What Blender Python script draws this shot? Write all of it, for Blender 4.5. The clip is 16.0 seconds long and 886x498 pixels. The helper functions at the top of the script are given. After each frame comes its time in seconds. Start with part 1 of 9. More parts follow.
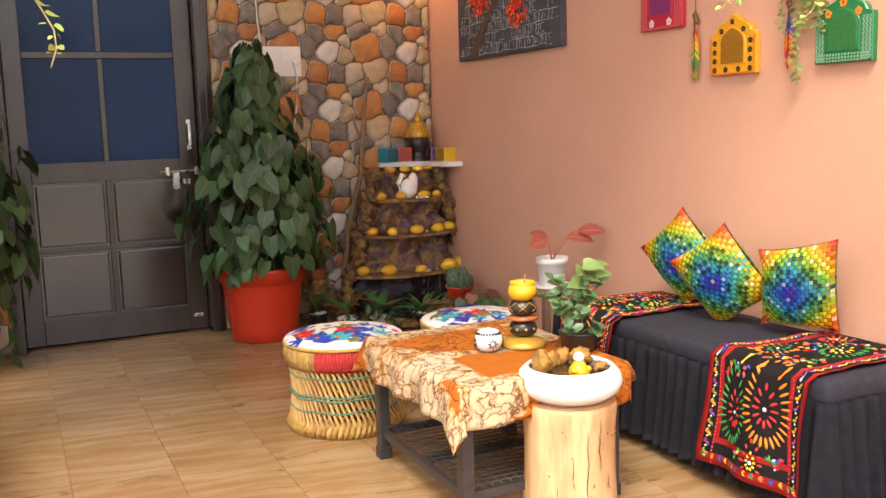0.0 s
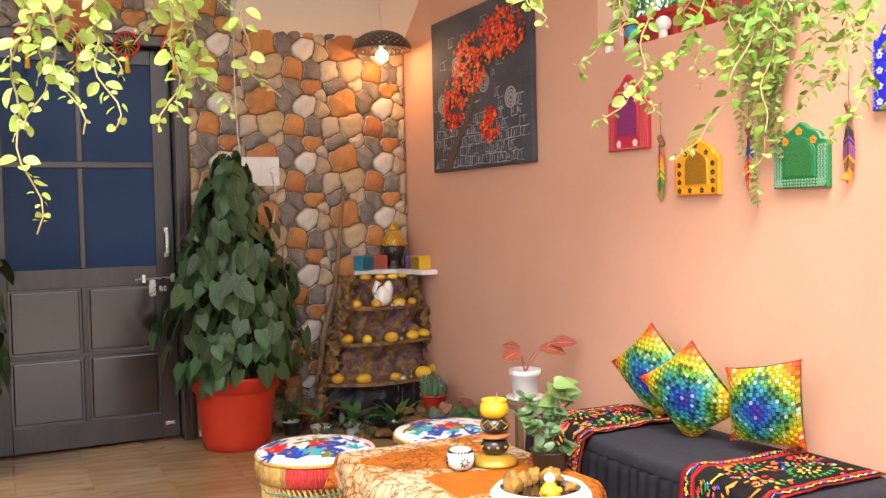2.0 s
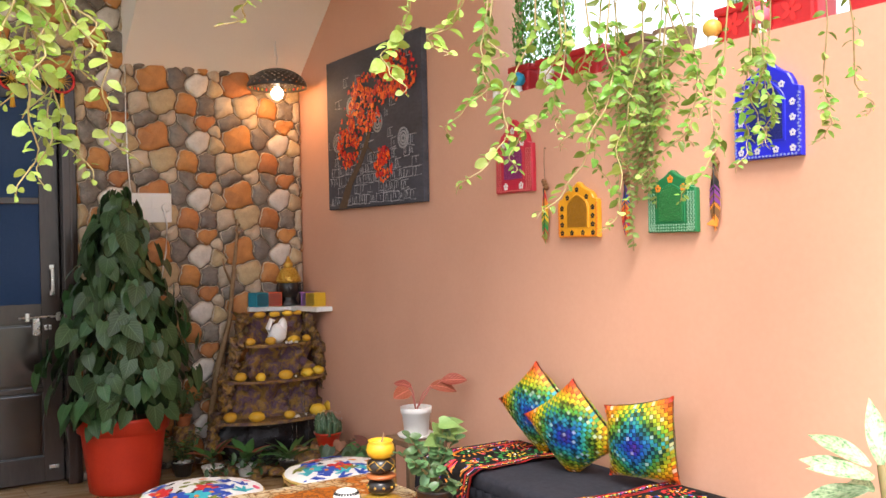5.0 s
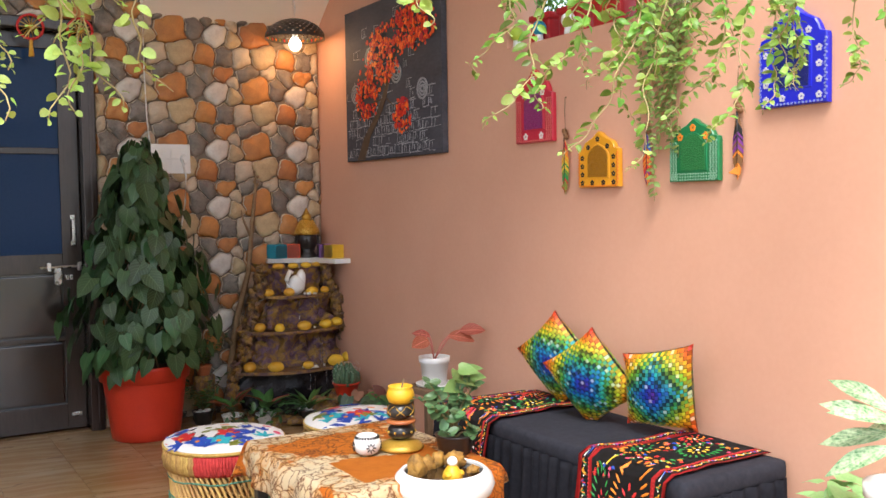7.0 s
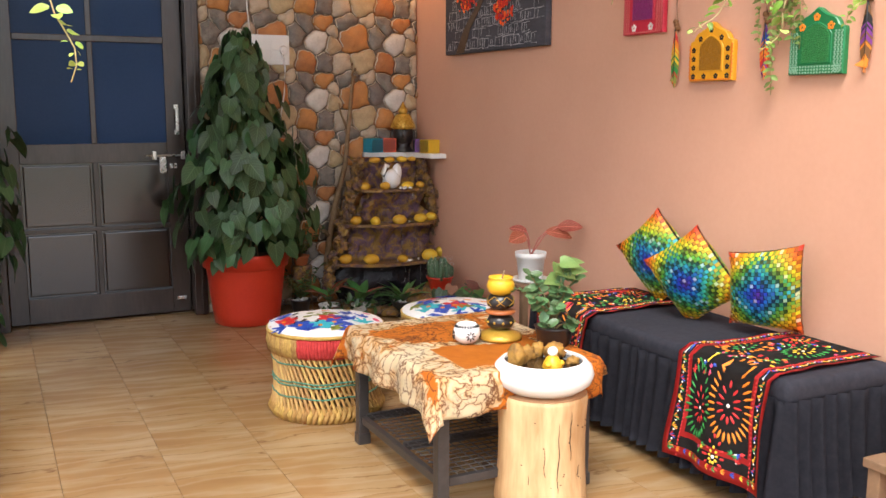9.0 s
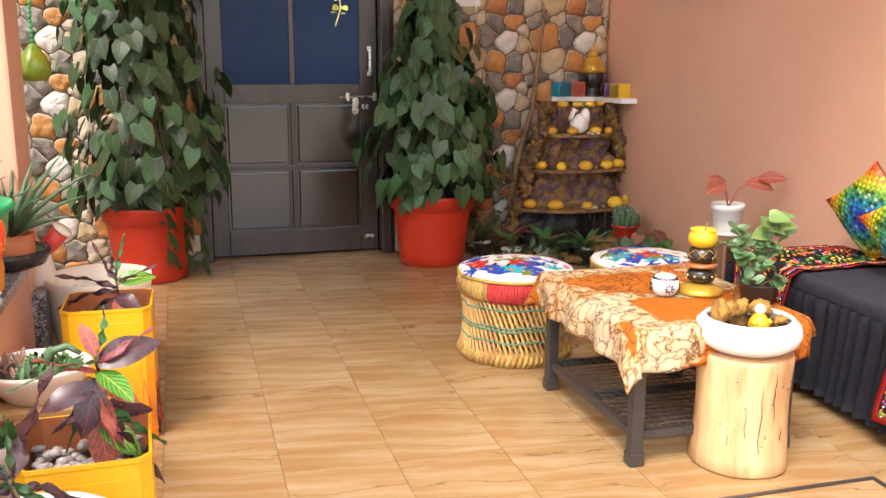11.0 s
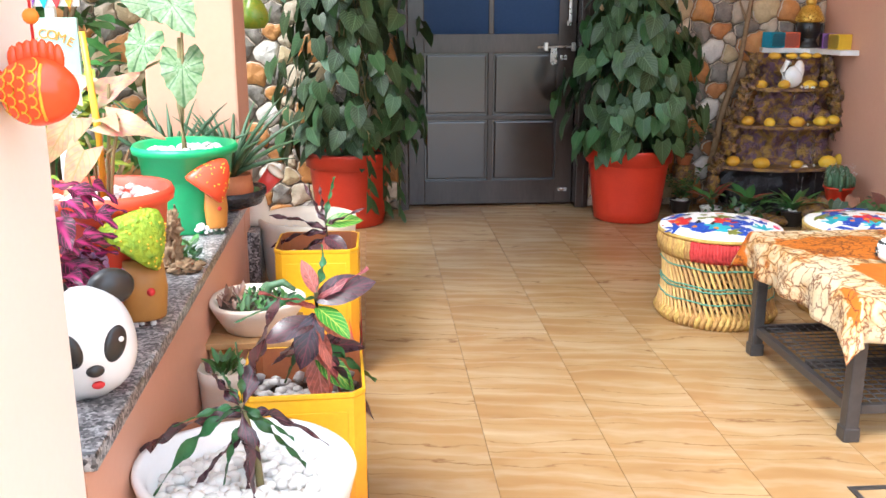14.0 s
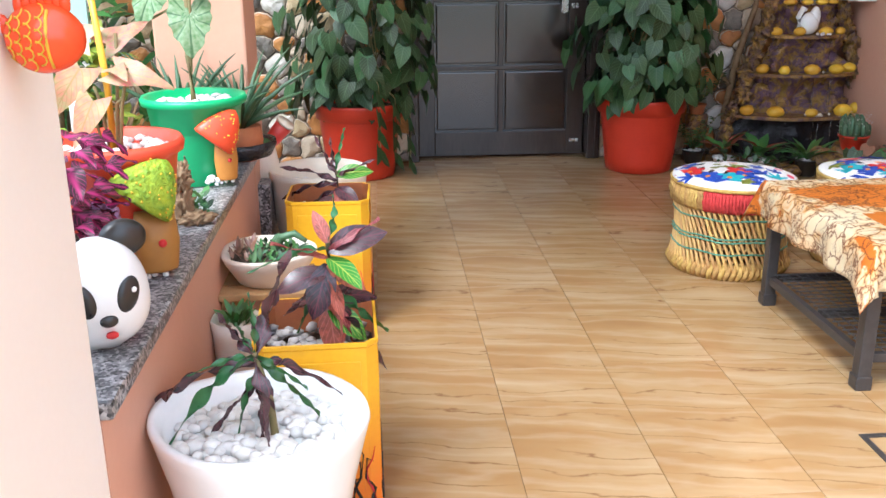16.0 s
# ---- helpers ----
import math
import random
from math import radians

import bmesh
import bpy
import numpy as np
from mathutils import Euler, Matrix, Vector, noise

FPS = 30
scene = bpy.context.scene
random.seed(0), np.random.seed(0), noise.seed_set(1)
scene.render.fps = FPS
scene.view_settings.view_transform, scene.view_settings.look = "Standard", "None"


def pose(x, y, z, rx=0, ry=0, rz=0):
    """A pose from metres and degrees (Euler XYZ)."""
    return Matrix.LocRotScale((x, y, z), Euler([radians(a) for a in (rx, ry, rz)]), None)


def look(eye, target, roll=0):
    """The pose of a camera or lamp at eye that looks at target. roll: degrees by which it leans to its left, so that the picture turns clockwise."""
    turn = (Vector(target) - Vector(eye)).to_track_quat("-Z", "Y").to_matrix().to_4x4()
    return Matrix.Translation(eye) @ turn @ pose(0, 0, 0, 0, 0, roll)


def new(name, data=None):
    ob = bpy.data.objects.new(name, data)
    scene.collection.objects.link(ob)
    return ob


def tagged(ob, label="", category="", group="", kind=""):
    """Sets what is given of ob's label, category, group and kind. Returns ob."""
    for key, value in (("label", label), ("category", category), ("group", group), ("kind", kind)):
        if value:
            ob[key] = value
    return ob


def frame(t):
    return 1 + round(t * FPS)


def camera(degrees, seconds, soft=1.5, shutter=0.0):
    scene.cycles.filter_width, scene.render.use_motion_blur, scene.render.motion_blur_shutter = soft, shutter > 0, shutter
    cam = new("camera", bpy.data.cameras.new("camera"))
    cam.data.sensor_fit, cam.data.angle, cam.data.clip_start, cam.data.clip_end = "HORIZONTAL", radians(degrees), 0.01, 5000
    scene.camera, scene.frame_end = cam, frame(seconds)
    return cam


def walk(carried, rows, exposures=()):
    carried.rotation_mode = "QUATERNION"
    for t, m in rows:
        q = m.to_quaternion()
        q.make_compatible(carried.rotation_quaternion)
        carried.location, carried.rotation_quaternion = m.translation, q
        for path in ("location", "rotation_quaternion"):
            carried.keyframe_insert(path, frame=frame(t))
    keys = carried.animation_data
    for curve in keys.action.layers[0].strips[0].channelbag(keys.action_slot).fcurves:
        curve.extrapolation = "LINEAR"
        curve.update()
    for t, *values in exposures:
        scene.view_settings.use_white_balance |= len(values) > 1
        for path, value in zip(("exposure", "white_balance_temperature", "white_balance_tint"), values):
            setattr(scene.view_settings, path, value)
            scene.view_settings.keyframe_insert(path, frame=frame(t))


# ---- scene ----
cam = camera(50.9, 16.0)
PATH = [
    (0, (-0.025, 0.314, 1.096), (0.81, 2.11, 0.822), -1.7),
    (0.5, (-0.029, 0.309, 1.102), (0.815, 2.108, 0.875), -1.8),
    (1, (-0.035, 0.291, 1.124), (0.83, 2.085, 0.945), -1.6),
    (1.5, (-0.03, 0.281, 1.145), (0.852, 2.072, 1.024), -1.7),
    (2, (-0.031, 0.267, 1.17), (0.861, 2.056, 1.098), -1.3),
    (2.5, (-0.036, 0.25, 1.185), (0.86, 2.038, 1.158), -0.7),
    (3, (-0.03, 0.233, 1.199), (0.892, 2.008, 1.19), -1.1),
    (3.5, (-0.011, 0.219, 1.204), (0.947, 1.974, 1.204), -1.2),
    (4, (-0.006, 0.207, 1.205), (1.006, 1.931, 1.208), -0.7),
    (4.2, (-0.008, 0.2, 1.214), (1.026, 1.912, 1.218), -0.8),
    (6.3, (-0.001, 0.189, 1.195), (1.081, 1.87, 1.143), -1.0),
    (6.5, (-0.002, 0.191, 1.191), (1.066, 1.881, 1.127), -1.1),
    (7, (-0.022, 0.199, 1.175), (1.019, 1.904, 1.075), -0.9),
    (7.5, (-0.031, 0.205, 1.174), (0.974, 1.926, 1.01), -0.7),
    (8, (-0.046, 0.215, 1.159), (0.923, 1.95, 0.935), -0.5),
    (8.2, (-0.043, 0.218, 1.152), (0.907, 1.961, 0.909), -0.3),
    (10.3, (-0.127, 0.275, 1.13), (0.556, 2.114, 0.737), 0.2),
    (10.5, (-0.132, 0.28, 1.135), (0.509, 2.13, 0.728), 0.3),
    (11, (-0.147, 0.289, 1.138), (0.384, 2.17, 0.714), 0.3),
    (11.5, (-0.159, 0.303, 1.132), (0.278, 2.208, 0.71), 0.4),
    (12, (-0.166, 0.312, 1.138), (0.172, 2.237, 0.712), 0.9),
    (12.5, (-0.18, 0.324, 1.132), (0.082, 2.261, 0.71), 0.6),
    (13, (-0.189, 0.32, 1.131), (0.015, 2.262, 0.697), -0.3),
    (13.5, (-0.203, 0.325, 1.125), (-0.022, 2.26, 0.654), 0.3),
    (14, (-0.211, 0.325, 1.119), (-0.059, 2.251, 0.6), 0.0),
    (14.5, (-0.209, 0.329, 1.115), (-0.073, 2.243, 0.549), -0.3),
    (15, (-0.211, 0.33, 1.108), (-0.077, 2.227, 0.488), -0.4),
    (15.5, (-0.214, 0.335, 1.105), (-0.084, 2.224, 0.461), -0.4),
    (16, (-0.213, 0.331, 1.11), (-0.086, 2.23, 0.495), -0.5),
]
walk(cam, [(t, look(eye, target, roll)) for t, eye, target, roll in PATH],
     [(0.0, 1.45, 6800, 15), (1.5, 1.66, 6600, 13), (2.5, 1.68, 6500, 12), (3.5, 1.64, 6350, 10), (4.2, 1.54, 6350, 10), (7.0, 1.20, 5950, 8), (8.2, 1.25, 6000, 8), (10.5, 1.54, 6500, 13), (12.5, 1.80, 6250, 9), (14.0, 1.80, 5600, 5), (15.2, 1.73, 5150, 3), (16.0, 1.52, 5350, 5)])

# ---- world, sun, lamps ----
world = bpy.data.worlds.new("overcast_sky")
scene.world = world
world.use_nodes = True
wn, wl = world.node_tree.nodes, world.node_tree.links
wn.clear()
sky = wn.new("ShaderNodeTexSky")
sky.sky_type, sky.sun_disc = "NISHITA", False
sky.sun_elevation, sky.sun_rotation = radians(56), radians(219)
sky.air_density, sky.dust_density = 1.0, 4.0
haze = wn.new("ShaderNodeMix")
haze.data_type = "RGBA"
haze.inputs[0].default_value = 0.55
haze.inputs[7].default_value = (9.0, 9.2, 9.6, 1)
bg = wn.new("ShaderNodeBackground")
bg.inputs[1].default_value = 0.15
wout = wn.new("ShaderNodeOutputWorld")
wl.new(sky.outputs[0], haze.inputs[6])
wl.new(haze.outputs[2], bg.inputs[0])
wl.new(bg.outputs[0], wout.inputs[0])

sun = new("sun", bpy.data.lights.new("sun", "SUN"))
sun.data.energy, sun.data.angle, sun.data.color = 2.3, radians(28), (1.0, 0.93, 0.84)
sun.matrix_world = look((0, 0, 6), (0.42, 0.52, 5.0))


# ---- materials ----
def nodes_of(name):
    m = bpy.data.materials.new(name)
    m.use_nodes = True
    t = m.node_tree
    return m, t.nodes, t.links, t.nodes["Principled BSDF"]


def surf(name, c1, c2=None, rough=0.6, scale=12.0, bump=0.15, metal=0.0, fine=90.0, vary=0.0, rand="object", contrast=0.5, dist=0.004, stretch=(1, 1, 1), coat=0.0):
    """A surface of two colours: broad blotches, fine grain, fine relief, and some change from piece to piece."""
    m, n, l, p = nodes_of(name)
    c2 = c2 or tuple(v * 0.8 for v in c1)
    co = n.new("ShaderNodeTexCoord")
    mp = n.new("ShaderNodeMapping")
    mp.inputs["Scale"].default_value = stretch
    l.new(co.outputs["Object"], mp.inputs[0])
    a = n.new("ShaderNodeTexNoise")
    a.inputs["Scale"].default_value, a.inputs["Detail"].default_value = scale, 6
    b = n.new("ShaderNodeTexNoise")
    b.inputs["Scale"].default_value, b.inputs["Detail"].default_value = fine, 4
    l.new(mp.outputs[0], a.inputs[0])
    l.new(mp.outputs[0], b.inputs[0])
    mx = n.new("ShaderNodeMath")
    mx.operation = "MULTIPLY_ADD"
    l.new(b.outputs[0], mx.inputs[0])
    mx.inputs[1].default_value = 0.45
    l.new(a.outputs[0], mx.inputs[2])
    ramp = n.new("ShaderNodeMapRange")
    ramp.inputs[1].default_value, ramp.inputs[2].default_value = 0.72 - contrast / 2, 0.72 + contrast / 2
    l.new(mx.outputs[0], ramp.inputs[0])
    mix = n.new("ShaderNodeMix")
    mix.data_type = "RGBA"
    mix.inputs[6].default_value, mix.inputs[7].default_value = (*c1, 1), (*c2, 1)
    l.new(ramp.outputs[0], mix.inputs[0])
    out = mix.outputs[2]
    if vary:
        if rand == "island":
            src = n.new("ShaderNodeNewGeometry").outputs["Random Per Island"]
        else:
            src = n.new("ShaderNodeObjectInfo").outputs["Random"]
        mr = n.new("ShaderNodeMapRange")
        mr.inputs[3].default_value, mr.inputs[4].default_value = 1 - vary, 1 + vary
        l.new(src, mr.inputs[0])
        hs = n.new("ShaderNodeHueSaturation")
        l.new(mr.outputs[0], hs.inputs["Value"])
        mh = n.new("ShaderNodeMapRange")
        mh.inputs[3].default_value, mh.inputs[4].default_value = 0.5 - vary * 0.06, 0.5 + vary * 0.06
        l.new(src, mh.inputs[0])
        l.new(mh.outputs[0], hs.inputs["Hue"])
        l.new(out, hs.inputs["Color"])
        out = hs.outputs[0]
    l.new(out, p.inputs["Base Color"])
    rr = n.new("ShaderNodeMapRange")
    rr.inputs[3].default_value, rr.inputs[4].default_value = max(0.02, rough - 0.08), min(1, rough + 0.08)
    l.new(a.outputs[0], rr.inputs[0])
    l.new(rr.outputs[0], p.inputs["Roughness"])
    p.inputs["Metallic"].default_value = metal
    p.inputs["Coat Weight"].default_value = coat
    if bump:
        bp = n.new("ShaderNodeBump")
        bp.inputs["Strength"].default_value, bp.inputs["Distance"].default_value = bump, dist
        l.new(mx.outputs[0], bp.inputs["Height"])
        l.new(bp.outputs[0], p.inputs["Normal"])
    return m


def leafy(name, c1, c2, rough=0.45, through_light=0.25, vary=0.3, scale=30.0, vein=None, rand="object"):
    """Leaf skin: two greens in fine mottling, light showing through from behind."""
    m = surf(name, c1, c2, rough, scale, 0.2, 0, 160, vary, rand, 0.45, 0.002)
    n, l = m.node_tree.nodes, m.node_tree.links
    p = n["Principled BSDF"]
    tr = n.new("ShaderNodeBsdfTranslucent")
    src = p.inputs["Base Color"].links[0].from_socket
    if vein:
        # veins run out from the midrib: uv x is across, y along
        uv = n.new("ShaderNodeUVMap")
        sp = n.new("ShaderNodeSeparateXYZ")
        l.new(uv.outputs[0], sp.inputs[0])
        ab = n.new("ShaderNodeMath")
        ab.operation = "ABSOLUTE"
        l.new(sp.outputs[0], ab.inputs[0])
        rib = n.new("ShaderNodeMapRange")
        rib.inputs[1].default_value, rib.inputs[2].default_value, rib.inputs[3].default_value, rib.inputs[4].default_value = 0.03, 0.08, 0.9, 0
        l.new(ab.outputs[0], rib.inputs[0])
        sub = n.new("ShaderNodeMath")
        sub.operation = "MULTIPLY_ADD"
        l.new(ab.outputs[0], sub.inputs[0])
        sub.inputs[1].default_value = -0.35
        l.new(sp.outputs[1], sub.inputs[2])
        wv = n.new("ShaderNodeMath")
        wv.operation = "PINGPONG"
        l.new(sub.outputs[0], wv.inputs[0])
        wv.inputs[1].default_value = 0.07
        side = n.new("ShaderNodeMapRange")
        side.inputs[1].default_value, side.inputs[2].default_value, side.inputs[3].default_value, side.inputs[4].default_value = 0.006, 0.016, 0.75, 0
        l.new(wv.outputs[0], side.inputs[0])
        mxv = n.new("ShaderNodeMath")
        mxv.operation = "MAXIMUM"
        l.new(rib.outputs[0], mxv.inputs[0])
        l.new(side.outputs[0], mxv.inputs[1])
        mv = n.new("ShaderNodeMix")
        mv.data_type = "RGBA"
        l.new(mxv.outputs[0], mv.inputs[0])
        l.new(src, mv.inputs[6])
        mv.inputs[7].default_value = (*vein, 1)
        src = mv.outputs[2]
        l.new(src, p.inputs["Base Color"])
    l.new(src, tr.inputs[0])
    ms = n.new("ShaderNodeMixShader")
    ms.inputs[0].default_value = through_light
    l.new(p.outputs[0], ms.inputs[1])
    l.new(tr.outputs[0], ms.inputs[2])
    l.new(ms.outputs[0], n["Material Output"].inputs[0])
    return m


def floor_tile_material():
    """Glazed cream and ochre tile with drawn-out brown veins across it."""
    m, n, l, p = nodes_of("glazed_floor_tile")
    co = n.new("ShaderNodeTexCoord")
    info = n.new("ShaderNodeObjectInfo")
    ad = n.new("ShaderNodeVectorMath")
    ad.operation = "MULTIPLY_ADD"
    sc = n.new("ShaderNodeCombineXYZ")
    l.new(info.outputs["Random"], sc.inputs[2])
    ad.inputs[1].default_value = (1.1, 3.4, 0.35)
    mp = n.new("ShaderNodeMapping")
    mp.inputs["Rotation"].default_value = (0, 0, radians(7))
    l.new(co.outputs["Object"], mp.inputs[0])
    l.new(mp.outputs[0], ad.inputs[0])
    l.new(sc.outputs[0], ad.inputs[2])
    big = n.new("ShaderNodeTexNoise")
    big.inputs["Scale"].default_value, big.inputs["Detail"].default_value, big.inputs["Distortion"].default_value = 2.3, 10, 0.5
    l.new(ad.outputs[0], big.inputs[0])
    cr = n.new("ShaderNodeValToRGB")
    e = cr.color_ramp.elements
    e[0].position, e[0].color = 0.30, (0.285, 0.160, 0.062, 1)
    e[1].position, e[1].color = 0.74, (0.395, 0.275, 0.148, 1)
    x = cr.color_ramp.elements.new(0.45)
    x.color = (0.315, 0.186, 0.078, 1)
    x = cr.color_ramp.elements.new(0.57)
    x.color = (0.345, 0.222, 0.106, 1)
    l.new(big.outputs[0], cr.inputs[0])
    # long wavering veins across the tile, broken where a second noise is low
    warp = n.new("ShaderNodeTexNoise")
    warp.inputs["Scale"].default_value, warp.inputs["Detail"].default_value = 2.6, 7
    l.new(ad.outputs[0], warp.inputs[0])
    sep = n.new("ShaderNodeSeparateXYZ")
    l.new(mp.outputs[0], sep.inputs[0])

    def calc(op, a, b, c=0.0):
        t = n.new("ShaderNodeMath")
        t.operation = op
        for k, v in enumerate((a, b, c)):
            if isinstance(v, float):
                t.inputs[k].default_value = v
            else:
                l.new(v, t.inputs[k])
        return t.outputs[0]
    run = calc("MULTIPLY_ADD", sep.outputs[1], 12.0, calc("MULTIPLY_ADD", warp.outputs[0], 2.3, calc("MULTIPLY", info.outputs["Random"], 9.0)))
    near = calc("PINGPONG", run, 0.5)
    line = n.new("ShaderNodeMapRange")
    line.inputs[1].default_value, line.inputs[2].default_value, line.inputs[3].default_value, line.inputs[4].default_value = 0.0, 0.048, 0.85, 0
    l.new(near, line.inputs[0])
    keep = n.new("ShaderNodeMapRange")
    keep.inputs[1].default_value, keep.inputs[2].default_value = 0.42, 0.54
    l.new(big.outputs[0], keep.inputs[0])
    faint = calc("MULTIPLY", line.outputs[0], keep.outputs[0])
    mix = n.new("ShaderNodeMix")
    mix.data_type = "RGBA"
    l.new(faint, mix.inputs[0])
    l.new(cr.outputs[0], mix.inputs[6])
    mix.inputs[7].default_value = (0.17, 0.085, 0.035, 1)
    pale = n.new("ShaderNodeMapRange")
    pale.inputs[1].default_value, pale.inputs[2].default_value, pale.inputs[3].default_value, pale.inputs[4].default_value = 0.30, 0.50, 0.0, 0.24
    l.new(near, pale.inputs[0])
    wash = n.new("ShaderNodeMix")
    wash.data_type = "RGBA"
    l.new(pale.outputs[0], wash.inputs[0])
    l.new(mix.outputs[2], wash.inputs[6])
    wash.inputs[7].default_value = (0.47, 0.37, 0.25, 1)
    l.new(wash.outputs[2], p.inputs["Base Color"])
    rr = n.new("ShaderNodeMapRange")
    rr.inputs[3].default_value, rr.inputs[4].default_value = 0.20, 0.30
    l.new(big.outputs[0], rr.inputs[0])
    l.new(rr.outputs[0], p.inputs["Roughness"])
    bp = n.new("ShaderNodeBump")
    bp.inputs["Strength"].default_value, bp.inputs["Distance"].default_value = 0.04, 0.002
    l.new(big.outputs[0], bp.inputs["Height"])
    l.new(bp.outputs[0], p.inputs["Normal"])
    return m


def granite_material():
    m, n, l, p = nodes_of("grey_granite")
    co = n.new("ShaderNodeTexCoord")
    v = n.new("ShaderNodeTexVoronoi")
    v.inputs["Scale"].default_value = 170
    l.new(co.outputs["Object"], v.inputs[0])
    no = n.new("ShaderNodeTexNoise")
    no.inputs["Scale"].default_value, no.inputs["Detail"].default_value = 45, 6
    l.new(co.outputs["Object"], no.inputs[0])
    sp = n.new("ShaderNodeSeparateColor")
    l.new(v.outputs["Color"], sp.inputs[0])
    mx = n.new("ShaderNodeMath")
    mx.operation = "MULTIPLY"
    l.new(sp.outputs[0], mx.inputs[0])
    l.new(no.outputs[0], mx.inputs[1])
    cr = n.new("ShaderNodeValToRGB")
    e = cr.color_ramp.elements
    e[0].position, e[0].color = 0.08, (0.035, 0.034, 0.035, 1)
    e[1].position, e[1].color = 0.50, (0.46, 0.44, 0.43, 1)
    x = cr.color_ramp.elements.new(0.24)
    x.color = (0.17, 0.16, 0.16, 1)
    l.new(mx.outputs[0], cr.inputs[0])
    l.new(cr.outputs[0], p.inputs["Base Color"])
    p.inputs["Roughness"].default_value = 0.32
    return m


def batik_material():
    """Cream cotton with broken brown crackle, yellow bleeding and orange blooms."""
    m, n, l, p = nodes_of("batik_cotton")
    co = n.new("ShaderNodeTexCoord")

    def tex(kind, scale, detail, src):
        t = n.new(kind)
        t.inputs["Scale"].default_value = scale
        if kind == "ShaderNodeTexNoise":
            t.inputs["Detail"].default_value = detail
        else:
            t.feature = "DISTANCE_TO_EDGE"
        l.new(src, t.inputs[0])
        return t

    def span(src, a, b, c, d):
        r = n.new("ShaderNodeMapRange")
        for k, v in enumerate((a, b, c, d)):
            r.inputs[k + 1].default_value = v
        l.new(src, r.inputs[0])
        return r.outputs[0]

    def both(op, a, b):
        t = n.new("ShaderNodeMath")
        t.operation = op
        l.new(a, t.inputs[0])
        l.new(b, t.inputs[1])
        return t.outputs[0]

    def blend(f, a, b):
        t = n.new("ShaderNodeMix")
        t.data_type = "RGBA"
        l.new(f, t.inputs[0])
        for k, v in ((6, a), (7, b)):
            if isinstance(v, tuple):
                t.inputs[k].default_value = (*v, 1)
            else:
                l.new(v, t.inputs[k])
        return t.outputs[2]
    warp = tex("ShaderNodeTexNoise", 11, 5, co.outputs["UV"])
    ad = n.new("ShaderNodeMix")
    ad.data_type = "RGBA"
    ad.inputs[0].default_value = 0.17
    l.new(co.outputs["UV"], ad.inputs[6])
    l.new(warp.outputs["Color"], ad.inputs[7])
    bent = ad.outputs[2]
    wide = tex("ShaderNodeTexVoronoi", 23, 0, bent)
    fine = tex("ShaderNodeTexVoronoi", 44, 0, bent)
    where = tex("ShaderNodeTexNoise", 6.5, 3, co.outputs["UV"])
    where2 = tex("ShaderNodeTexNoise", 12, 3, bent)
    main = both("MULTIPLY", span(wide.outputs["Distance"], 0.0, 0.078, 1, 0), span(where2.outputs[0], 0.32, 0.42, 0, 1))
    small = both("MULTIPLY", span(fine.outputs["Distance"], 0.0, 0.068, 1, 0), span(where.outputs[0], 0.50, 0.60, 0, 1))
    bloom = tex("ShaderNodeTexNoise", 5.2, 2, bent)
    bleed = both("MULTIPLY", span(wide.outputs["Distance"], 0.0, 0.30, 1, 0), span(bloom.outputs[0], 0.37, 0.53, 0, 1))
    c = blend(bleed, (0.88, 0.75, 0.50), (0.80, 0.37, 0.05))
    c = blend(span(bloom.outputs[0], 0.535, 0.555, 0, 1), c, (0.74, 0.22, 0.015))
    c = blend(both("MAXIMUM", main, small), c, (0.20, 0.052, 0.018))
    l.new(c, p.inputs["Base Color"])
    p.inputs["Roughness"].default_value = 0.85
    f = tex("ShaderNodeTexNoise", 260, 2, co.outputs["UV"])
    bp = n.new("ShaderNodeBump")
    bp.inputs["Strength"].default_value, bp.inputs["Distance"].default_value = 0.2, 0.001
    l.new(f.outputs[0], bp.inputs["Height"])
    l.new(bp.outputs[0], p.inputs["Normal"])
    return m


def woven_material():
    """Shiny ribbon weave; each ribbon's own dye is kept on the mesh."""
    m, n, l, p = nodes_of("woven_ribbon")
    a = n.new("ShaderNodeAttribute")
    a.attribute_name = "dye"
    l.new(a.outputs["Color"], p.inputs["Base Color"])
    co = n.new("ShaderNodeTexCoord")
    f = n.new("ShaderNodeTexNoise")
    f.inputs["Scale"].default_value = 180
    l.new(co.outputs["Object"], f.inputs[0])
    bp = n.new("ShaderNodeBump")
    bp.inputs["Strength"].default_value, bp.inputs["Distance"].default_value = 0.3, 0.002
    l.new(f.outputs[0], bp.inputs["Height"])
    l.new(bp.outputs[0], p.inputs["Normal"])
    p.inputs["Roughness"].default_value = 0.42
    return m


PEACH = surf("peach_wall_paint", (0.66, 0.365, 0.25), (0.62, 0.335, 0.225), 0.62, 2.2, 0.10, fine=55)
WHITE_PAINT = surf("off_white_ceiling_paint", (0.86, 0.82, 0.75), (0.83, 0.78, 0.71), 0.8, 2, 0.08)
TILE = floor_tile_material()
GROUT = surf("floor_grout", (0.27, 0.165, 0.085), None, 0.9, 30)
GRANITE = granite_material()
DOOR = surf("dark_varnished_wood", (0.022, 0.014, 0.011), (0.048, 0.033, 0.027), 0.24, 5, 0.12, stretch=(1, 1, 0.15))
DOOR_PANEL = surf("dark_varnished_panel", (0.017, 0.010, 0.008), (0.032, 0.021, 0.017), 0.18, 4, 0.10)
BLUE_GLASS = surf("blue_tinted_glass", (0.016, 0.040, 0.105), (0.022, 0.050, 0.125), 0.10, 1.5, 0.0)
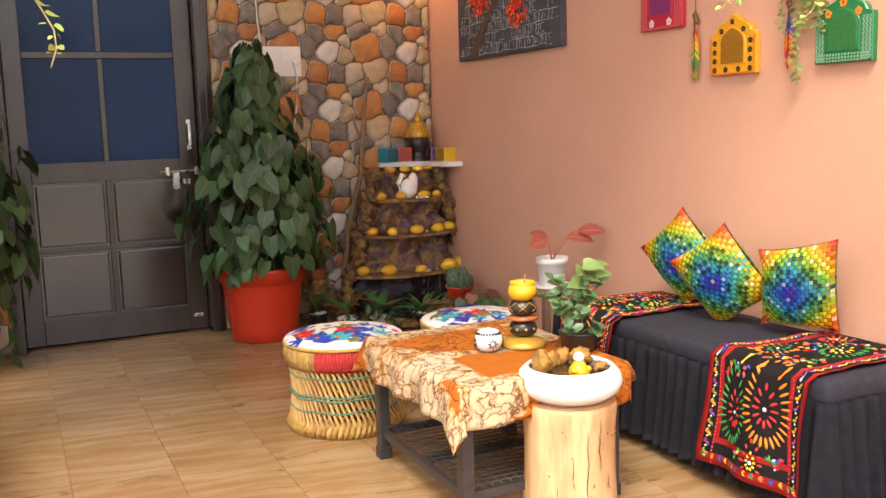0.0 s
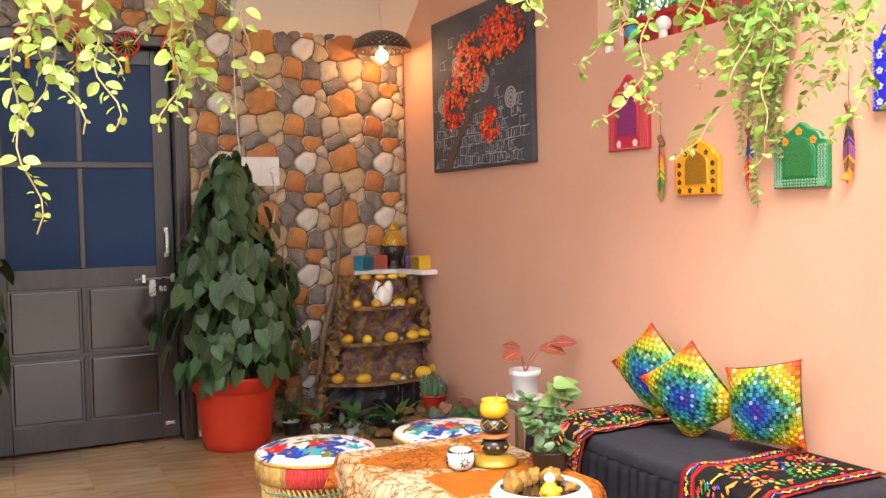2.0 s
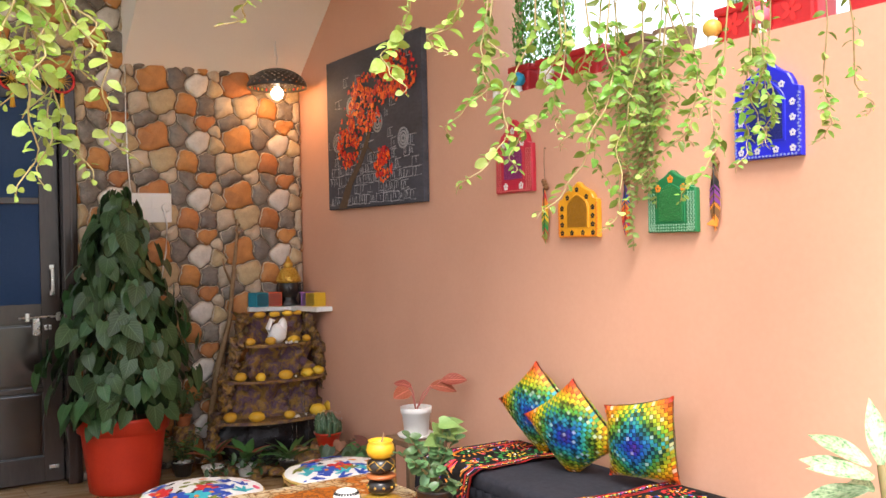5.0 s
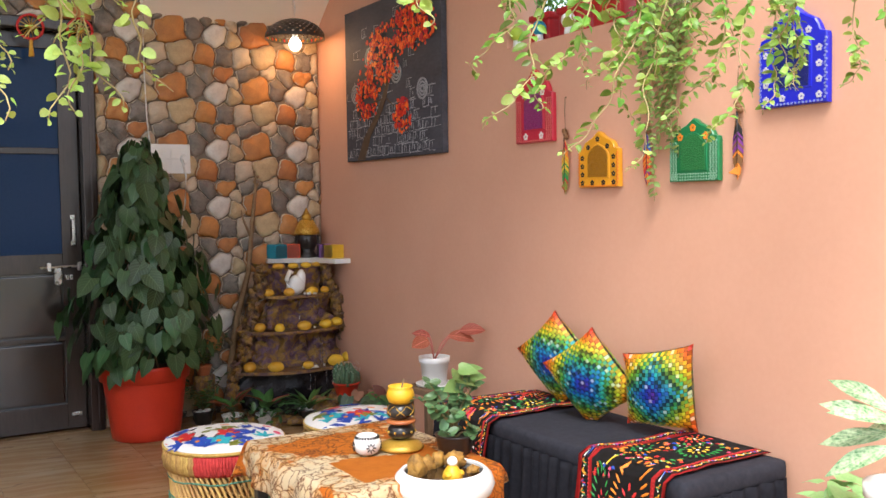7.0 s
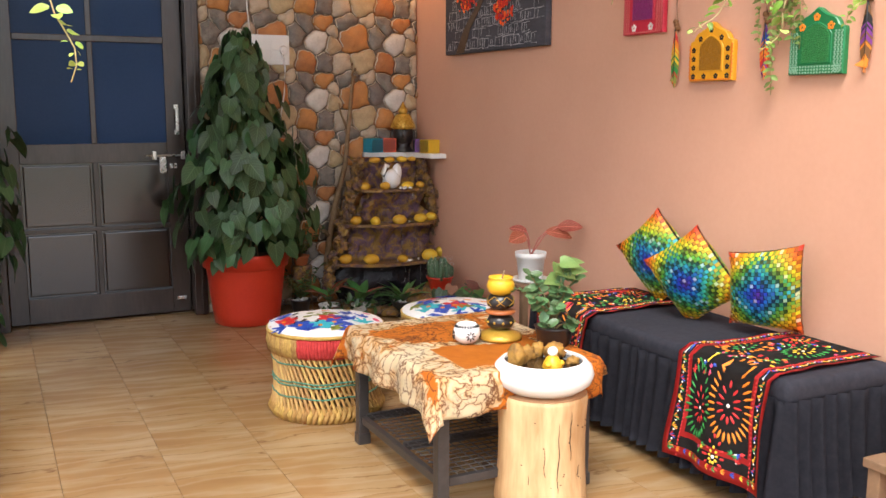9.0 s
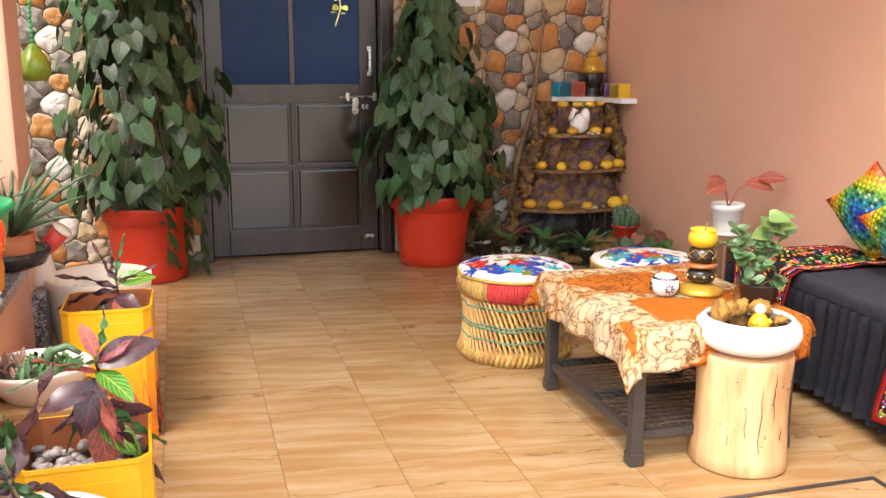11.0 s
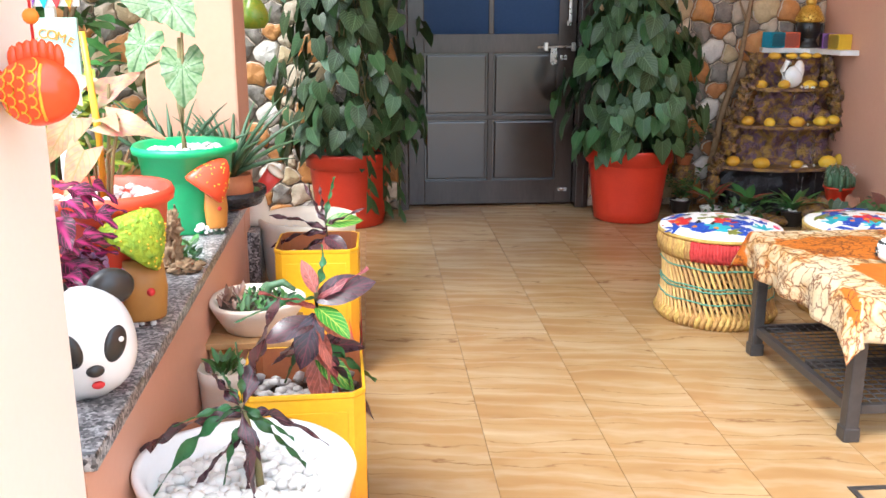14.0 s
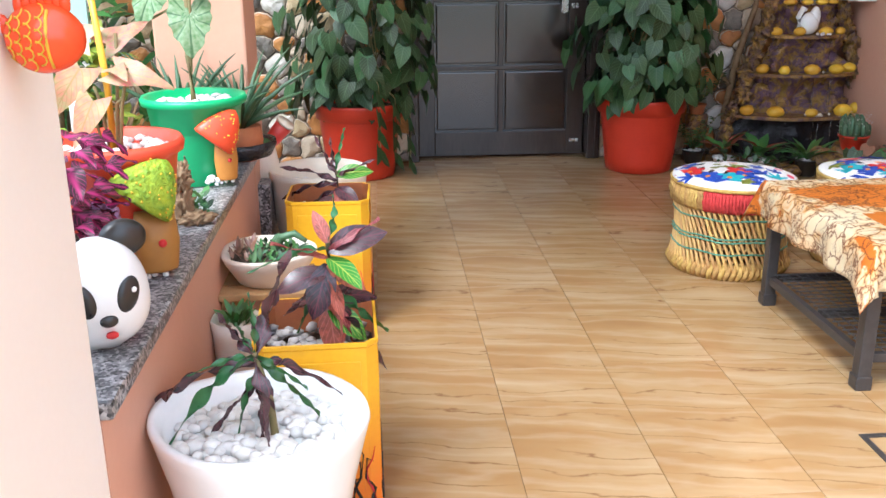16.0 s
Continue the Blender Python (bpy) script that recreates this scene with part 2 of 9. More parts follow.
BLUE_GLASS.node_tree.nodes["Principled BSDF"].inputs["Specular IOR Level"].default_value = 0.09
for _m in (DOOR, DOOR_PANEL):
    _m.node_tree.nodes["Principled BSDF"].inputs["Specular IOR Level"].default_value = 0.85 if _m is DOOR_PANEL else 0.55
    _m.node_tree.nodes["Principled BSDF"].inputs["Coat Weight"].default_value = 0.0
    _m.node_tree.nodes["Principled BSDF"].inputs["Coat Roughness"].default_value = 0.16
STEEL = surf("brushed_steel", (0.62, 0.60, 0.56), (0.5, 0.48, 0.45), 0.28, 40, 0.05, 1.0)
STONES = {
    "white": surf("pale_stone", (0.70, 0.65, 0.59), (0.50, 0.45, 0.40), 0.6, 20, 0.8, vary=0.08, fine=120),
    "orange": surf("orange_stone", (0.52, 0.225, 0.065), (0.34, 0.135, 0.045), 0.6, 18, 0.9, vary=0.12, fine=120),
    "tan": surf("tan_stone", (0.52, 0.39, 0.23), (0.34, 0.245, 0.14), 0.6, 18, 0.9, vary=0.12, fine=120),
    "beige": surf("beige_stone", (0.56, 0.45, 0.33), (0.38, 0.30, 0.22), 0.6, 18, 0.8, vary=0.10, fine=120),
    "dark": surf("slate_stone", (0.105, 0.088, 0.075), (0.27, 0.23, 0.195), 0.55, 18, 1.0, vary=0.15, fine=120),
}
# pale rim colour: the highlight along the stones' edges is put into the paint
STONE_RIM = surf("stone_edge_highlight", (0.68, 0.59, 0.47), (0.48, 0.40, 0.31), 0.75, 60, 0.4)
STONE_GROUT = surf("stone_cladding_bed", (0.26, 0.215, 0.17), (0.14, 0.115, 0.09), 0.85, 30, 0.4)
RED_PLASTIC = surf("red_plastic_pot", (0.58, 0.040, 0.014), (0.50, 0.030, 0.012), 0.42, 9, 0.06)
SOIL = surf("dark_soil", (0.035, 0.022, 0.015), (0.09, 0.06, 0.04), 0.95, 60, 1.0, dist=0.01)
GREEN_LEAF = leafy("dark_heart_leaf", (0.032, 0.074, 0.022), (0.052, 0.106, 0.034), 0.42, 0.14, 0.5, 26, (0.10, 0.165, 0.075))
GREEN_LEAF.node_tree.nodes["Principled BSDF"].inputs["Specular IOR Level"].default_value = 0.5
VINE_LEAF = leafy("pale_trailing_leaf", (0.31, 0.46, 0.055), (0.50, 0.61, 0.20), 0.42, 0.38, 0.45)
VINE_STEM = surf("trailing_stem", (0.42, 0.36, 0.14), (0.30, 0.20, 0.10), 0.7, 60)
MID_LEAF = leafy("mid_green_leaf", (0.06, 0.16, 0.035), (0.10, 0.22, 0.06), 0.45, 0.2, 0.35)
BUSH_LEAF = leafy("bush_leaf", (0.05, 0.14, 0.03), (0.10, 0.20, 0.05), 0.5, 0.25, 0.5, rand="island")
CROTON_DARK = leafy("purple_croton_leaf", (0.032, 0.019, 0.026), (0.085, 0.045, 0.048), 0.28, 0.12, 0.45, 22, (0.17, 0.035, 0.055))
CROTON_PINK = leafy("pink_croton_leaf", (0.50, 0.10, 0.085), (0.16, 0.05, 0.04), 0.38, 0.2, 0.3, 60, (0.62, 0.20, 0.16))
CROTON_GREEN = leafy("green_croton_leaf", (0.05, 0.22, 0.02), (0.08, 0.30, 0.04), 0.35, 0.2, 0.15, 40, (0.55, 0.60, 0.12))
COLEUS = leafy("magenta_coleus_leaf", (0.075, 0.014, 0.030), (0.035, 0.008, 0.014), 0.5, 0.2, 0.4, 26, (0.50, 0.035, 0.19))
for _n in COLEUS.node_tree.nodes:
    if _n.type == "MAP_RANGE" and abs(_n.inputs[2].default_value - 0.08) < 1e-4:
        _n.inputs[1].default_value, _n.inputs[2].default_value = 0.06, 0.42
CALADIUM = leafy("white_green_caladium_leaf", (0.29, 0.37, 0.21), (0.11, 0.22, 0.075), 0.5, 0.2, 0.15, 90, (0.02, 0.085, 0.02))
CALADIUM_PINK = leafy("pink_caladium_leaf", (0.60, 0.17, 0.14), (0.36, 0.36, 0.17), 0.45, 0.2, 0.15, 45, (0.36, 0.26, 0.10))
RED_CALADIUM = leafy("red_aglaonema_leaf", (0.31, 0.045, 0.030), (0.34, 0.11, 0.065), 0.4, 0.2, 0.2, 30, (0.75, 0.25, 0.18))
VARIEGATED = leafy("variegated_leaf", (0.50, 0.58, 0.36), (0.05, 0.17, 0.05), 0.42, 0.15, 0.15, 90, (0.40, 0.55, 0.30))
ALOE = surf("aloe_leaf", (0.05, 0.11, 0.05), (0.09, 0.16, 0.08), 0.45, 30, 0.2, vary=0.25)
STEM = surf("green_brown_stem", (0.16, 0.15, 0.05), (0.24, 0.16, 0.07), 0.7, 50)
BAMBOO = surf("split_bamboo", (0.62, 0.37, 0.13), (0.44, 0.24, 0.08), 0.5, 40, 0.2, vary=0.25)
STRAW = surf("woven_straw", (0.56, 0.35, 0.10), (0.36, 0.20, 0.05), 0.75, 60, 0.5, vary=0.2, rand="island")
RED_ROPE = surf("red_wool_binding", (0.60, 0.05, 0.045), (0.45, 0.03, 0.03), 0.85, 80, 0.5)
GREEN_ROPE = surf("green_cord", (0.12, 0.30, 0.20), (0.08, 0.22, 0.15), 0.8, 80, 0.4)
WHITE_CLOTH = surf("white_printed_cotton", (0.78, 0.76, 0.74), (0.72, 0.70, 0.68), 0.85, 40, 0.2)
BATIK = batik_material()
ORANGE_CLOTH = surf("orange_batik_patch", (0.70, 0.22, 0.012), (0.60, 0.17, 0.01), 0.85, 20, 0.15)
BLACK_IRON = surf("black_painted_iron", (0.030, 0.026, 0.025), (0.050, 0.044, 0.042), 0.42, 30, 0.15)
LOGWOOD = surf("debarked_log", (0.72, 0.51, 0.27), (0.38, 0.19, 0.07), 0.6, 7, 0.6, fine=50, contrast=0.50, stretch=(1, 1, 0.22), dist=0.006)
LOG_CUT = surf("log_end_grain", (0.42, 0.23, 0.11), (0.32, 0.16, 0.07), 0.7, 20, 0.3)
CRACK = surf("dark_wood_crack", (0.05, 0.028, 0.015), None, 0.9)
WHITE_GLAZE = surf("white_glazed_ceramic", (0.82, 0.81, 0.79), (0.78, 0.77, 0.75), 0.24, 6, 0.03)
CREAM_CLAY = surf("cream_painted_clay", (0.76, 0.68, 0.57), (0.70, 0.61, 0.50), 0.6, 10, 0.15)
PEBBLE = surf("white_pebble", (0.77, 0.74, 0.70), (0.66, 0.62, 0.57), 0.45, 30, 0.1, vary=0.12, rand="island")
GREY_PEBBLE = surf("grey_pebble", (0.46, 0.42, 0.39), (0.36, 0.32, 0.30), 0.5, 30, 0.1, vary=0.25, rand="island")
DARK_WATER = surf("dark_water", (0.02, 0.012, 0.008), None, 0.06, 4, 0.05)
OCHRE_ROCK = surf("ochre_rock", (0.46, 0.24, 0.035), (0.16, 0.08, 0.02), 0.7, 26, 0.8, dist=0.01)
YELLOW_STONE = surf("yellow_painted_pebble", (0.74, 0.46, 0.035), (0.60, 0.33, 0.02), 0.45, 16, 0.15, vary=0.15)
FOUNTAIN_ROCK = surf("purple_gold_fountain_rock", (0.105, 0.050, 0.085), (0.27, 0.15, 0.025), 0.5, 26, 1.0, contrast=0.16, dist=0.02)
GOLD_ROCK = surf("gold_daubed_rock", (0.34, 0.19, 0.03), (0.095, 0.048, 0.058), 0.4, 30, 1.0, contrast=0.32, dist=0.02)
BLACK_ROCK = surf("wet_black_rock", (0.015, 0.014, 0.016), (0.035, 0.03, 0.035), 0.25, 20, 0.8, dist=0.015)
GOLD = surf("gold_paint", (0.62, 0.38, 0.06), (0.48, 0.27, 0.03), 0.36, 20, 0.15, 0.45)
BLACK_GLOSS = surf("black_glazed_clay", (0.018, 0.015, 0.014), (0.03, 0.025, 0.022), 0.3, 10, 0.05)
YELLOW_CLAY = surf("yellow_painted_clay", (0.74, 0.42, 0.02), (0.65, 0.34, 0.015), 0.4, 12, 0.05)
COPPER = surf("copper_brown_paint", (0.45, 0.14, 0.04), (0.32, 0.09, 0.025), 0.4, 20, 0.1)
WHITE_PLASTIC = surf("white_plastic", (0.78, 0.77, 0.74), (0.74, 0.73, 0.70), 0.4, 8, 0.02)
MARBLE = surf("white_marble_shelf", (0.76, 0.73, 0.70), (0.66, 0.62, 0.58), 0.35, 10, 0.02)
CANVAS = surf("slate_painted_canvas", (0.030, 0.032, 0.044), (0.075, 0.078, 0.098), 0.7, 9, 0.5, fine=60, stretch=(1, 0.5, 1.4))
CANVAS_BRICK = surf("grey_brushed_paint", (0.12, 0.12, 0.135), (0.42, 0.42, 0.45), 0.7, 40, 0.6, contrast=0.35)
TREE_RED = surf("orange_red_paint", (0.86, 0.085, 0.015), (0.66, 0.04, 0.01), 0.5, 30, 0.3, vary=0.35, rand="island")
TREE_BROWN = surf("brown_paint", (0.065, 0.040, 0.022), (0.11, 0.07, 0.04), 0.7, 40, 0.4)
SILVER_PAINT = surf("silver_grey_paint", (0.36, 0.36, 0.38), (0.22, 0.22, 0.24), 0.5, 60, 0.4)
BLACK_CLOTH = surf("black_gathered_cotton", (0.023, 0.023, 0.031), (0.036, 0.036, 0.046), 0.9, 40, 0.25)
BLACK_CLOTH.node_tree.nodes["Principled BSDF"].inputs["Specular IOR Level"].default_value = 0.15
SCARF_BLACK = surf("black_scarf_cotton", (0.014, 0.012, 0.012), (0.024, 0.020, 0.020), 0.9, 40, 0.2)
WEAVE = woven_material()
BLACK_PIPING = surf("black_cushion_back", (0.02, 0.016, 0.016), None, 0.8, 30)
TIN_YELLOW = surf("yellow_painted_tin", (0.78, 0.44, 0.012), (0.70, 0.35, 0.010), 0.35, 5, 0.05)
_n, _l = TIN_YELLOW.node_tree.nodes, TIN_YELLOW.node_tree.links
_p = _n["Principled BSDF"]
_src = _p.inputs["Base Color"].links[0].from_socket
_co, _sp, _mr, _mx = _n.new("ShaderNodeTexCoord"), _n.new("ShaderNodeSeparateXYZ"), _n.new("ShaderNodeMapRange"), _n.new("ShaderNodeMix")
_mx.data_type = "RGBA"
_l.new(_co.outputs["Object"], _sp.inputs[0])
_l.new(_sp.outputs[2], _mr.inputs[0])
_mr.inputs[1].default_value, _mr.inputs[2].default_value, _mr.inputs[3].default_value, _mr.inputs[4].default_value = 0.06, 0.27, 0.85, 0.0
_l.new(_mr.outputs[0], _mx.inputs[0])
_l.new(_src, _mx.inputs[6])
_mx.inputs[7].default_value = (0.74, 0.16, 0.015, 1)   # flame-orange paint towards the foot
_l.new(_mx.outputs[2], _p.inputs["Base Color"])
RUST_INSIDE = surf("orange_tin_inside", (0.40, 0.13, 0.035), (0.28, 0.08, 0.03), 0.6, 12, 0.1)
GREEN_PLASTIC = surf("green_plastic_pot", (0.030, 0.38, 0.13), (0.025, 0.32, 0.11), 0.36, 8, 0.03)
ORANGE_RED = surf("orange_red_plastic_pot", (0.80, 0.085, 0.035), (0.72, 0.07, 0.03), 0.36, 8, 0.03)
LIME = surf("lime_moss_paint", (0.42, 0.52, 0.02), (0.14, 0.28, 0.015), 0.6, 55, 1.0, dist=0.012)
TERRACOTTA = surf("terracotta", (0.46, 0.15, 0.055), (0.38, 0.11, 0.04), 0.7, 14, 0.2)
WOOD = surf("pale_pine_wood", (0.48, 0.29, 0.12), (0.36, 0.20, 0.08), 0.6, 8, 0.2, stretch=(1, 0.2, 1))
OLD_WOOD = surf("weathered_brown_wood", (0.22, 0.13, 0.07), (0.14, 0.08, 0.045), 0.75, 10, 0.4)
BARK = surf("dry_branch_bark", (0.30, 0.20, 0.11), (0.20, 0.12, 0.06), 0.85, 40, 0.6)
MOSS = surf("moss", (0.05, 0.10, 0.025), (0.10, 0.15, 0.05), 0.95, 60, 1.0, dist=0.01)
GROUND = surf("garden_earth", (0.20, 0.16, 0.11), (0.12, 0.14, 0.06), 0.95, 3, 0.6)
ROPE_WHITE = surf("white_cotton_rope", (0.74, 0.71, 0.66), (0.62, 0.58, 0.52), 0.9, 90, 0.6)


def plain(name, c, rough=0.5, metal=0.0):
    return surf(name, c, tuple(v * 0.86 for v in c), rough, 25, 0.1, metal)


DYES = {k: plain("dye_" + k, c, 0.6) for k, c in {
    "red": (0.60, 0.025, 0.025), "orange": (0.80, 0.24, 0.015), "yellow": (0.78, 0.50, 0.03), "green": (0.03, 0.26, 0.05), "blue": (0.02, 0.07, 0.42),
    "white": (0.78, 0.76, 0.72), "pink": (0.70, 0.07, 0.16), "purple": (0.20, 0.04, 0.26), "teal": (0.02, 0.30, 0.42), "black": (0.015, 0.013, 0.013),
    "olive": (0.22, 0.24, 0.03), "cyan": (0.04, 0.42, 0.50), "brown": (0.20, 0.09, 0.03), "vermilion": (0.74, 0.085, 0.018), "violet": (0.26, 0.10, 0.38), "lilac": (0.48, 0.30, 0.55), "mint": (0.34, 0.48, 0.40)}.items()}


# ---- mesh helpers ----
def link(name, bm, mat, smooth):
    me = bpy.data.meshes.new(name)
    bm.to_mesh(me)
    bm.free()
    for m in (mat if isinstance(mat, (list, tuple)) else [mat]):
        me.materials.append(m)
    if smooth:
        me.polygons.foreach_set("use_smooth", [True] * len(me.polygons))
    return new(name, me)


def part(name, bm, mat, parent, label="", smooth=True):
    ob = link(name, bm, mat, smooth)
    ob.parent = parent
    return tagged(ob, label)


def thing(name, label, category, m=None, group=""):
    ob = new(name)
    ob.empty_display_size = 0.05
    if m is not None:
        ob.matrix_world = m
    return tagged(ob, label, category, group)


def structure(name, bm, mat, label, category, smooth=False):
    return tagged(link(name, bm, mat, smooth), label, category, kind="structure")


def at(x, y, z, rz=0.0, s=1.0):
    return Matrix.Translation((x, y, z)) @ Matrix.Rotation(radians(rz), 4, "Z") @ Matrix.Scale(s, 4)


def box(bm, x0, x1, y0, y1, z0, z1, bevel=0.0, m=None):
    r = bmesh.ops.create_cube(bm, size=1.0)
    vs = r["verts"]
    for v in vs:
        v.co = Vector(((x0 + x1) / 2 + v.co.x * (x1 - x0), (y0 + y1) / 2 + v.co.y * (y1 - y0), (z0 + z1) / 2 + v.co.z * (z1 - z0)))
    if bevel:
        es = list({e for v in vs for e in v.link_edges})
        r = bmesh.ops.bevel(bm, geom=es, offset=bevel, segments=2, affect="EDGES", profile=0.6)
        vs = list({v for f in r["faces"] for v in f.verts} | {v for v in vs if v.is_valid})
    if m is not None:
        bmesh.ops.transform(bm, matrix=m, verts=vs)
    return bm


def lathe(bm, prof, n=32, m=None, wob=0.0, mi=0):
    rings = []
    for k, (r, z) in enumerate(prof):
        ring = []
        for i in range(n):
            a = 2 * math.pi * i / n
            rr = r * (1 + wob * noise.noise(Vector((math.cos(a) * 1.5, math.sin(a) * 1.5, z * 5 + 3))))
            p = Vector((rr * math.cos(a), rr * math.sin(a), z))
            ring.append(bm.verts.new(m @ p if m is not None else p))
        rings.append(ring)
    for a, b in zip(rings, rings[1:]):
        for i in range(n):
            f = bm.faces.new((a[i], a[(i + 1) % n], b[(i + 1) % n], b[i]))
            f.material_index = mi
    for ring, flip in ((rings[0], True), (rings[-1], False)):
        f = bm.faces.new(ring[::-1] if flip else ring)
        f.material_index = mi
    return bm


def tube(bm, pts, rad, n=6, mi=0):
    pts = [Vector(p) for p in pts]
    rs = rad if isinstance(rad, (list, tuple)) else [rad] * len(pts)
    rings = []
    for i, p in enumerate(pts):
        d = (pts[min(i + 1, len(pts) - 1)] - pts[max(i - 1, 0)]).normalized()
        s = d.cross(Vector((0, 0, 1)))
        s = s.normalized() if s.length > 1e-4 else Vector((1, 0, 0))
        u = s.cross(d)
        rings.append([bm.verts.new(p + rs[i] * (math.cos(2 * math.pi * k / n) * s + math.sin(2 * math.pi * k / n) * u)) for k in range(n)])
    for a, b in zip(rings, rings[1:]):
        for k in range(n):
            bm.faces.new((a[k], a[(k + 1) % n], b[(k + 1) % n], b[k])).material_index = mi
    bm.faces.new(rings[0][::-1]).material_index = mi
    bm.faces.new(rings[-1]).material_index = mi
    return bm


def blob(bm, c, r, rough=0.15, sub=2, seed=0.0, mi=0, freq=2.0):
    q = bmesh.ops.create_icosphere(bm, subdivisions=sub, radius=1)
    r = r if isinstance(r, (list, tuple)) else (r, r, r)
    for v in q["verts"]:
        k = 1 + rough * noise.noise(v.co * freq + Vector((seed, seed * 1.7, -seed)))
        v.co = Vector((c[0] + v.co.x * k * r[0], c[1] + v.co.y * k * r[1], c[2] + v.co.z * k * r[2]))
    for f in {f for v in q["verts"] for f in v.link_faces}:
        f.material_index = mi
    return bm


def slab(bm, outline, h, m=None, bevel=0.0, mi=0):
    """A plate of that outline in x and y, h thick upwards, its upper edge eased by bevel."""
    def ring(k, z):
        cx = sum(p[0] for p in outline) / len(outline)
        cy = sum(p[1] for p in outline) / len(outline)
        out = []
        for x, y in outline:
            d = max(1e-6, math.hypot(x - cx, y - cy))
            v = Vector((x - k * (x - cx) / d, y - k * (y - cy) / d, z))
            out.append(bm.verts.new(m @ v if m is not None else v))
        return out
    rs = [ring(0, 0), ring(0, h - bevel)] + ([ring(bevel, h)] if bevel else [])
    n = len(outline)
    for a, b in zip(rs, rs[1:]):
        for i in range(n):
            bm.faces.new((a[i], a[(i + 1) % n], b[(i + 1) % n], b[i])).material_index = mi
    bm.faces.new(rs[-1]).material_index = mi
    bm.faces.new(rs[0][::-1]).material_index = mi
    return bm


def disc(r, n=14, cx=0.0, cy=0.0, ry=None, turn=0.0):
    c, s = math.cos(turn), math.sin(turn)
    out = []
    for i in range(n):
        x, y = r * math.cos(2 * math.pi * i / n), (ry or r) * math.sin(2 * math.pi * i / n)
        out.append((cx + x * c - y * s, cy + x * s + y * c))
    return out


OUTLINES = {
    "heart": lambda s: (0.72 + 0.28 * math.sqrt(s / 0.22)) if s < 0.22 else (1 - ((s - 0.22) / 0.78) ** 1.55) ** 0.95,
    "oval": lambda s: math.sin(math.pi * min(1, s * 0.94 + 0.06)) ** 0.75,
    "lance": lambda s: math.sin(math.pi * min(1, s * 0.97 + 0.03)) ** 0.9 * (1.08 - 0.3 * s),
    "arrow": lambda s: (1 - s) ** 0.8 * (1.0 if s > 0.12 else 0.85 + s),
    "round": lambda s: math.sin(math.pi * min(1, s * 0.90 + 0.10)) ** 0.5,
}


def leaf_geometry(bm, L, W, kind="oval", fold=0.25, droop=0.3, wave=0.0, rows=7, m=None, seed=0, lobes=0.0, twist=0.0):
    uvl = bm.loops.layers.uv.verify()
    f_out = OUTLINES[kind]
    cols = (-1.0, -0.5, 0.0, 0.5, 1.0)
    grid = []
    for i in range(rows + 1):
        s = i / rows
        w = max(0.02, f_out(s)) * W / 2
        row = []
        for c in cols:
            x = c * w
            y = L * s - (lobes * L * abs(c) * max(0, 1 - s * 4))
            z = fold * abs(x) + wave * W * math.sin(s * (14 if wave > 0.2 else 9) + c * 2 + seed) * abs(c)
            ct, sn = math.cos(twist * s), math.sin(twist * s)
            p = Vector((x * ct - z * sn, y, x * sn + z * ct - droop * L * s * s))
            row.append((bm.verts.new(m @ p if m is not None else p), (c, s)))
        grid.append(row)
    for a, b in zip(grid, grid[1:]):
        for k in range(4):
            q = (a[k], a[k + 1], b[k + 1], b[k])
            f = bm.faces.new([v for v, _ in q])
            f.smooth = True
            for lp, (_, uv) in zip(f.loops, q):
                lp[uvl].uv = uv
    return bm


def leaf_mesh(name, mat, *a, **k):
    bm = leaf_geometry(bmesh.new(), *a, **k)
    me = bpy.data.meshes.new(name)
    bm.to_mesh(me)
    bm.free()
    me.materials.append(mat)
    return me


SHIELD = ((0, 1.0), (14, 0.80), (35, 0.62), (65, 0.54), (95, 0.54), (122, 0.62), (145, 0.78), (158, 0.72), (170, 0.40), (180, 0.16))


def shield_leaf(name, mat, L, fold=0.1, droop=0.2, seed=0):
    """An arrow-shaped leaf with two back lobes, its stalk joining inside the blade; y runs to the tip."""
    bm = bmesh.new()
    uvl = bm.loops.layers.uv.verify()
    rings, n = [], 40
    for q in (0.0, 0.35, 0.7, 1.0):
        ring = []
        for i in range(n if q else 1):
            deg = (i * 360 / n + 180) % 360 - 180
            ad = abs(deg)
            r0 = next(a[1] + (b[1] - a[1]) * (ad - a[0]) / (b[0] - a[0]) for a, b in zip(SHIELD, SHIELD[1:]) if a[0] <= ad <= b[0])
            r = L * r0 * q * (1 + 0.05 * q * math.sin(deg * 0.19 + seed))
            x, y = r * math.sin(radians(deg)), r * math.cos(radians(deg))
            z = fold * abs(x) - droop * (x * x + y * y) / L + 0.05 * L * q * q * math.sin(deg * 0.11 + seed * 2)
            ring.append((bm.verts.new((x, y, z)), (0.5, 0.175 + 0.7 * (i if i <= n // 2 else n - i) / (n // 2))))
        rings.append(ring)
    quads = [[rings[0][0], rings[1][i], rings[1][(i + 1) % n]] for i in range(n)]
    quads += [[a[i], b[i], b[(i + 1) % n], a[(i + 1) % n]] for a, b in zip(rings[1:], rings[2:]) for i in range(n)]
    for q in quads:
        f = bm.faces.new([v for v, _ in q])
        f.smooth = True
        for lp, (_, uv) in zip(f.loops, q):
            lp[uvl].uv = uv
    bmesh.ops.recalc_face_normals(bm, faces=bm.faces)
    me = bpy.data.meshes.new(name)
    bm.to_mesh(me)
    bm.free()
    me.materials.append(mat)
    return me


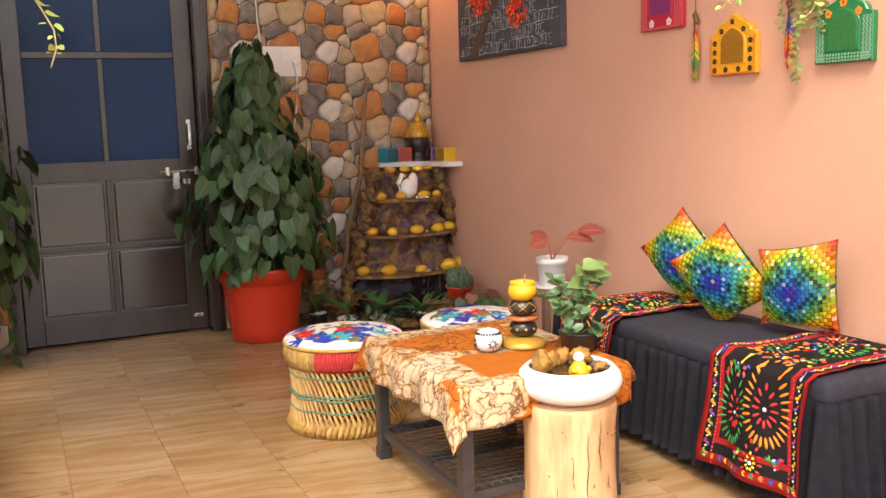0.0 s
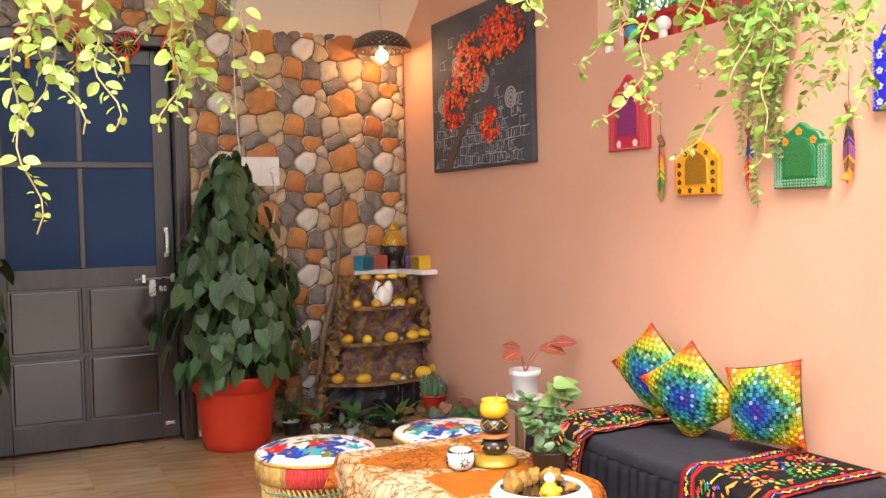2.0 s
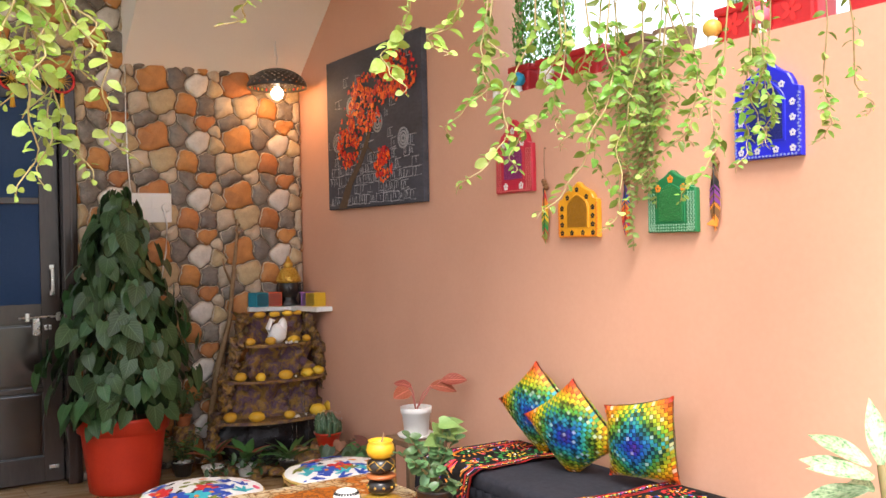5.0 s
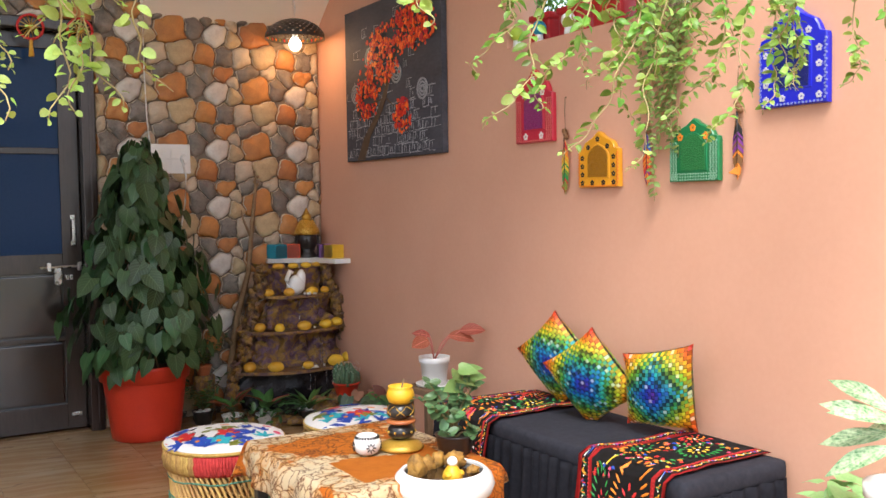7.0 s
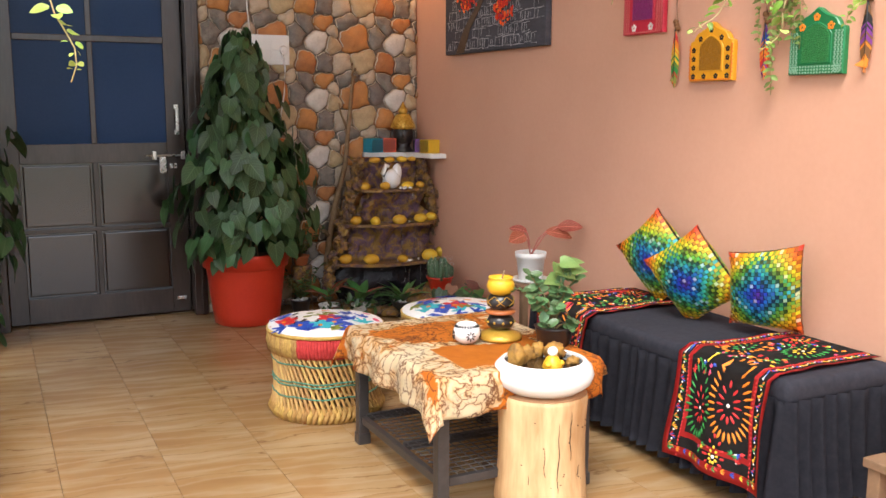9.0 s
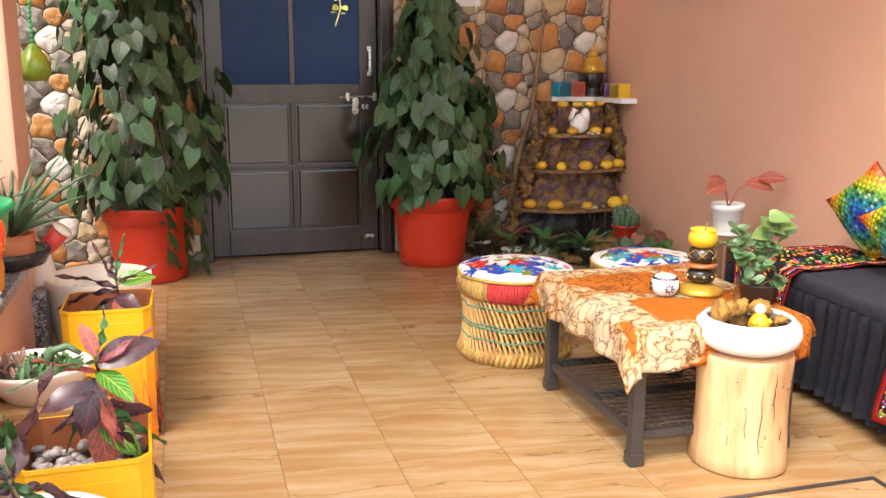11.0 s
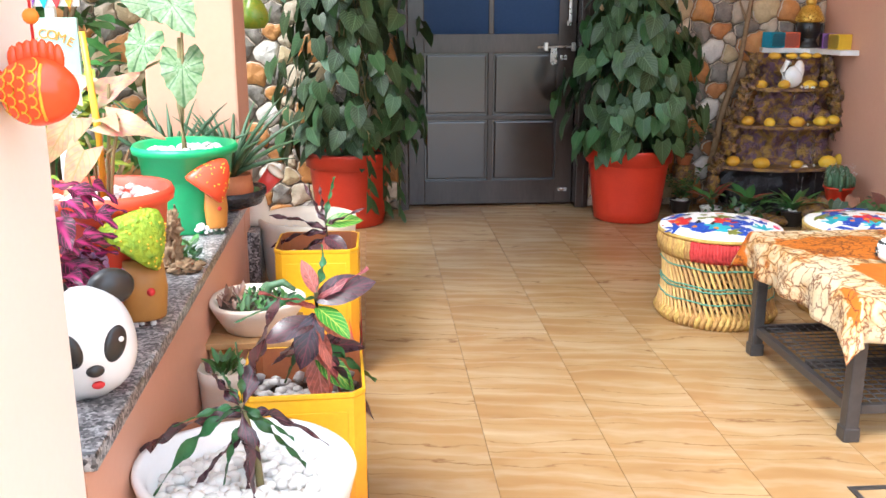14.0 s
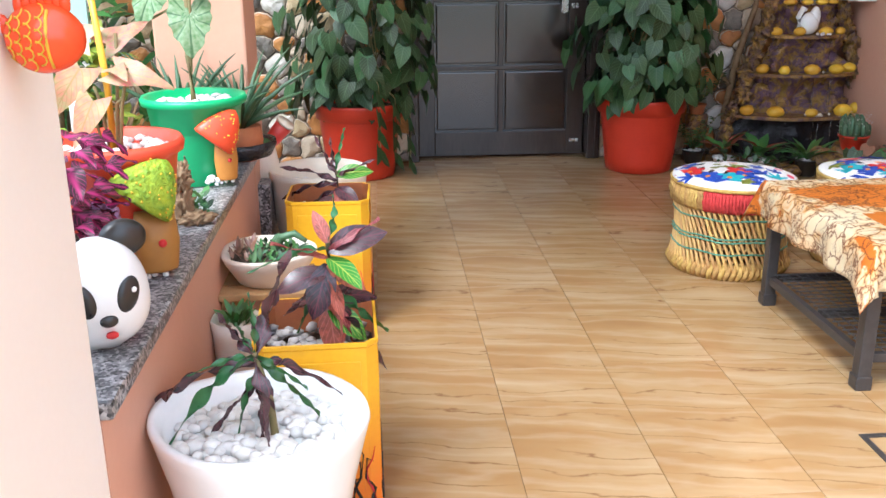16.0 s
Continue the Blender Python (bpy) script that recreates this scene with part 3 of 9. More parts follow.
def aim(pos, d, normal, s=1.0):
    y = Vector(d).normalized()
    z = Vector(normal)
    z = (z - y * z.dot(y))
    z = z.normalized() if z.length > 1e-4 else y.orthogonal().normalized()
    x = y.cross(z)
    m = Matrix((x, y, z)).transposed().to_4x4()
    return Matrix.Translation(pos) @ m @ Matrix.Scale(s, 4)


def leaf(parent, me, pos, d, normal=(0, 0, 1), s=1.0, name="leaf"):
    ob = new(name, me)
    ob.parent = parent
    ob.matrix_local = aim(pos, d, normal, s)
    return ob


def pebbles(parent, r, z, count, size, mat, seed, name="pebble_fill", ex=1.0, x=0.0, y=0.0):
    rng = random.Random(seed)
    bm = bmesh.new()
    for i in range(count):
        a, q = rng.uniform(0, 6.283), r * math.sqrt(rng.random())
        k = size * rng.uniform(0.75, 1.25)
        blob(bm, (x + q * math.cos(a) * ex, y + q * math.sin(a), z + rng.uniform(0, size * 0.7)), (k * rng.uniform(0.9, 1.3), k, k * 0.75), 0.2, 1, rng.random() * 50)
    ob = part(name, bm, mat, parent)
    ob["kind"] = "stuff"
    return ob


# ---- large structure ----
XR, YW, YD = 2.26, 5.34, 5.40
XJ0, XJ1, ZJ = -0.056, 0.985, 2.14      # door frame's outer edges
CEIL = 2.95

bm = bmesh.new()
box(bm, -3.2, XJ0, YW, YW + 0.25, 0, CEIL)
box(bm, XJ1, XR + 0.2, YW, YW + 0.25, 0, CEIL)
box(bm, XJ0, XJ1, YW, YW + 0.25, ZJ, CEIL)
wall_north = structure("wall_north", bm, STONE_GROUT, "wall clad in orange, grey and white stones", "wall")

NY0, NY1, NZ0, NZ1 = 1.15, 3.40, 1.81, 2.45   # the opening in the painted wall
bm = bmesh.new()
box(bm, XR, XR + 0.2, -1.2, YW, 0, NZ0)
box(bm, XR, XR + 0.2, NY1, YW, NZ0, CEIL)
box(bm, XR, XR + 0.2, -1.2, NY0, NZ0, CEIL)
box(bm, XR, XR + 0.2, NY0, NY1, NZ1, CEIL)
wall_east = structure("wall_east", bm, PEACH, "smooth peach-painted wall with a high open ledge", "wall")

bm = bmesh.new()
# the unseen west overhang is added to keep sun off pillar_far
box(bm, -1.28, XR + 0.2, 1.80, YW + 0.25, CEIL, CEIL + 0.12)
structure("ceiling", bm, WHITE_PAINT, "off-white plastered porch ceiling", "ceiling")

# the underside of a stair flight slopes up from the stone wall
bm = bmesh.new()
prof = [(YW, 2.192), (4.84, 2.60), (4.30, 2.60), (4.30, CEIL), (YW, CEIL)]
a = [bm.verts.new((1.235, y, z)) for y, z in prof]
b = [bm.verts.new((XR, y, z)) for y, z in prof]
bm.faces.new(a)
bm.faces.new(b[::-1])
for i in range(len(prof)):
    bm.faces.new((a[i], b[i], b[(i + 1) % 5], a[(i + 1) % 5]))
bmesh.ops.recalc_face_normals(bm, faces=bm.faces)
structure("stair_soffit", bm, WHITE_PAINT, "sloping off-white underside of a stair flight", "ceiling")

bm = bmesh.new()
box(bm, -0.96, XR + 0.2, -1.6, YW + 0.2, -0.08, -0.004)
floor = structure("floor", bm, GROUT, "glazed cream and ochre floor tiles with brown veins", "floor")
bm = bmesh.new()
box(bm, -40, 40, -40, 40, -0.5, -0.12)
structure("ground", bm, GROUND, "bare garden earth with sparse grass", "ground")

# side parapet with a granite top, between two painted pillars
SLAB = 0.50
bm = bmesh.new()
box(bm, -0.95, -0.622, 1.552, 3.30, -0.1, SLAB - 0.03)
parapet = structure("parapet", bm, PEACH, "low peach-painted side wall of the porch", "wall")
bm = bmesh.new()
box(bm, -0.98, -0.605, 1.552, 3.30, SLAB - 0.03, SLAB, 0.006)
structure("granite_coping", bm, GRANITE, "speckled grey granite top of the low wall", "coping")
bm = bmesh.new()
box(bm, -0.90, -0.62, 3.302, 3.565, -0.1, CEIL, 0.008)
structure("pillar_far", bm, PEACH, "peach-painted square porch pillar", "pillar")
bm = bmesh.new()
box(bm, -0.90, -0.62, 1.20, 1.55, -0.1, CEIL, 0.012)
# daylight glare is put into this pillar's near-white colour; pillar_far stays peach
structure("pillar_near", bm, surf("sunlit_pillar_paint", (0.88, 0.84, 0.78), (0.86, 0.81, 0.74), 0.6, 2.2, 0.1), "square porch pillar by the garden, paint lightened for daylight glare", "pillar")
bm = bmesh.new()
box(bm, -0.94, -0.58, 3.34, 3.62, -0.1, 0.375, 0.006)
structure("granite_step", bm, GRANITE, "low granite-faced block at the end of the wall", "ledge")

# ---- door ----
door = tagged(new("door_1"), "dark-varnished wooden door, blue glass above, closed", "door", kind="structure")
bm = bmesh.new()
for x0, x1 in ((XJ0, -0.004), (0.914, XJ1)):
    box(bm, x0, x1, 5.302, 5.50, 0, ZJ, 0.006)
box(bm, -0.004, 0.914, 5.302, 5.50, 2.085, ZJ, 0.006)
part("door_frame", bm, DOOR, door, "dark-varnished frame", False)
bm = bmesh.new()
for x0, x1 in ((XJ0 + 0.018, XJ0 + 0.034), (XJ1 - 0.034, XJ1 - 0.018)):
    box(bm, x0, x1, 5.294, 5.303, 0, ZJ - 0.02, 0.003)
part("frame_moulding", bm, DOOR, door, "", False)
bm = bmesh.new()
for x0, x1 in ((0.0, 0.088), (0.816, 0.91)):
    box(bm, x0, x1, YD, YD + 0.04, 0.01, 2.08, 0.003)
for z0, z1 in ((0.01, 0.142), (0.480, 0.503), (0.838, 0.938), (1.457, 1.490), (2.0, 2.08)):
    box(bm, 0.088, 0.816, YD, YD + 0.04, z0, z1, 0.003)
for z0, z1 in ((0.142, 0.480), (0.503, 0.838), (0.938, 1.457), (1.490, 2.0)):
    box(bm, 0.436, 0.463, YD, YD + 0.04, z0, z1, 0.003)
part("leaf_frame", bm, DOOR, door, "dark-varnished stiles and rails", False)
for z0, z1 in ((0.142, 0.480), (0.503, 0.838)):
    for x0, x1 in ((0.088, 0.436), (0.463, 0.816)):
        bm = bmesh.new()
        box(bm, x0, x1, YD + 0.028, YD + 0.034, z0, z1)
        box(bm, x0 + 0.012, x1 - 0.012, YD + 0.006, YD + 0.030, z0 + 0.012, z1 - 0.012, 0.006)
        part("panel", bm, DOOR_PANEL, door, "", False)
for z0, z1 in ((0.938, 1.457), (1.490, 2.0)):
    for x0, x1 in ((0.088, 0.436), (0.463, 0.816)):
        bm = bmesh.new()
        box(bm, x0, x1, YD + 0.018, YD + 0.024, z0, z1)
        part("pane", bm, BLUE_GLASS, door, "blue-tinted glass", False)
bm = bmesh.new()
for z in (0.992, 1.128):
    box(bm, 0.858, 0.882, YD - 0.006, YD, z - 0.012, z + 0.012, 0.002)
box(bm, 0.861, 0.879, YD - 0.035, YD - 0.022, 1.0, 1.12, 0.005)
for z in (1.004, 1.116):
    box(bm, 0.863, 0.877, YD - 0.03, YD, z - 0.006, z + 0.006, 0.002)
part("pull_handle", bm, STEEL, door, "upright steel pull handle", False)
bm = bmesh.new()
tube(bm, [(0.70, YD - 0.02, 0.868), (0.955, YD - 0.02, 0.872)], 0.006, 8)
for x in (0.745, 0.895):
    box(bm, x - 0.010, x + 0.010, YD - 0.028, YD, 0.848, 0.892, 0.003)
box(bm, 0.955, 0.972, 5.296, 5.302, 0.85, 0.90, 0.002)
part("sliding_bolt", bm, STEEL, door, "long steel tower bolt", False)
bm = bmesh.new()
box(bm, 0.772, 0.806, YD - 0.02, YD, 0.775, 0.862, 0.003)
box(bm, 0.826, 0.842, YD - 0.008, YD, 0.800, 0.826, 0.002)
box(bm, 0.848, 0.862, YD - 0.008, YD, 0.800, 0.826, 0.002)
part("lock", bm, STEEL, door, "steel hasp and lock", False)
bm = bmesh.new()
box(bm, 0.835, 0.885, YD - 0.012, YD, 0.078, 0.096, 0.003)
part("bottom_bolt", bm, STEEL, door, "", False)
bm = bmesh.new()
box(bm, -0.06, 0.99, 5.50, 5.55, 0, 2.2)
structure("wall_behind_door", bm, WHITE_PAINT, "plain wall closing the doorway", "wall")


# ---- seating and table ----
def flower(bm, m, r, petals, mi):
    """A flat printed flower lying on a surface: a ring of petals."""
    for k in range(petals):
        a = 2 * math.pi * k / petals
        slab(bm, disc(r * 0.42, 8, r * 0.58 * math.cos(a), r * 0.58 * math.sin(a), r * 0.30, a), 0.0012, m, 0, mi)


def bamboo_stool(m, seed, label):
    """An hourglass stool of crossed bamboo splits on a straw ring, with a round printed cushion."""
    rng = random.Random(seed)
    st = thing("bamboo_stool", label, "stool", m, "bamboo stools")
    H = 0.31
    for way, n in ((-1, 64), (1, 44)):
        for k in range(n):
            a0 = 2 * math.pi * (k + (0.5 if way < 0 else 0)) / n
            bm = bmesh.new()
            pts = []
            for i in range(7):
                s = i / 6
                a = a0 + way * 0.50 * (s - 0.5)
                r = 0.207 + 0.016 * (2 * s - 1) ** 2 - 0.007 * way
                pts.append((r * math.cos(a), r * math.sin(a), 0.03 + s * (H - 0.06)))
            tube(bm, pts, 0.0066 if way < 0 else 0.0050, 5)
            part("bamboo_split", bm, BAMBOO, st)
    bm = bmesh.new()
    for i in range(64):
        a = 2 * math.pi * i / 64
        c, s = math.cos(a), math.sin(a)
        tube(bm, [((0.205 + 0.030 * math.cos(q) * 1.0) * c - s * 0.006 * q, (0.205 + 0.030 * math.cos(q)) * s + c * 0.006 * q, 0.028 + 0.027 * math.sin(q)) for q in (-2.2, -1.1, 0, 1.1, 2.2)], 0.011, 5)
    part("straw_base_ring", bm, STRAW, st, "thick coiled straw base")["kind"] = "stuff"
    bm = bmesh.new()
    for i in range(120):
        a = 2 * math.pi * i / 120
        mi = 1 if 68 <= i < 94 or 16 <= i < 32 else 0
        tube(bm, [((0.226 + 0.012 * math.cos(q)) * math.cos(a), (0.226 + 0.012 * math.cos(q)) * math.sin(a), H - 0.03 + 0.034 * math.sin(q)) for q in (-1.7, -0.8, 0, 0.8, 1.7)], 0.0095, 5, mi)
    part("top_binding", bm, [STRAW, RED_ROPE], st, "red and straw bound rim")["kind"] = "stuff"
    for z, w in ((0.150, 0.219), (0.138, 0.220), (0.215, 0.222), (0.095, 0.222)):
        bm = bmesh.new()
        tube(bm, [((w + 0.004 * (i % 2)) * math.cos(2 * math.pi * i / 48), (w + 0.004 * (i % 2)) * math.sin(2 * math.pi * i / 48), z + 0.003 * math.sin(i)) for i in range(49)], 0.0034, 5)
        part("cord", bm, GREEN_ROPE, st)
    bm = bmesh.new()
    prof = [(0.05, H), (0.225, H + 0.003), (0.238, H + 0.016), (0.236, H + 0.022), (0.215, H + 0.029), (0.17, H + 0.034), (0.11, H + 0.037), (0.05, H + 0.039), (0.004, H + 0.040)]
    lathe(bm, prof, 48, None, 0.01)
    cushion = part("cushion", bm, WHITE_CLOTH, st, "white cotton cushion with a bright flower print")
    bm = bmesh.new()
    lathe(bm, [(0.228, H + 0.004), (0.243, H + 0.006), (0.245, H + 0.014), (0.240, H + 0.018), (0.232, H + 0.012)], 48)
    part("piping", bm, STRAW, cushion, "straw-yellow piping")
    # printed flowers and leaves follow the cushion's dome
    bm = bmesh.new()
    cols = ["blue", "red", "teal", "orange", "olive", "pink", "blue", "cyan", "black"]

    def top(r):
        for (r0, z0), (r1, z1) in zip(prof[2:], prof[3:]):
            if r1 <= r <= r0:
                return z1 + (z0 - z1) * (r - r1) / (r0 - r1)
        return H + 0.039
    for k in range(30):
        a, r = k * 2.4 + seed, 0.212 * math.sqrt((k + 0.5) / 30)
        slope = 0.08 + 0.45 * (r / 0.23) ** 3
        mm = Matrix.Translation((r * math.cos(a), r * math.sin(a), top(r) + 0.0012)) @ Matrix.Rotation(a, 4, "Z") @ Matrix.Rotation(math.atan(slope) * 0.8, 4, "Y")
        t = rng.uniform(0, 6.28)
        if k % 5 == 0:
            flower(bm, mm, rng.uniform(0.050, 0.062), 6, (1, 0, 7, 0)[k // 5 % 4])
            slab(bm, disc(0.010, 8), 0.002, mm, 0, 3)
        elif k % 5 in (1, 3):
            mi = rng.choice((0, 0, 2, 7, 4))
            for j in range(4):
                slab(bm, disc(0.034, 8, 0.020 * math.cos(t + j * 0.8), 0.020 * math.sin(t + j * 0.8), 0.008, t + j * 0.8), 0.0010, mm, 0, mi)
        elif k % 5 == 2:
            for j in range(6):
                slab(bm, disc(0.013, 6, 0.009 * (j - 3) * math.cos(t), 0.009 * (j - 3) * math.sin(t), 0.0028, t + 1.1), 0.0010, mm, 0, 8)
        else:
            slab(bm, disc(0.020, 10, 0, 0, 0.015, t), 0.0010, mm, 0, rng.choice((3, 4, 5, 1)))
    part("flower_print", bm, [DYES[c] for c in cols], cushion, "printed blue, red and green flowers", False)["kind"] = "stuff"
    return st


SLIM = Matrix.Diagonal((0.90, 0.90, 1, 1))
bamboo_stool(at(1.04, 3.49, 0, 20) @ SLIM, 5, "round bamboo stool with a flower-print cushion, beside the table")
bamboo_stool(at(1.585, 3.49, 0, 140) @ SLIM, 8, "round bamboo stool with a flower-print cushion, behind the table")

TX0, TX1, TY0, TY1, TZ = 1.0, 1.52, 2.43, 3.12, 0.40
table = thing("coffee_table", "low black iron table with a wire mesh lower shelf", "table", at(1.26, 2.775, 0))
for x in (-0.235, 0.235):
    for y in (-0.305, 0.305):
        bm = bmesh.new()
        box(bm, x - 0.018, x + 0.018, y - 0.018, y + 0.018, 0.035, TZ - 0.03, 0.004)
        leg = part("leg", bm, BLACK_IRON, table, "", False)
        bm = bmesh.new()
        box(bm, x - 0.022, x + 0.022, y - 0.022, y + 0.022, 0, 0.04, 0.005)
        part("foot_cap", bm, BLACK_IRON, leg, "", False)
bm = bmesh.new()
box(bm, -0.262, 0.262, -0.345, 0.345, TZ - 0.03, TZ - 0.006, 0.004)
part("tabletop", bm, BLACK_IRON, table, "", False)
bm = bmesh.new()
for x in (-0.235, 0.235):
    box(bm, x - 0.010, x + 0.010, -0.283, 0.283, 0.075, 0.100, 0.002)
for y in (-0.305, 0.0, 0.305):
    box(bm, -0.213, 0.213, y - 0.010, y + 0.010, 0.075, 0.100, 0.002)
shelf = part("lower_shelf", bm, BLACK_IRON, table, "black iron rails", False)
bm = bmesh.new()
for i in range(15):
    x = -0.21 + 0.03 * i
    tube(bm, [(x, -0.30, 0.102), (x, 0.30, 0.102)], 0.0022, 4)
for i in range(20):
    y = -0.285 + 0.03 * i
    tube(bm, [(-0.225, y, 0.105), (0.225, y, 0.105)], 0.0022, 4)
part("wire_mesh", bm, BLACK_IRON, shelf)


def tablecloth():
    """A cotton cloth over the table, with hanging sides and pointed corners."""
    bm = bmesh.new()
    uvl = bm.loops.layers.uv.verify()
    X, Y, over = 0.268, 0.352, 0.112
    nx, ny = 56, 70
    vs = {}
    for i in range(nx + 1):
        for j in range(ny + 1):
            u = -(X + over) + (2 * X + over + 0.06) * i / nx
            v = -(Y + over) + 2 * (Y + over) * j / ny
            du, dv = max(0, abs(u) - X), max(0, abs(v) - Y)
            sx, sy = (1 if u > 0 else -1), (1 if v > 0 else -1)
            x, y, z = min(abs(u), X) * sx, min(abs(v), Y) * sy, TZ
            drop = math.hypot(du, dv) if du and dv else du + dv
            if du and dv:
                # the corner falls in a soft cone
                k = 0.42 if u < 0 else 0.05
                x, y, z = x + sx * du * k, y + sy * dv * k, TZ - drop * 1.0
            elif drop:
                w = math.sin((v if du else u) * 34 + 1.3) * 0.012 * min(1, drop * 9) + math.sin((v if du else u) * 15) * 0.008 * min(1, drop * 8)
                fl = 0.014 * min(1, drop * 30) + 0.10 * drop + w
                if du:
                    x += sx * fl
                else:
                    y += sy * fl
                z = TZ - drop * 0.97
            z += 0.0016 * noise.noise(Vector((u * 14, v * 14, 0)))
            if not drop:
                z += 0.0025 * noise.noise(Vector((u * 5, v * 5, 4)))
            vs[i, j] = (bm.verts.new((x, y, z + 0.003)), (u, v))
    for i in range(nx):
        for j in range(ny):
            q = [vs[i, j], vs[i + 1, j], vs[i + 1, j + 1], vs[i, j + 1]]
            f = bm.faces.new([a for a, _ in q])
            uu, vv = sum(p[0] for _, p in q) / 4, sum(p[1] for _, p in q) / 4
            f.material_index = 1 if (-0.20 < uu - 0.05 < 0.14 and -0.30 < vv + 0.02 * math.sin(uu * 20) < -0.06) else 0
            for lp, (_, p) in zip(f.loops, q):
                lp[uvl].uv = p
    bmesh.ops.solidify(bm, geom=bm.faces[:], thickness=0.0015)
    ob = link("tablecloth", bm, [BATIK, ORANGE_CLOTH], True)
    ob.matrix_world = at(1.26, 2.775, 0)
    tagged(ob, "cream and orange batik tablecloth hanging over the table", "tablecloth")


tablecloth()

# log stand and water bowl
log = thing("log_stand", "upright debarked log used as a stand, cracked pale wood", "log stand", at(1.325, 2.425, 0) @ Matrix.Diagonal((0.84, 0.84, 1, 1)))
bm = bmesh.new()
lathe(bm, [(0.150, 0.0), (0.160, 0.008), (0.158, 0.05), (0.152, 0.12), (0.148, 0.20), (0.150, 0.27), (0.154, 0.315), (0.150, 0.328)], 56, None, 0.05)
trunk = part("trunk", bm, LOGWOOD, log, "pale debarked wood")
bm = bmesh.new()
lathe(bm, [(0.150, 0.3285), (0.146, 0.333), (0.08, 0.334), (0.01, 0.334)], 56, None, 0.05)
part("cut_end", bm, LOG_CUT, trunk, "brown sawn end")
bm = bmesh.new()
for a, z0, z1, k in ((-1.75, 0.02, 0.27, 1), (-2.05, 0.05, 0.2, 2), (-1.45, 0.16, 0.30, 3), (-2.4, 0.0, 0.12, 4), (-1.2, 0.05, 0.14, 5)):
    pts = []
    for i in range(12):
        s = i / 11
        aa = a + 0.06 * noise.noise(Vector((s * 4, k, 0)))
        r = 0.1515 + 0.004 * abs(2 * s - 1)
        pts.append((r * math.cos(aa), r * math.sin(aa), z0 + s * (z1 - z0)))
    tube(bm, pts, [0.0006 + 0.0011 * math.sin(math.pi * i / 11) for i in range(12)], 5)
rng = random.Random(4)
for k in range(18):
    a, z = -1.7 + rng.uniform(-1, 1), rng.uniform(0.05, 0.29)
    blob(bm, (0.153 * math.cos(a), 0.153 * math.sin(a), z), (0.003, 0.003, 0.0018), 0.3, 1, k)
part("cracks", bm, CRACK, trunk, "dark drying cracks")

bowl = thing("water_bowl", "wide white ceramic bowl with dark water and rocks", "bowl", at(1.325, 2.420, 0.334, 0, 0.86))
bm = bmesh.new()
lathe(bm, [(0.085, 0.0), (0.125, 0.006), (0.158, 0.030), (0.168, 0.058), (0.160, 0.085), (0.142, 0.103), (0.134, 0.106), (0.128, 0.102), (0.148, 0.075), (0.14, 0.05), (0.05, 0.045)], 56)
part("bowl_body", bm, WHITE_GLAZE, bowl)
bm = bmesh.new()
lathe(bm, [(0.002, 0.086), (0.139, 0.086), (0.139, 0.089), (0.002, 0.0895)], 40)
part("water", bm, DARK_WATER, bowl, "still dark water", False)
for k, (x, y, rx, ry, rz) in enumerate(((-0.088, 0.02, 0.034, 0.026, 0.062), (-0.02, 0.075, 0.035, 0.025, 0.04), (0.068, 0.04, 0.044, 0.032, 0.048), (0.03, 0.085, 0.03, 0.02, 0.045), (0.085, -0.045, 0.024, 0.018, 0.020))):
    bm = bmesh.new()
    blob(bm, (x, y, 0.09 + rz * 0.35), (rx * 0.85, ry * 0.85, rz * 0.72), 0.6, 3, k * 3.1, 0, 2.6)
    part("rock", bm, OCHRE_ROCK, bowl, "rough ochre rock")
fig = bmesh.new()
lathe(fig, [(0.030, 0.0), (0.034, 0.008), (0.028, 0.026), (0.018, 0.040), (0.012, 0.046)], 20, None, 0, 1)
blob(fig, (0, 0, 0.058), (0.018, 0.018, 0.017), 0.05, 2, 0, 0)
for sx in (-1, 1):
    blob(fig, (sx * 0.024, -0.012, 0.020), (0.012, 0.014, 0.010), 0.1, 2, 0, 1)
figure = link("figurine", fig, [WHITE_GLAZE, YELLOW_CLAY], True)
figure.matrix_world = at(1.314, 2.356, 0.411, 0, 0.86)
tagged(figure, "tiny seated white and yellow ceramic figurine in the bowl", "figurine")

# things on the table
lamp = thing("stacked_clay_lantern", "stacked black and gold clay lantern with a yellow pot on top", "lantern", at(1.365, 2.74, TZ + 0.006, 0, 0.80))
for nm, prof, mat, lab in (
        ("base_dish", [(0.085, 0.0), (0.088, 0.008), (0.078, 0.022), (0.045, 0.036), (0.03, 0.04)], GOLD, "gold flared foot"),
        ("lower_pot", [(0.03, 0.040), (0.05, 0.052), (0.056, 0.070), (0.046, 0.090), (0.034, 0.098)], BLACK_GLOSS, "black round pot"),
        ("plate", [(0.034, 0.098), (0.058, 0.104), (0.060, 0.112), (0.045, 0.118), (0.03, 0.12)], COPPER, "copper-brown plate"),
        ("upper_pot", [(0.03, 0.120), (0.052, 0.132), (0.056, 0.152), (0.044, 0.172), (0.036, 0.178)], BLACK_GLOSS, "black pot with gold crossed lines"),
        ("yellow_pot", [(0.034, 0.178), (0.050, 0.190), (0.056, 0.210), (0.050, 0.232), (0.044, 0.238), (0.050, 0.246), (0.046, 0.248), (0.040, 0.236), (0.03, 0.225)], YELLOW_CLAY, "yellow painted pot")):
    bm = bmesh.new()
    lathe(bm, prof, 36)
    part(nm, bm, mat, lamp, lab)
bm = bmesh.new()
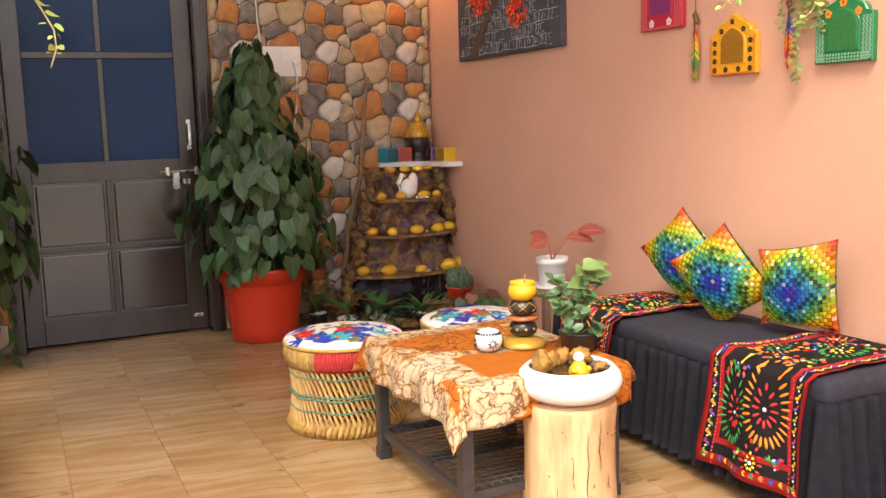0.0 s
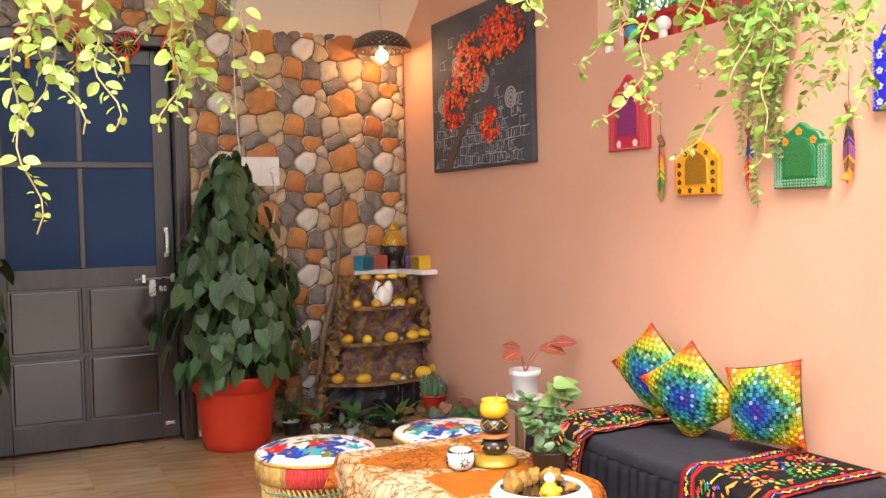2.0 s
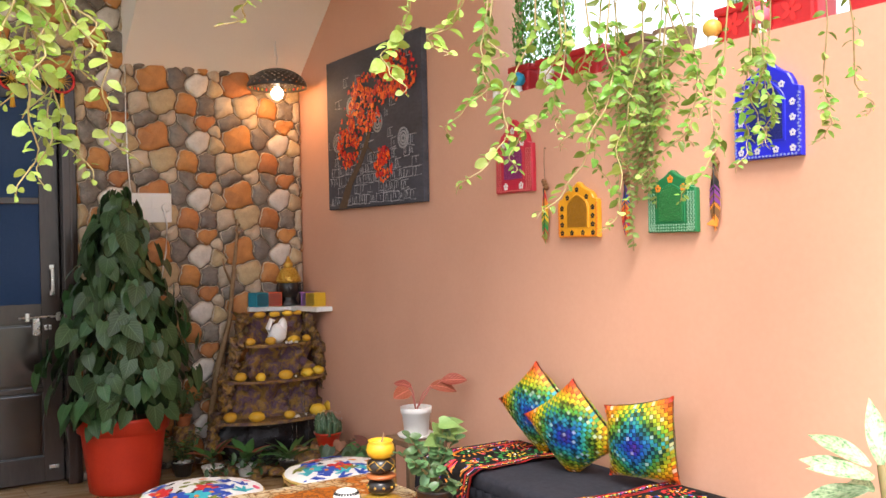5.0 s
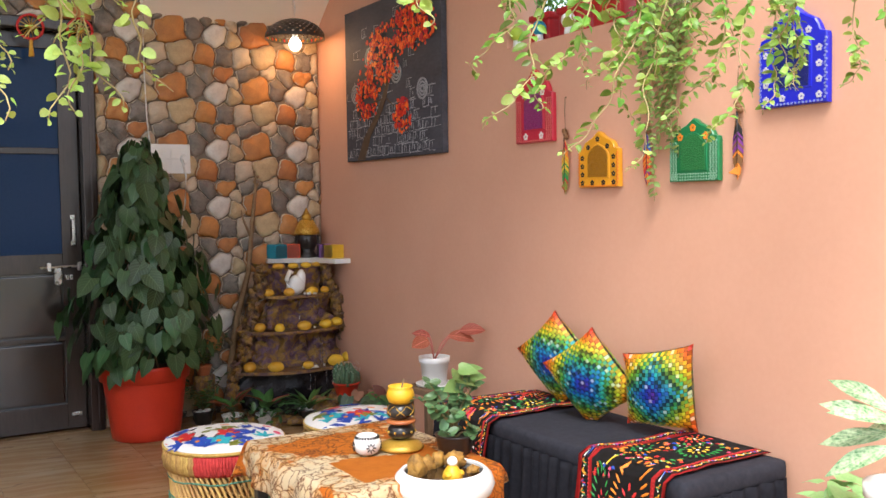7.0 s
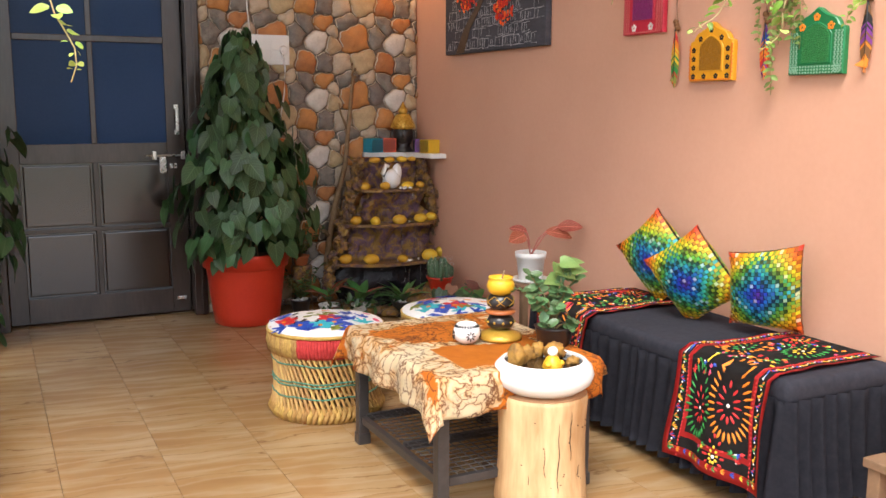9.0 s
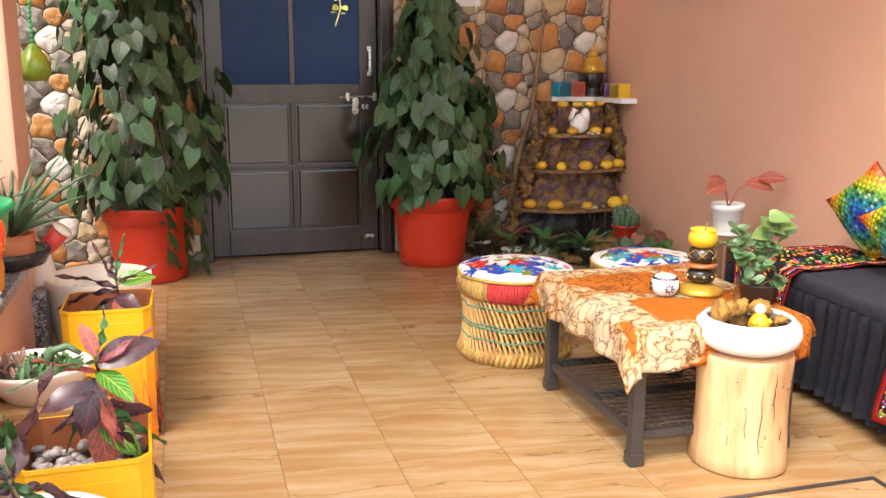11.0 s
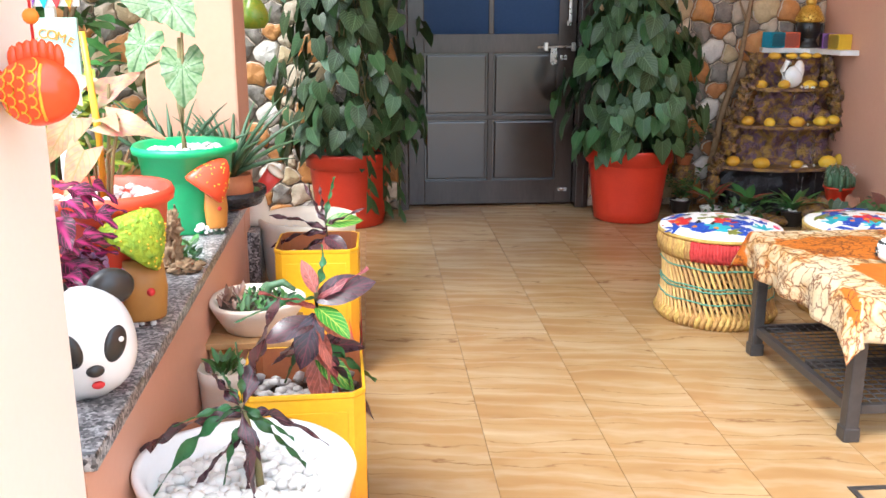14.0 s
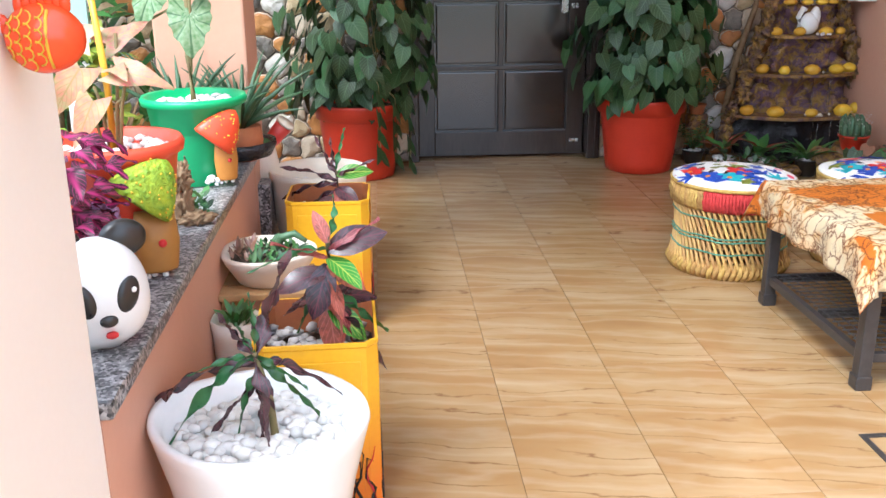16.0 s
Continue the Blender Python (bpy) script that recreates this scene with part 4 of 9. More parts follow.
for a0 in range(0, 6):
    for w in (-1, 1):
        tube(bm, [((0.0575 - 0.012 * (2 * s - 1) ** 2) * math.cos(a0 * 1.047 + w * 0.5 * (s - 0.5) * 2), (0.0575 - 0.012 * (2 * s - 1) ** 2) * math.sin(a0 * 1.047 + w * 0.5 * (s - 0.5) * 2), 0.130 + 0.044 * s) for s in (0, 0.25, 0.5, 0.75, 1)], 0.0016, 4)
for k in range(10):
    a = k * 0.628
    blob(bm, (0.0555 * math.cos(a), 0.0555 * math.sin(a), 0.071), 0.006, 0, 1)
part("gold_line", bm, GOLD, lamp)["kind"] = "stuff"
bm = bmesh.new()
tube(bm, [(0.0, 0.0, 0.22), (0.012, 0.004, 0.25), (0.016, 0.004, 0.272)], 0.003, 5)
part("wick", bm, BARK, lamp)

ball = thing("candle_holder", "white ball candle holder with black daisy pattern", "candle holder", at(1.245, 2.74, TZ + 0.006, 0, 0.76))
bm = bmesh.new()
prof = [(0.03, 0.0), (0.046, 0.012), (0.056, 0.036), (0.053, 0.062), (0.040, 0.080), (0.036, 0.080), (0.045, 0.06), (0.045, 0.03), (0.02, 0.012)]
lathe(bm, prof, 36)
part("ball", bm, WHITE_GLAZE, ball)
bm = bmesh.new()
for f in range(4):
    fa = -1.75 + f * 1.57
    for k in range(8):
        a = k * math.pi / 4
        mm = Matrix.Rotation(fa, 4, "Z") @ Matrix.Translation((0.0548, 0, 0.036)) @ Matrix.Rotation(math.pi / 2, 4, "Y")
        slab(bm, disc(0.008, 6, 0.014 * math.cos(a), 0.014 * math.sin(a), 0.003, a), 0.002, mm)
for k in range(26):
    mm = Matrix.Rotation(k * 0.2417, 4, "Z") @ Matrix.Translation((0.0465, 0, 0.0715)) @ Matrix.Rotation(math.pi * 0.30, 4, "Y")
    slab(bm, [(-0.006, -0.004), (0.006, -0.004), (0.006, 0.004), (-0.006, 0.004)], 0.002, mm)
part("daisy_pattern", bm, DYES["black"], ball, "black painted daisies", False)

BIG_ARROW = [leaf_mesh("arrow_leaf", leafy("light_syngonium_leaf", (0.15, 0.25, 0.065), (0.23, 0.33, 0.11), 0.45, 0.3, 0.2), 0.056, 0.048, "heart", 0.2, 0.35)]
FICUS_LEAF = leafy("ficus_leaf", (0.070, 0.14, 0.052), (0.12, 0.21, 0.085), 0.4, 0.2, 0.35)
FICUS = [leaf_mesh("ficus_leaf", FICUS_LEAF, 0.027 + 0.004 * k, 0.021 + 0.003 * k, "round", 0.2, 0.2) for k in range(3)]
bon = thing("potted_ficus", "small leafy ficus in a dark pot on the table", "potted plant", at(1.475, 2.60, TZ + 0.006, 0, 0.98))
bm = bmesh.new()
lathe(bm, [(0.045, 0), (0.05, 0.004), (0.060, 0.055), (0.064, 0.06), (0.058, 0.06), (0.052, 0.05), (0.02, 0.05)], 28)
part("pot", bm, BLACK_GLOSS, bon, "dark glazed pot")
rng = random.Random(12)
bm = bmesh.new()
tips = []
for k in range(17):
    a, h, q = rng.uniform(0, 6.28), rng.uniform(0.015, 0.20), rng.uniform(0.05, 0.12)
    p2 = Vector((q * math.cos(a) - 0.03, q * math.sin(a) * 0.8, 0.05 + h))
    pts = [Vector((0, 0, 0.045)), Vector((0.25 * p2.x, 0.25 * p2.y, 0.05 + 0.5 * h)), p2]
    tube(bm, pts, [0.005, 0.0035, 0.002], 5)
    tips.append(pts)
part("stem", bm, STEM, bon, "twisted brown stems")["kind"] = "stuff"
for pts in tips:
    for j in range(9):
        s = rng.uniform(0.2, 1.0)
        p = pts[1].lerp(pts[2], s)
        d = Vector((rng.uniform(-1, 1), rng.uniform(-1, 0.6), rng.uniform(-0.3, 0.8)))
        leaf(bon, rng.choice(FICUS), p, d, (rng.uniform(-0.4, 0.4), rng.uniform(-0.9, -0.2), 1), rng.uniform(0.8, 1.25))
for k in range(9):
    p = Vector((0.05 + rng.uniform(-0.05, 0.06), 0.05 + rng.uniform(-0.04, 0.04), 0.20 + rng.uniform(0, 0.06)))
    leaf(bon, BIG_ARROW[0], p, (rng.uniform(-0.6, 1), rng.uniform(-0.9, 0.2), rng.uniform(-0.3, 0.4)), (0.2, -0.8, 0.7), rng.uniform(0.8, 1.2))

# ---- bench with cloth, scarves and cushions ----
BX0, BX1, BY0, BY1, BZ = 1.815, 2.245, 1.98, 3.28, 0.405
bench = thing("bench", "low bench under a black gathered cotton cover", "bench", at((BX0 + BX1) / 2, (BY0 + BY1) / 2, 0))
hx, hy = (BX1 - BX0) / 2, (BY1 - BY0) / 2
for x in (-hx + 0.05, hx - 0.05):
    for y in (-hy + 0.06, hy - 0.06):
        bm = bmesh.new()
        box(bm, x - 0.025, x + 0.025, y - 0.025, y + 0.025, 0, 0.34, 0.004)
        part("leg", bm, OLD_WOOD, bench, "", False)
bm = bmesh.new()
box(bm, -hx, hx, -hy, hy, 0.335, BZ, 0.022)
bmesh.ops.subdivide_edges(bm, edges=[e for e in bm.edges if e.calc_length() > 0.2], cuts=10, use_grid_fill=True)
for v in bm.verts:
    if v.co.z > 0.39:
        v.co.z += 0.006 * noise.noise(v.co * 5)
part("seat_cover", bm, BLACK_CLOTH, bench, "smooth black cotton seat cover")


def skirt():
    """A gathered frill round the front and the ends."""
    bm = bmesh.new()
    path = [(hx, hy), (-hx, hy), (-hx, -hy), (hx, -hy)]
    cols = []
    rng = random.Random(3)
    for (x0, y0), (x1, y1) in zip(path, path[1:]):
        L = math.hypot(x1 - x0, y1 - y0)
        nx, ny = (y1 - y0) / L, -(x1 - x0) / L
        steps = int(L / 0.0065)
        for i in range(steps):
            s = i / steps
            cols.append((x0 + (x1 - x0) * s, y0 + (y1 - y0) * s, nx, ny))
    rows = 9
    grid = []
    ph = 0.0
    for i, (x, y, nx, ny) in enumerate(cols):
        ph += 0.62 + 0.30 * noise.noise(Vector((i * 0.05, 7, 0)))
        col = []
        for j in range(rows + 1):
            t = j / rows
            amp = 0.006 + 0.014 * t
            o = 0.004 + 0.022 * t + amp * math.sin(ph * 1.25 + 0.3 * math.sin(t * 3 + i * 0.02)) + 0.006 * t * math.sin(i * 0.07)
            col.append(bm.verts.new((x + nx * o, y + ny * o, 0.352 - t * 0.305)))
        grid.append(col)
    for a, b in zip(grid, grid[1:]):
        for j in range(rows):
            bm.faces.new((a[j], b[j], b[j + 1], a[j + 1]))
    bmesh.ops.solidify(bm, geom=bm.faces[:], thickness=0.002)
    part("gathered_skirt", bm, BLACK_CLOTH, bench, "pleated black cotton frill")


skirt()


def scarf(y0, y1, hang, label, seed, xback):
    """A black embroidered scarf laid over the bench and down its front, with a red border."""
    rng = random.Random(seed)
    root = thing("embroidered_scarf", label, "scarf", at(BX0, (y0 + y1) / 2, 0), "scarves on the bench")
    W = y1 - y0
    top_len = xback - BX0
    total = top_len + hang

    def place(u, v, lift=0.0):
        # u runs from the wall over the edge and down, v across
        wob = 0.010 * math.sin(v * 23 + seed) + 0.006 * math.sin(u * 17 + v * 9)
        if u < top_len:
            x, z = top_len - u, BZ + 0.010 + 0.012 * abs(noise.noise(Vector((u * 9, v * 9, seed)))) * min(1, u * 8)
            n = Vector((0, 0, 1))
        else:
            d = u - top_len
            x, z = -0.026 - 0.035 * min(1, d * 3.5) - 0.012 * math.sin(v * 30 + seed) * min(1, d * 5), BZ - d * 0.985
            n = Vector((-1, 0, 0.1))
        y = v + 0.02 * (u - top_len) * (1 if v > 0 else -1) + (wob if u > top_len else wob * 0.4)
        return Vector((x, y, z)) + n * lift

    nu, nv = 44, 26
    bm = bmesh.new()
    vs = [[bm.verts.new(place(total * i / nu, -W / 2 + W * j / nv)) for j in range(nv + 1)] for i in range(nu + 1)]
    for i in range(nu):
        for j in range(nv):
            f = bm.faces.new((vs[i][j], vs[i][j + 1], vs[i + 1][j + 1], vs[i + 1][j]))
            edge = j in (0, nv - 1) or i == nu - 1
            inner = j in (3, nv - 4) and i < nu - 4 or i == nu - 5 and 3 <= j <= nv - 4
            f.material_index = 1 if edge or inner or i == nu - 2 else 0
    bmesh.ops.solidify(bm, geom=bm.faces[:], thickness=0.002)
    cloth = part("scarf_cloth", bm, [SCARF_BLACK, DYES["red"]], root, "black cotton with a red border")

    cols = ["red", "orange", "yellow", "green", "white", "blue", "pink"]
    bm = bmesh.new()

    def stitch(u, v, L, w, a, mi):
        # one padded stitch, laid along the cloth
        if not (0.02 < u < total - 0.004 and abs(v) < W / 2 - 0.004):
            return
        c, s = math.cos(a), math.sin(a)
        ring = []
        for k in range(6):
            t = k * math.pi / 3
            p, q = L / 2 * math.cos(t), w / 2 * math.sin(t)
            ring.append(bm.verts.new(place(u + p * c - q * s, v + p * s + q * c, 0.0026)))
        mid = bm.verts.new(place(u, v, 0.0052))
        for k in range(6):
            bm.faces.new((ring[k], ring[(k + 1) % 6], mid)).material_index = mi

    # border motifs
    step = 0.030
    for side in (-1, 1):
        for k in range(int(total / step)):
            u = 0.02 + k * step
            v = side * (W / 2 - 0.026)
            kind = k % 3
            for j in range(4):
                stitch(u + 0.004 * (j - 1.5), v + side * 0.004 * math.cos(j), 0.015, 0.0045, 0.5 + j * 0.55, (1, 5, 3)[kind] if j % 2 else (2, 0, 1)[kind])
            stitch(u + 0.012, v, 0.006, 0.006, 0, 4)
        for k in range(int(total / 0.012)):
            stitch(0.02 + k * 0.012, side * (W / 2 - 0.044), 0.010, 0.005, 0, 0)
    for k in range(int(W / 0.024)):
        v = -W / 2 + 0.02 + k * 0.024
        for j in range(3):
            stitch(total - 0.030 + 0.005 * j, v, 0.014, 0.0045, 0.9 + j * 0.6, (1, 3, 2, 5)[k % 4])
    # paisleys and flowers
    PAISLEY = ((top_len + 0.15, 0.068, 0.082, 3, 0), (top_len + 0.11, -0.062, 0.090, 1, 0), (top_len - 0.12, 0.07, 0.065, 1, 3), (top_len - 0.24, -0.06, 0.065, 3, 2), (top_len - 0.34, 0.06, 0.055, 0, 1), (top_len + 0.265, -0.03, 0.040, 0, 2))
    for (u, v, r, mi, mj) in PAISLEY:
        for ring, (rr, m2) in enumerate(((r, mi), (r * 0.45, mj))):
            n = max(9, int(rr * 300))
            for k in range(n):
                a = 2 * math.pi * k / n
                q = rr * (1 + 0.55 * max(0, math.cos(a)) ** 6)
                stitch(u - q * math.cos(a), v + q * 0.66 * math.sin(a), rr * (0.36 if ring == 0 else 0.62), 0.0082, -a + math.pi, m2)
        stitch(u, v, 0.012, 0.012, 0, 4)
    for k in range(230):
        u, v = rng.uniform(0.05, total - 0.06), rng.uniform(-W / 2 + 0.06, W / 2 - 0.06)
        a0, mi = rng.uniform(0, 6.28), rng.choice((0, 0, 1, 2, 3, 3, 5, 6))
        if any(math.hypot((u - pu) / (pr * 1.35), (v - pv) / pr) < 1 for pu, pv, pr, _, _ in PAISLEY):
            continue
        for j in range(3):
            a = a0 + (j - 1) * 0.7
            stitch(u + 0.007 * math.cos(a), v + 0.007 * math.sin(a), 0.015, 0.0048, a, mi)
        if k % 4 == 0:
            stitch(u, v, 0.006, 0.006, 0, 4)
    e = part("embroidery", bm, [DYES[c] for c in cols], root, "bright padded stitches and mirror dots", False)
    e["kind"] = "stuff"


scarf(2.03, 2.385, 0.325, "black embroidered scarf hanging over the bench front", 2, 2.235)
scarf(2.86, 3.20, 0.30, "black embroidered scarf over the far bench end", 6, 2.235)


def cushion(m, label, seed, slump=0.0):
    """A square cushion woven from rainbow ribbons, blue in the middle and red at the corners."""
    rng = random.Random(seed)
    root = thing("woven_cushion", label, "cushion", m, "rainbow cushions")
    N, S = 22, 0.141
    bm = bmesh.new()
    dye = bm.loops.layers.float_color.new("dye")
    ramp = [(0.10, 0.03, 0.28), (0.02, 0.05, 0.45), (0.02, 0.22, 0.55), (0.05, 0.42, 0.42), (0.08, 0.36, 0.06), (0.34, 0.52, 0.03), (0.80, 0.62, 0.02), (0.88, 0.34, 0.01), (0.85, 0.13, 0.01), (0.80, 0.05, 0.03)]

    def hue(t):
        t = max(0, min(0.999, t)) * (len(ramp) - 1)
        i = int(t)
        return tuple(a + (b - a) * (t - i) for a, b in zip(ramp[i], ramp[i + 1]))

    def spot(a, b, face):
        pin = 1 - 0.085 * (1 - (a * b) ** 2) * (abs(a) ** 4 + abs(b) ** 4) / 1.0
        k = (1 - a * a) ** 0.55 * (1 - b * b) ** 0.55
        return Vector((a * S * pin * (1 - slump * b) - slump * b * S, b * S * pin * (1 - slump) - slump * a * S, face * 0.055 * k))
    for face in (1, -1):
        for i in range(N):
            for j in range(N):
                a0, a1, b0, b1 = [-1 + 2 * q / N for q in (i, i + 1, j, j + 1)]
                up = ((i + j) % 2) * 0.0022
                g = 0.07 / N
                vs = []
                for a, b in ((a0 + g, b0 + g), (a1 - g, b0 + g), (a1 - g, b1 - g), (a0 + g, b1 - g)):
                    p = spot(a, b, face)
                    p.z += face * (up + 0.001)
                    vs.append(bm.verts.new(p))
                f = bm.faces.new(vs if face > 0 else vs[::-1])
                ca, cb = (a0 + a1) / 2, (b0 + b1) / 2
                # over and under: each column and each row of ribbon keeps its own dye
                over = (i + j) % 2
                own, other = (abs(ca), abs(cb)) if over else (abs(cb), abs(ca))
                t = 0.62 * own + 0.38 * other
                c = hue(t + rng.uniform(-0.03, 0.03))
                q = rng.random()
                mid = math.hypot(ca, cb)
                if over and q < (0.34 if 0.30 < mid < 0.85 else 0.05):
                    c = tuple(v * 0.14 for v in c)
                elif q > 0.94:
                    c = tuple(min(0.9, v * 0.6 + 0.30) for v in c)
                else:
                    c = tuple(min(0.95, v * rng.uniform(0.75, 1.1) * (1.0 if over else 0.62)) for v in c)
                for lp in f.loops:
                    lp[dye] = (*c, 1)
    part("woven_cover", bm, WEAVE, root, "shiny woven rainbow ribbons", False)
    bm = bmesh.new()
    for face in (1, -1):
        vs = [[bm.verts.new(spot(-1 + 2 * i / 14, -1 + 2 * j / 14, face) * 0.985) for j in range(15)] for i in range(15)]
        for i in range(14):
            for j in range(14):
                q = (vs[i][j], vs[i + 1][j], vs[i + 1][j + 1], vs[i][j + 1])
                bm.faces.new(q if face > 0 else q[::-1])
    bmesh.ops.remove_doubles(bm, verts=bm.verts, dist=0.0005)
    part("filling", bm, BLACK_PIPING, root, "black inner cover")


def lean(x, y, z, spin, tilt, yaw):
    """A cushion that leans against the east wall: its face turned to the room, tipped back, spun on its face."""
    return Matrix.Translation((x, y, z)) @ Matrix.Rotation(radians(yaw), 4, "Z") @ Matrix.Rotation(radians(-tilt), 4, "Y") @ Matrix.Rotation(radians(-90), 4, "Y") @ Matrix.Rotation(radians(spin), 4, "Z")


cushion(lean(2.150, 2.940, 0.580, 38, 14, 14), "rainbow ribbon-woven cushion standing on one corner", 1)
cushion(lean(2.080, 2.670, 0.558, 34, 16, 18), "rainbow ribbon-woven cushion leaning on another cushion", 2)
cushion(lean(2.125, 2.385, 0.562, 1, 15, 18), "rainbow ribbon-woven cushion standing upright", 3, 0.09)


# ---- climbing plants beside the door ----
HEART = [leaf_mesh("heart_leaf", GREEN_LEAF, 0.106, 0.088, "heart", f * 0.5, d * 0.7, 0.0, 7, None, 0, 0.16) for f, d in ((0.18, 0.18), (0.30, 0.28), (0.10, 0.35), (0.25, 0.10))]


def climbing_plant(m, label, top, width, count, seed, shape, trails=()):
    """Heart-shaped leaves climbing a moss pole in a ribbed red pot."""
    rng = random.Random(seed)
    root = thing("climbing_plant", label, "potted plant", m, "climbing plants")
    bm = bmesh.new()
    prof = [(0.160, 0.0), (0.168, 0.004), (0.176, 0.06), (0.205, 0.295), (0.207, 0.300), (0.222, 0.304), (0.229, 0.362), (0.232, 0.375), (0.226, 0.380), (0.214, 0.374), (0.200, 0.330), (0.05, 0.328)]
    lathe(bm, prof, 64)
    for v in bm.verts:
        r = math.hypot(v.co.x, v.co.y)
        if 0.05 < v.co.z < 0.29 and r > 0.15:
            k = 1 + 0.010 * math.cos(math.atan2(v.co.y, v.co.x) * 24)
            v.co.x *= k
            v.co.y *= k
    part("pot", bm, RED_PLASTIC, root, "red ribbed plastic pot")
    bm = bmesh.new()
    lathe(bm, [(0.01, 0.326), (0.203, 0.334), (0.198, 0.345), (0.01, 0.356)], 32, None, 0.03)
    part("soil", bm, SOIL, root)
    bm = bmesh.new()
    tube(bm, [(0.01 * math.sin(z * 4), 0, 0.33 + z) for z in [i * (top - 0.38) / 12 for i in range(13)]], 0.034, 10)
    part("moss_pole", bm, MOSS, root, "moss pole hidden by leaves")
    bm = bmesh.new()
    for k in range(10):
        a = rng.uniform(0, 6.28)
        tube(bm, [((0.05 + 0.10 * math.sin(i * 0.8 + k) ** 2 * (1 - i / 12)) * math.cos(a + i * 0.35), (0.05 + 0.10 * math.sin(i * 0.8 + k) ** 2 * (1 - i / 12)) * math.sin(a + i * 0.35), 0.34 + i / 11 * (top - 0.45)) for i in range(12)], 0.004, 5)
    part("stem", bm, STEM, root, "thin climbing stems")
    for k in range(count):
        s = ((k + rng.random()) / count) ** 1.12
        z = 0.36 + s * (top - 0.36)
        R = shape(s) * width
        a = rng.uniform(0, 2 * math.pi)
        q = R * rng.uniform(0.58, 1.10)
        c, sn = math.cos(a), math.sin(a)
        tw = rng.uniform(-0.6, 0.6)
        d = Vector((c * rng.uniform(0.0, 0.5) - sn * tw, sn * rng.uniform(0.0, 0.5) + c * tw, -rng.uniform(0.35, 1.1)))
        n = Vector((c + rng.uniform(-0.6, 0.6), sn + rng.uniform(-0.6, 0.6), rng.uniform(-0.1, 0.9)))
        leaf(root, rng.choice(HEART), (q * c, q * sn, z + 0.03), d, n, rng.uniform(0.7, 1.15) * (0.75 if s > 0.9 else 1))
    bm = bmesh.new()
    for k in range(300):
        s = rng.random()
        z, a = 0.36 + s * (top - 0.42), rng.uniform(0, 6.283)
        q = shape(s) * width * rng.uniform(0.35, 0.95)
        d = (math.cos(a) * 0.5 + rng.uniform(-0.4, 0.4), math.sin(a) * 0.5 + rng.uniform(-0.4, 0.4), -0.8)
        leaf_geometry(bm, 0.10, 0.085, "heart", 0.1, 0.2, 0, 4, aim((q * math.cos(a), q * math.sin(a), z), d, (math.cos(a), math.sin(a), 0.4)), 0, 0.14)
    part("inner_foliage", bm, GREEN_LEAF, root, "dense inner leaves")["kind"] = "stuff"
    for x, y, z0, z1 in trails:
        bm = bmesh.new()
        tube(bm, [(x * 0.7, y * 0.7, z0 + 0.05), (x, y, z0), (x + 0.02, y, (z0 + z1) / 2), (x, y, z1)], 0.003, 5)
        part("trailing_stem", bm, STEM, root)
        for k in range(9):
            z = z0 + (z1 - z0) * k / 8
            leaf(root, rng.choice(HEART), (x + 0.012 * (-1) ** k, y, z), (0.6 * (-1) ** k, -0.3, -0.7), (0.1, -1, 0.3), rng.uniform(0.55, 0.9))
    return root


climbing_plant(at(1.135, 5.055, 0), "tall climber with heart leaves in a red ribbed pot", 1.49, 0.36, 360, 21, lambda s: (0.80 + 0.9 * s) if s < 0.2 else (0.98 * (1 - (s - 0.2) / 0.8) ** 0.85 + 0.10))
climbing_plant(at(-0.315, 5.06, 0, 70), "taller climber with heart leaves spilling over its red pot", 2.02, 0.375, 400, 33, lambda s: (0.90 + 0.5 * s) if s < 0.2 else (1.0 * (1 - (s - 0.2) / 0.8) ** 0.55 + 0.06), ((-0.14, -0.24, 0.42, 0.12), (0.02, -0.26, 0.45, 0.05), (-0.26, -0.20, 0.50, 0.16)))

# ---- corner fountain ----
FX, FY = 1.985, 5.06
fountain = thing("rock_fountain", "four-tier rockwork corner fountain with yellow pebbles", "fountain", at(FX, FY, 0))
TIERS = ((0.265, 0.385, 0.215), (0.475, 0.295, 0.160), (0.665, 0.215, 0.12))
rng = random.Random(9)


def tier_outline(w, d, seed):
    out = []
    for i in range(17):
        a = math.pi + math.pi * i / 16
        k = 1 + 0.05 * noise.noise(Vector((math.cos(a) * 2, math.sin(a) * 2, seed)))
        out.append((w * k * math.cos(a), d * k * math.sin(a)))
    return out + [(w * 0.9, 0.14), (-w * 0.9, 0.14)]


def rockwork(bm, w0, w1, d0, d1, z0, z1, seed, amp=0.035):
    """A curved rough rock face between two heights."""
    cols, rows = 34, 10
    grid = []
    for j in range(rows + 1):
        t = j / rows
        w, d, z = w0 + (w1 - w0) * t, d0 + (d1 - d0) * t, z0 + (z1 - z0) * t
        ring = []
        for i in range(cols + 1):
            a = math.pi + math.pi * i / cols
            p = Vector((w * math.cos(a), 0.10 + d * math.sin(a), z))
            k = amp * noise.fractal(p * 9 + Vector((seed, 0, 0)), 0.7, 2.0, 4)
            ring.append(bm.verts.new((p.x + k * math.cos(a), p.y + k * math.sin(a), p.z + 0.3 * k)))
        grid.append(ring)
    for a, b in zip(grid, grid[1:]):
        for i in range(cols):
            bm.faces.new((a[i], a[i + 1], b[i + 1], b[i]))


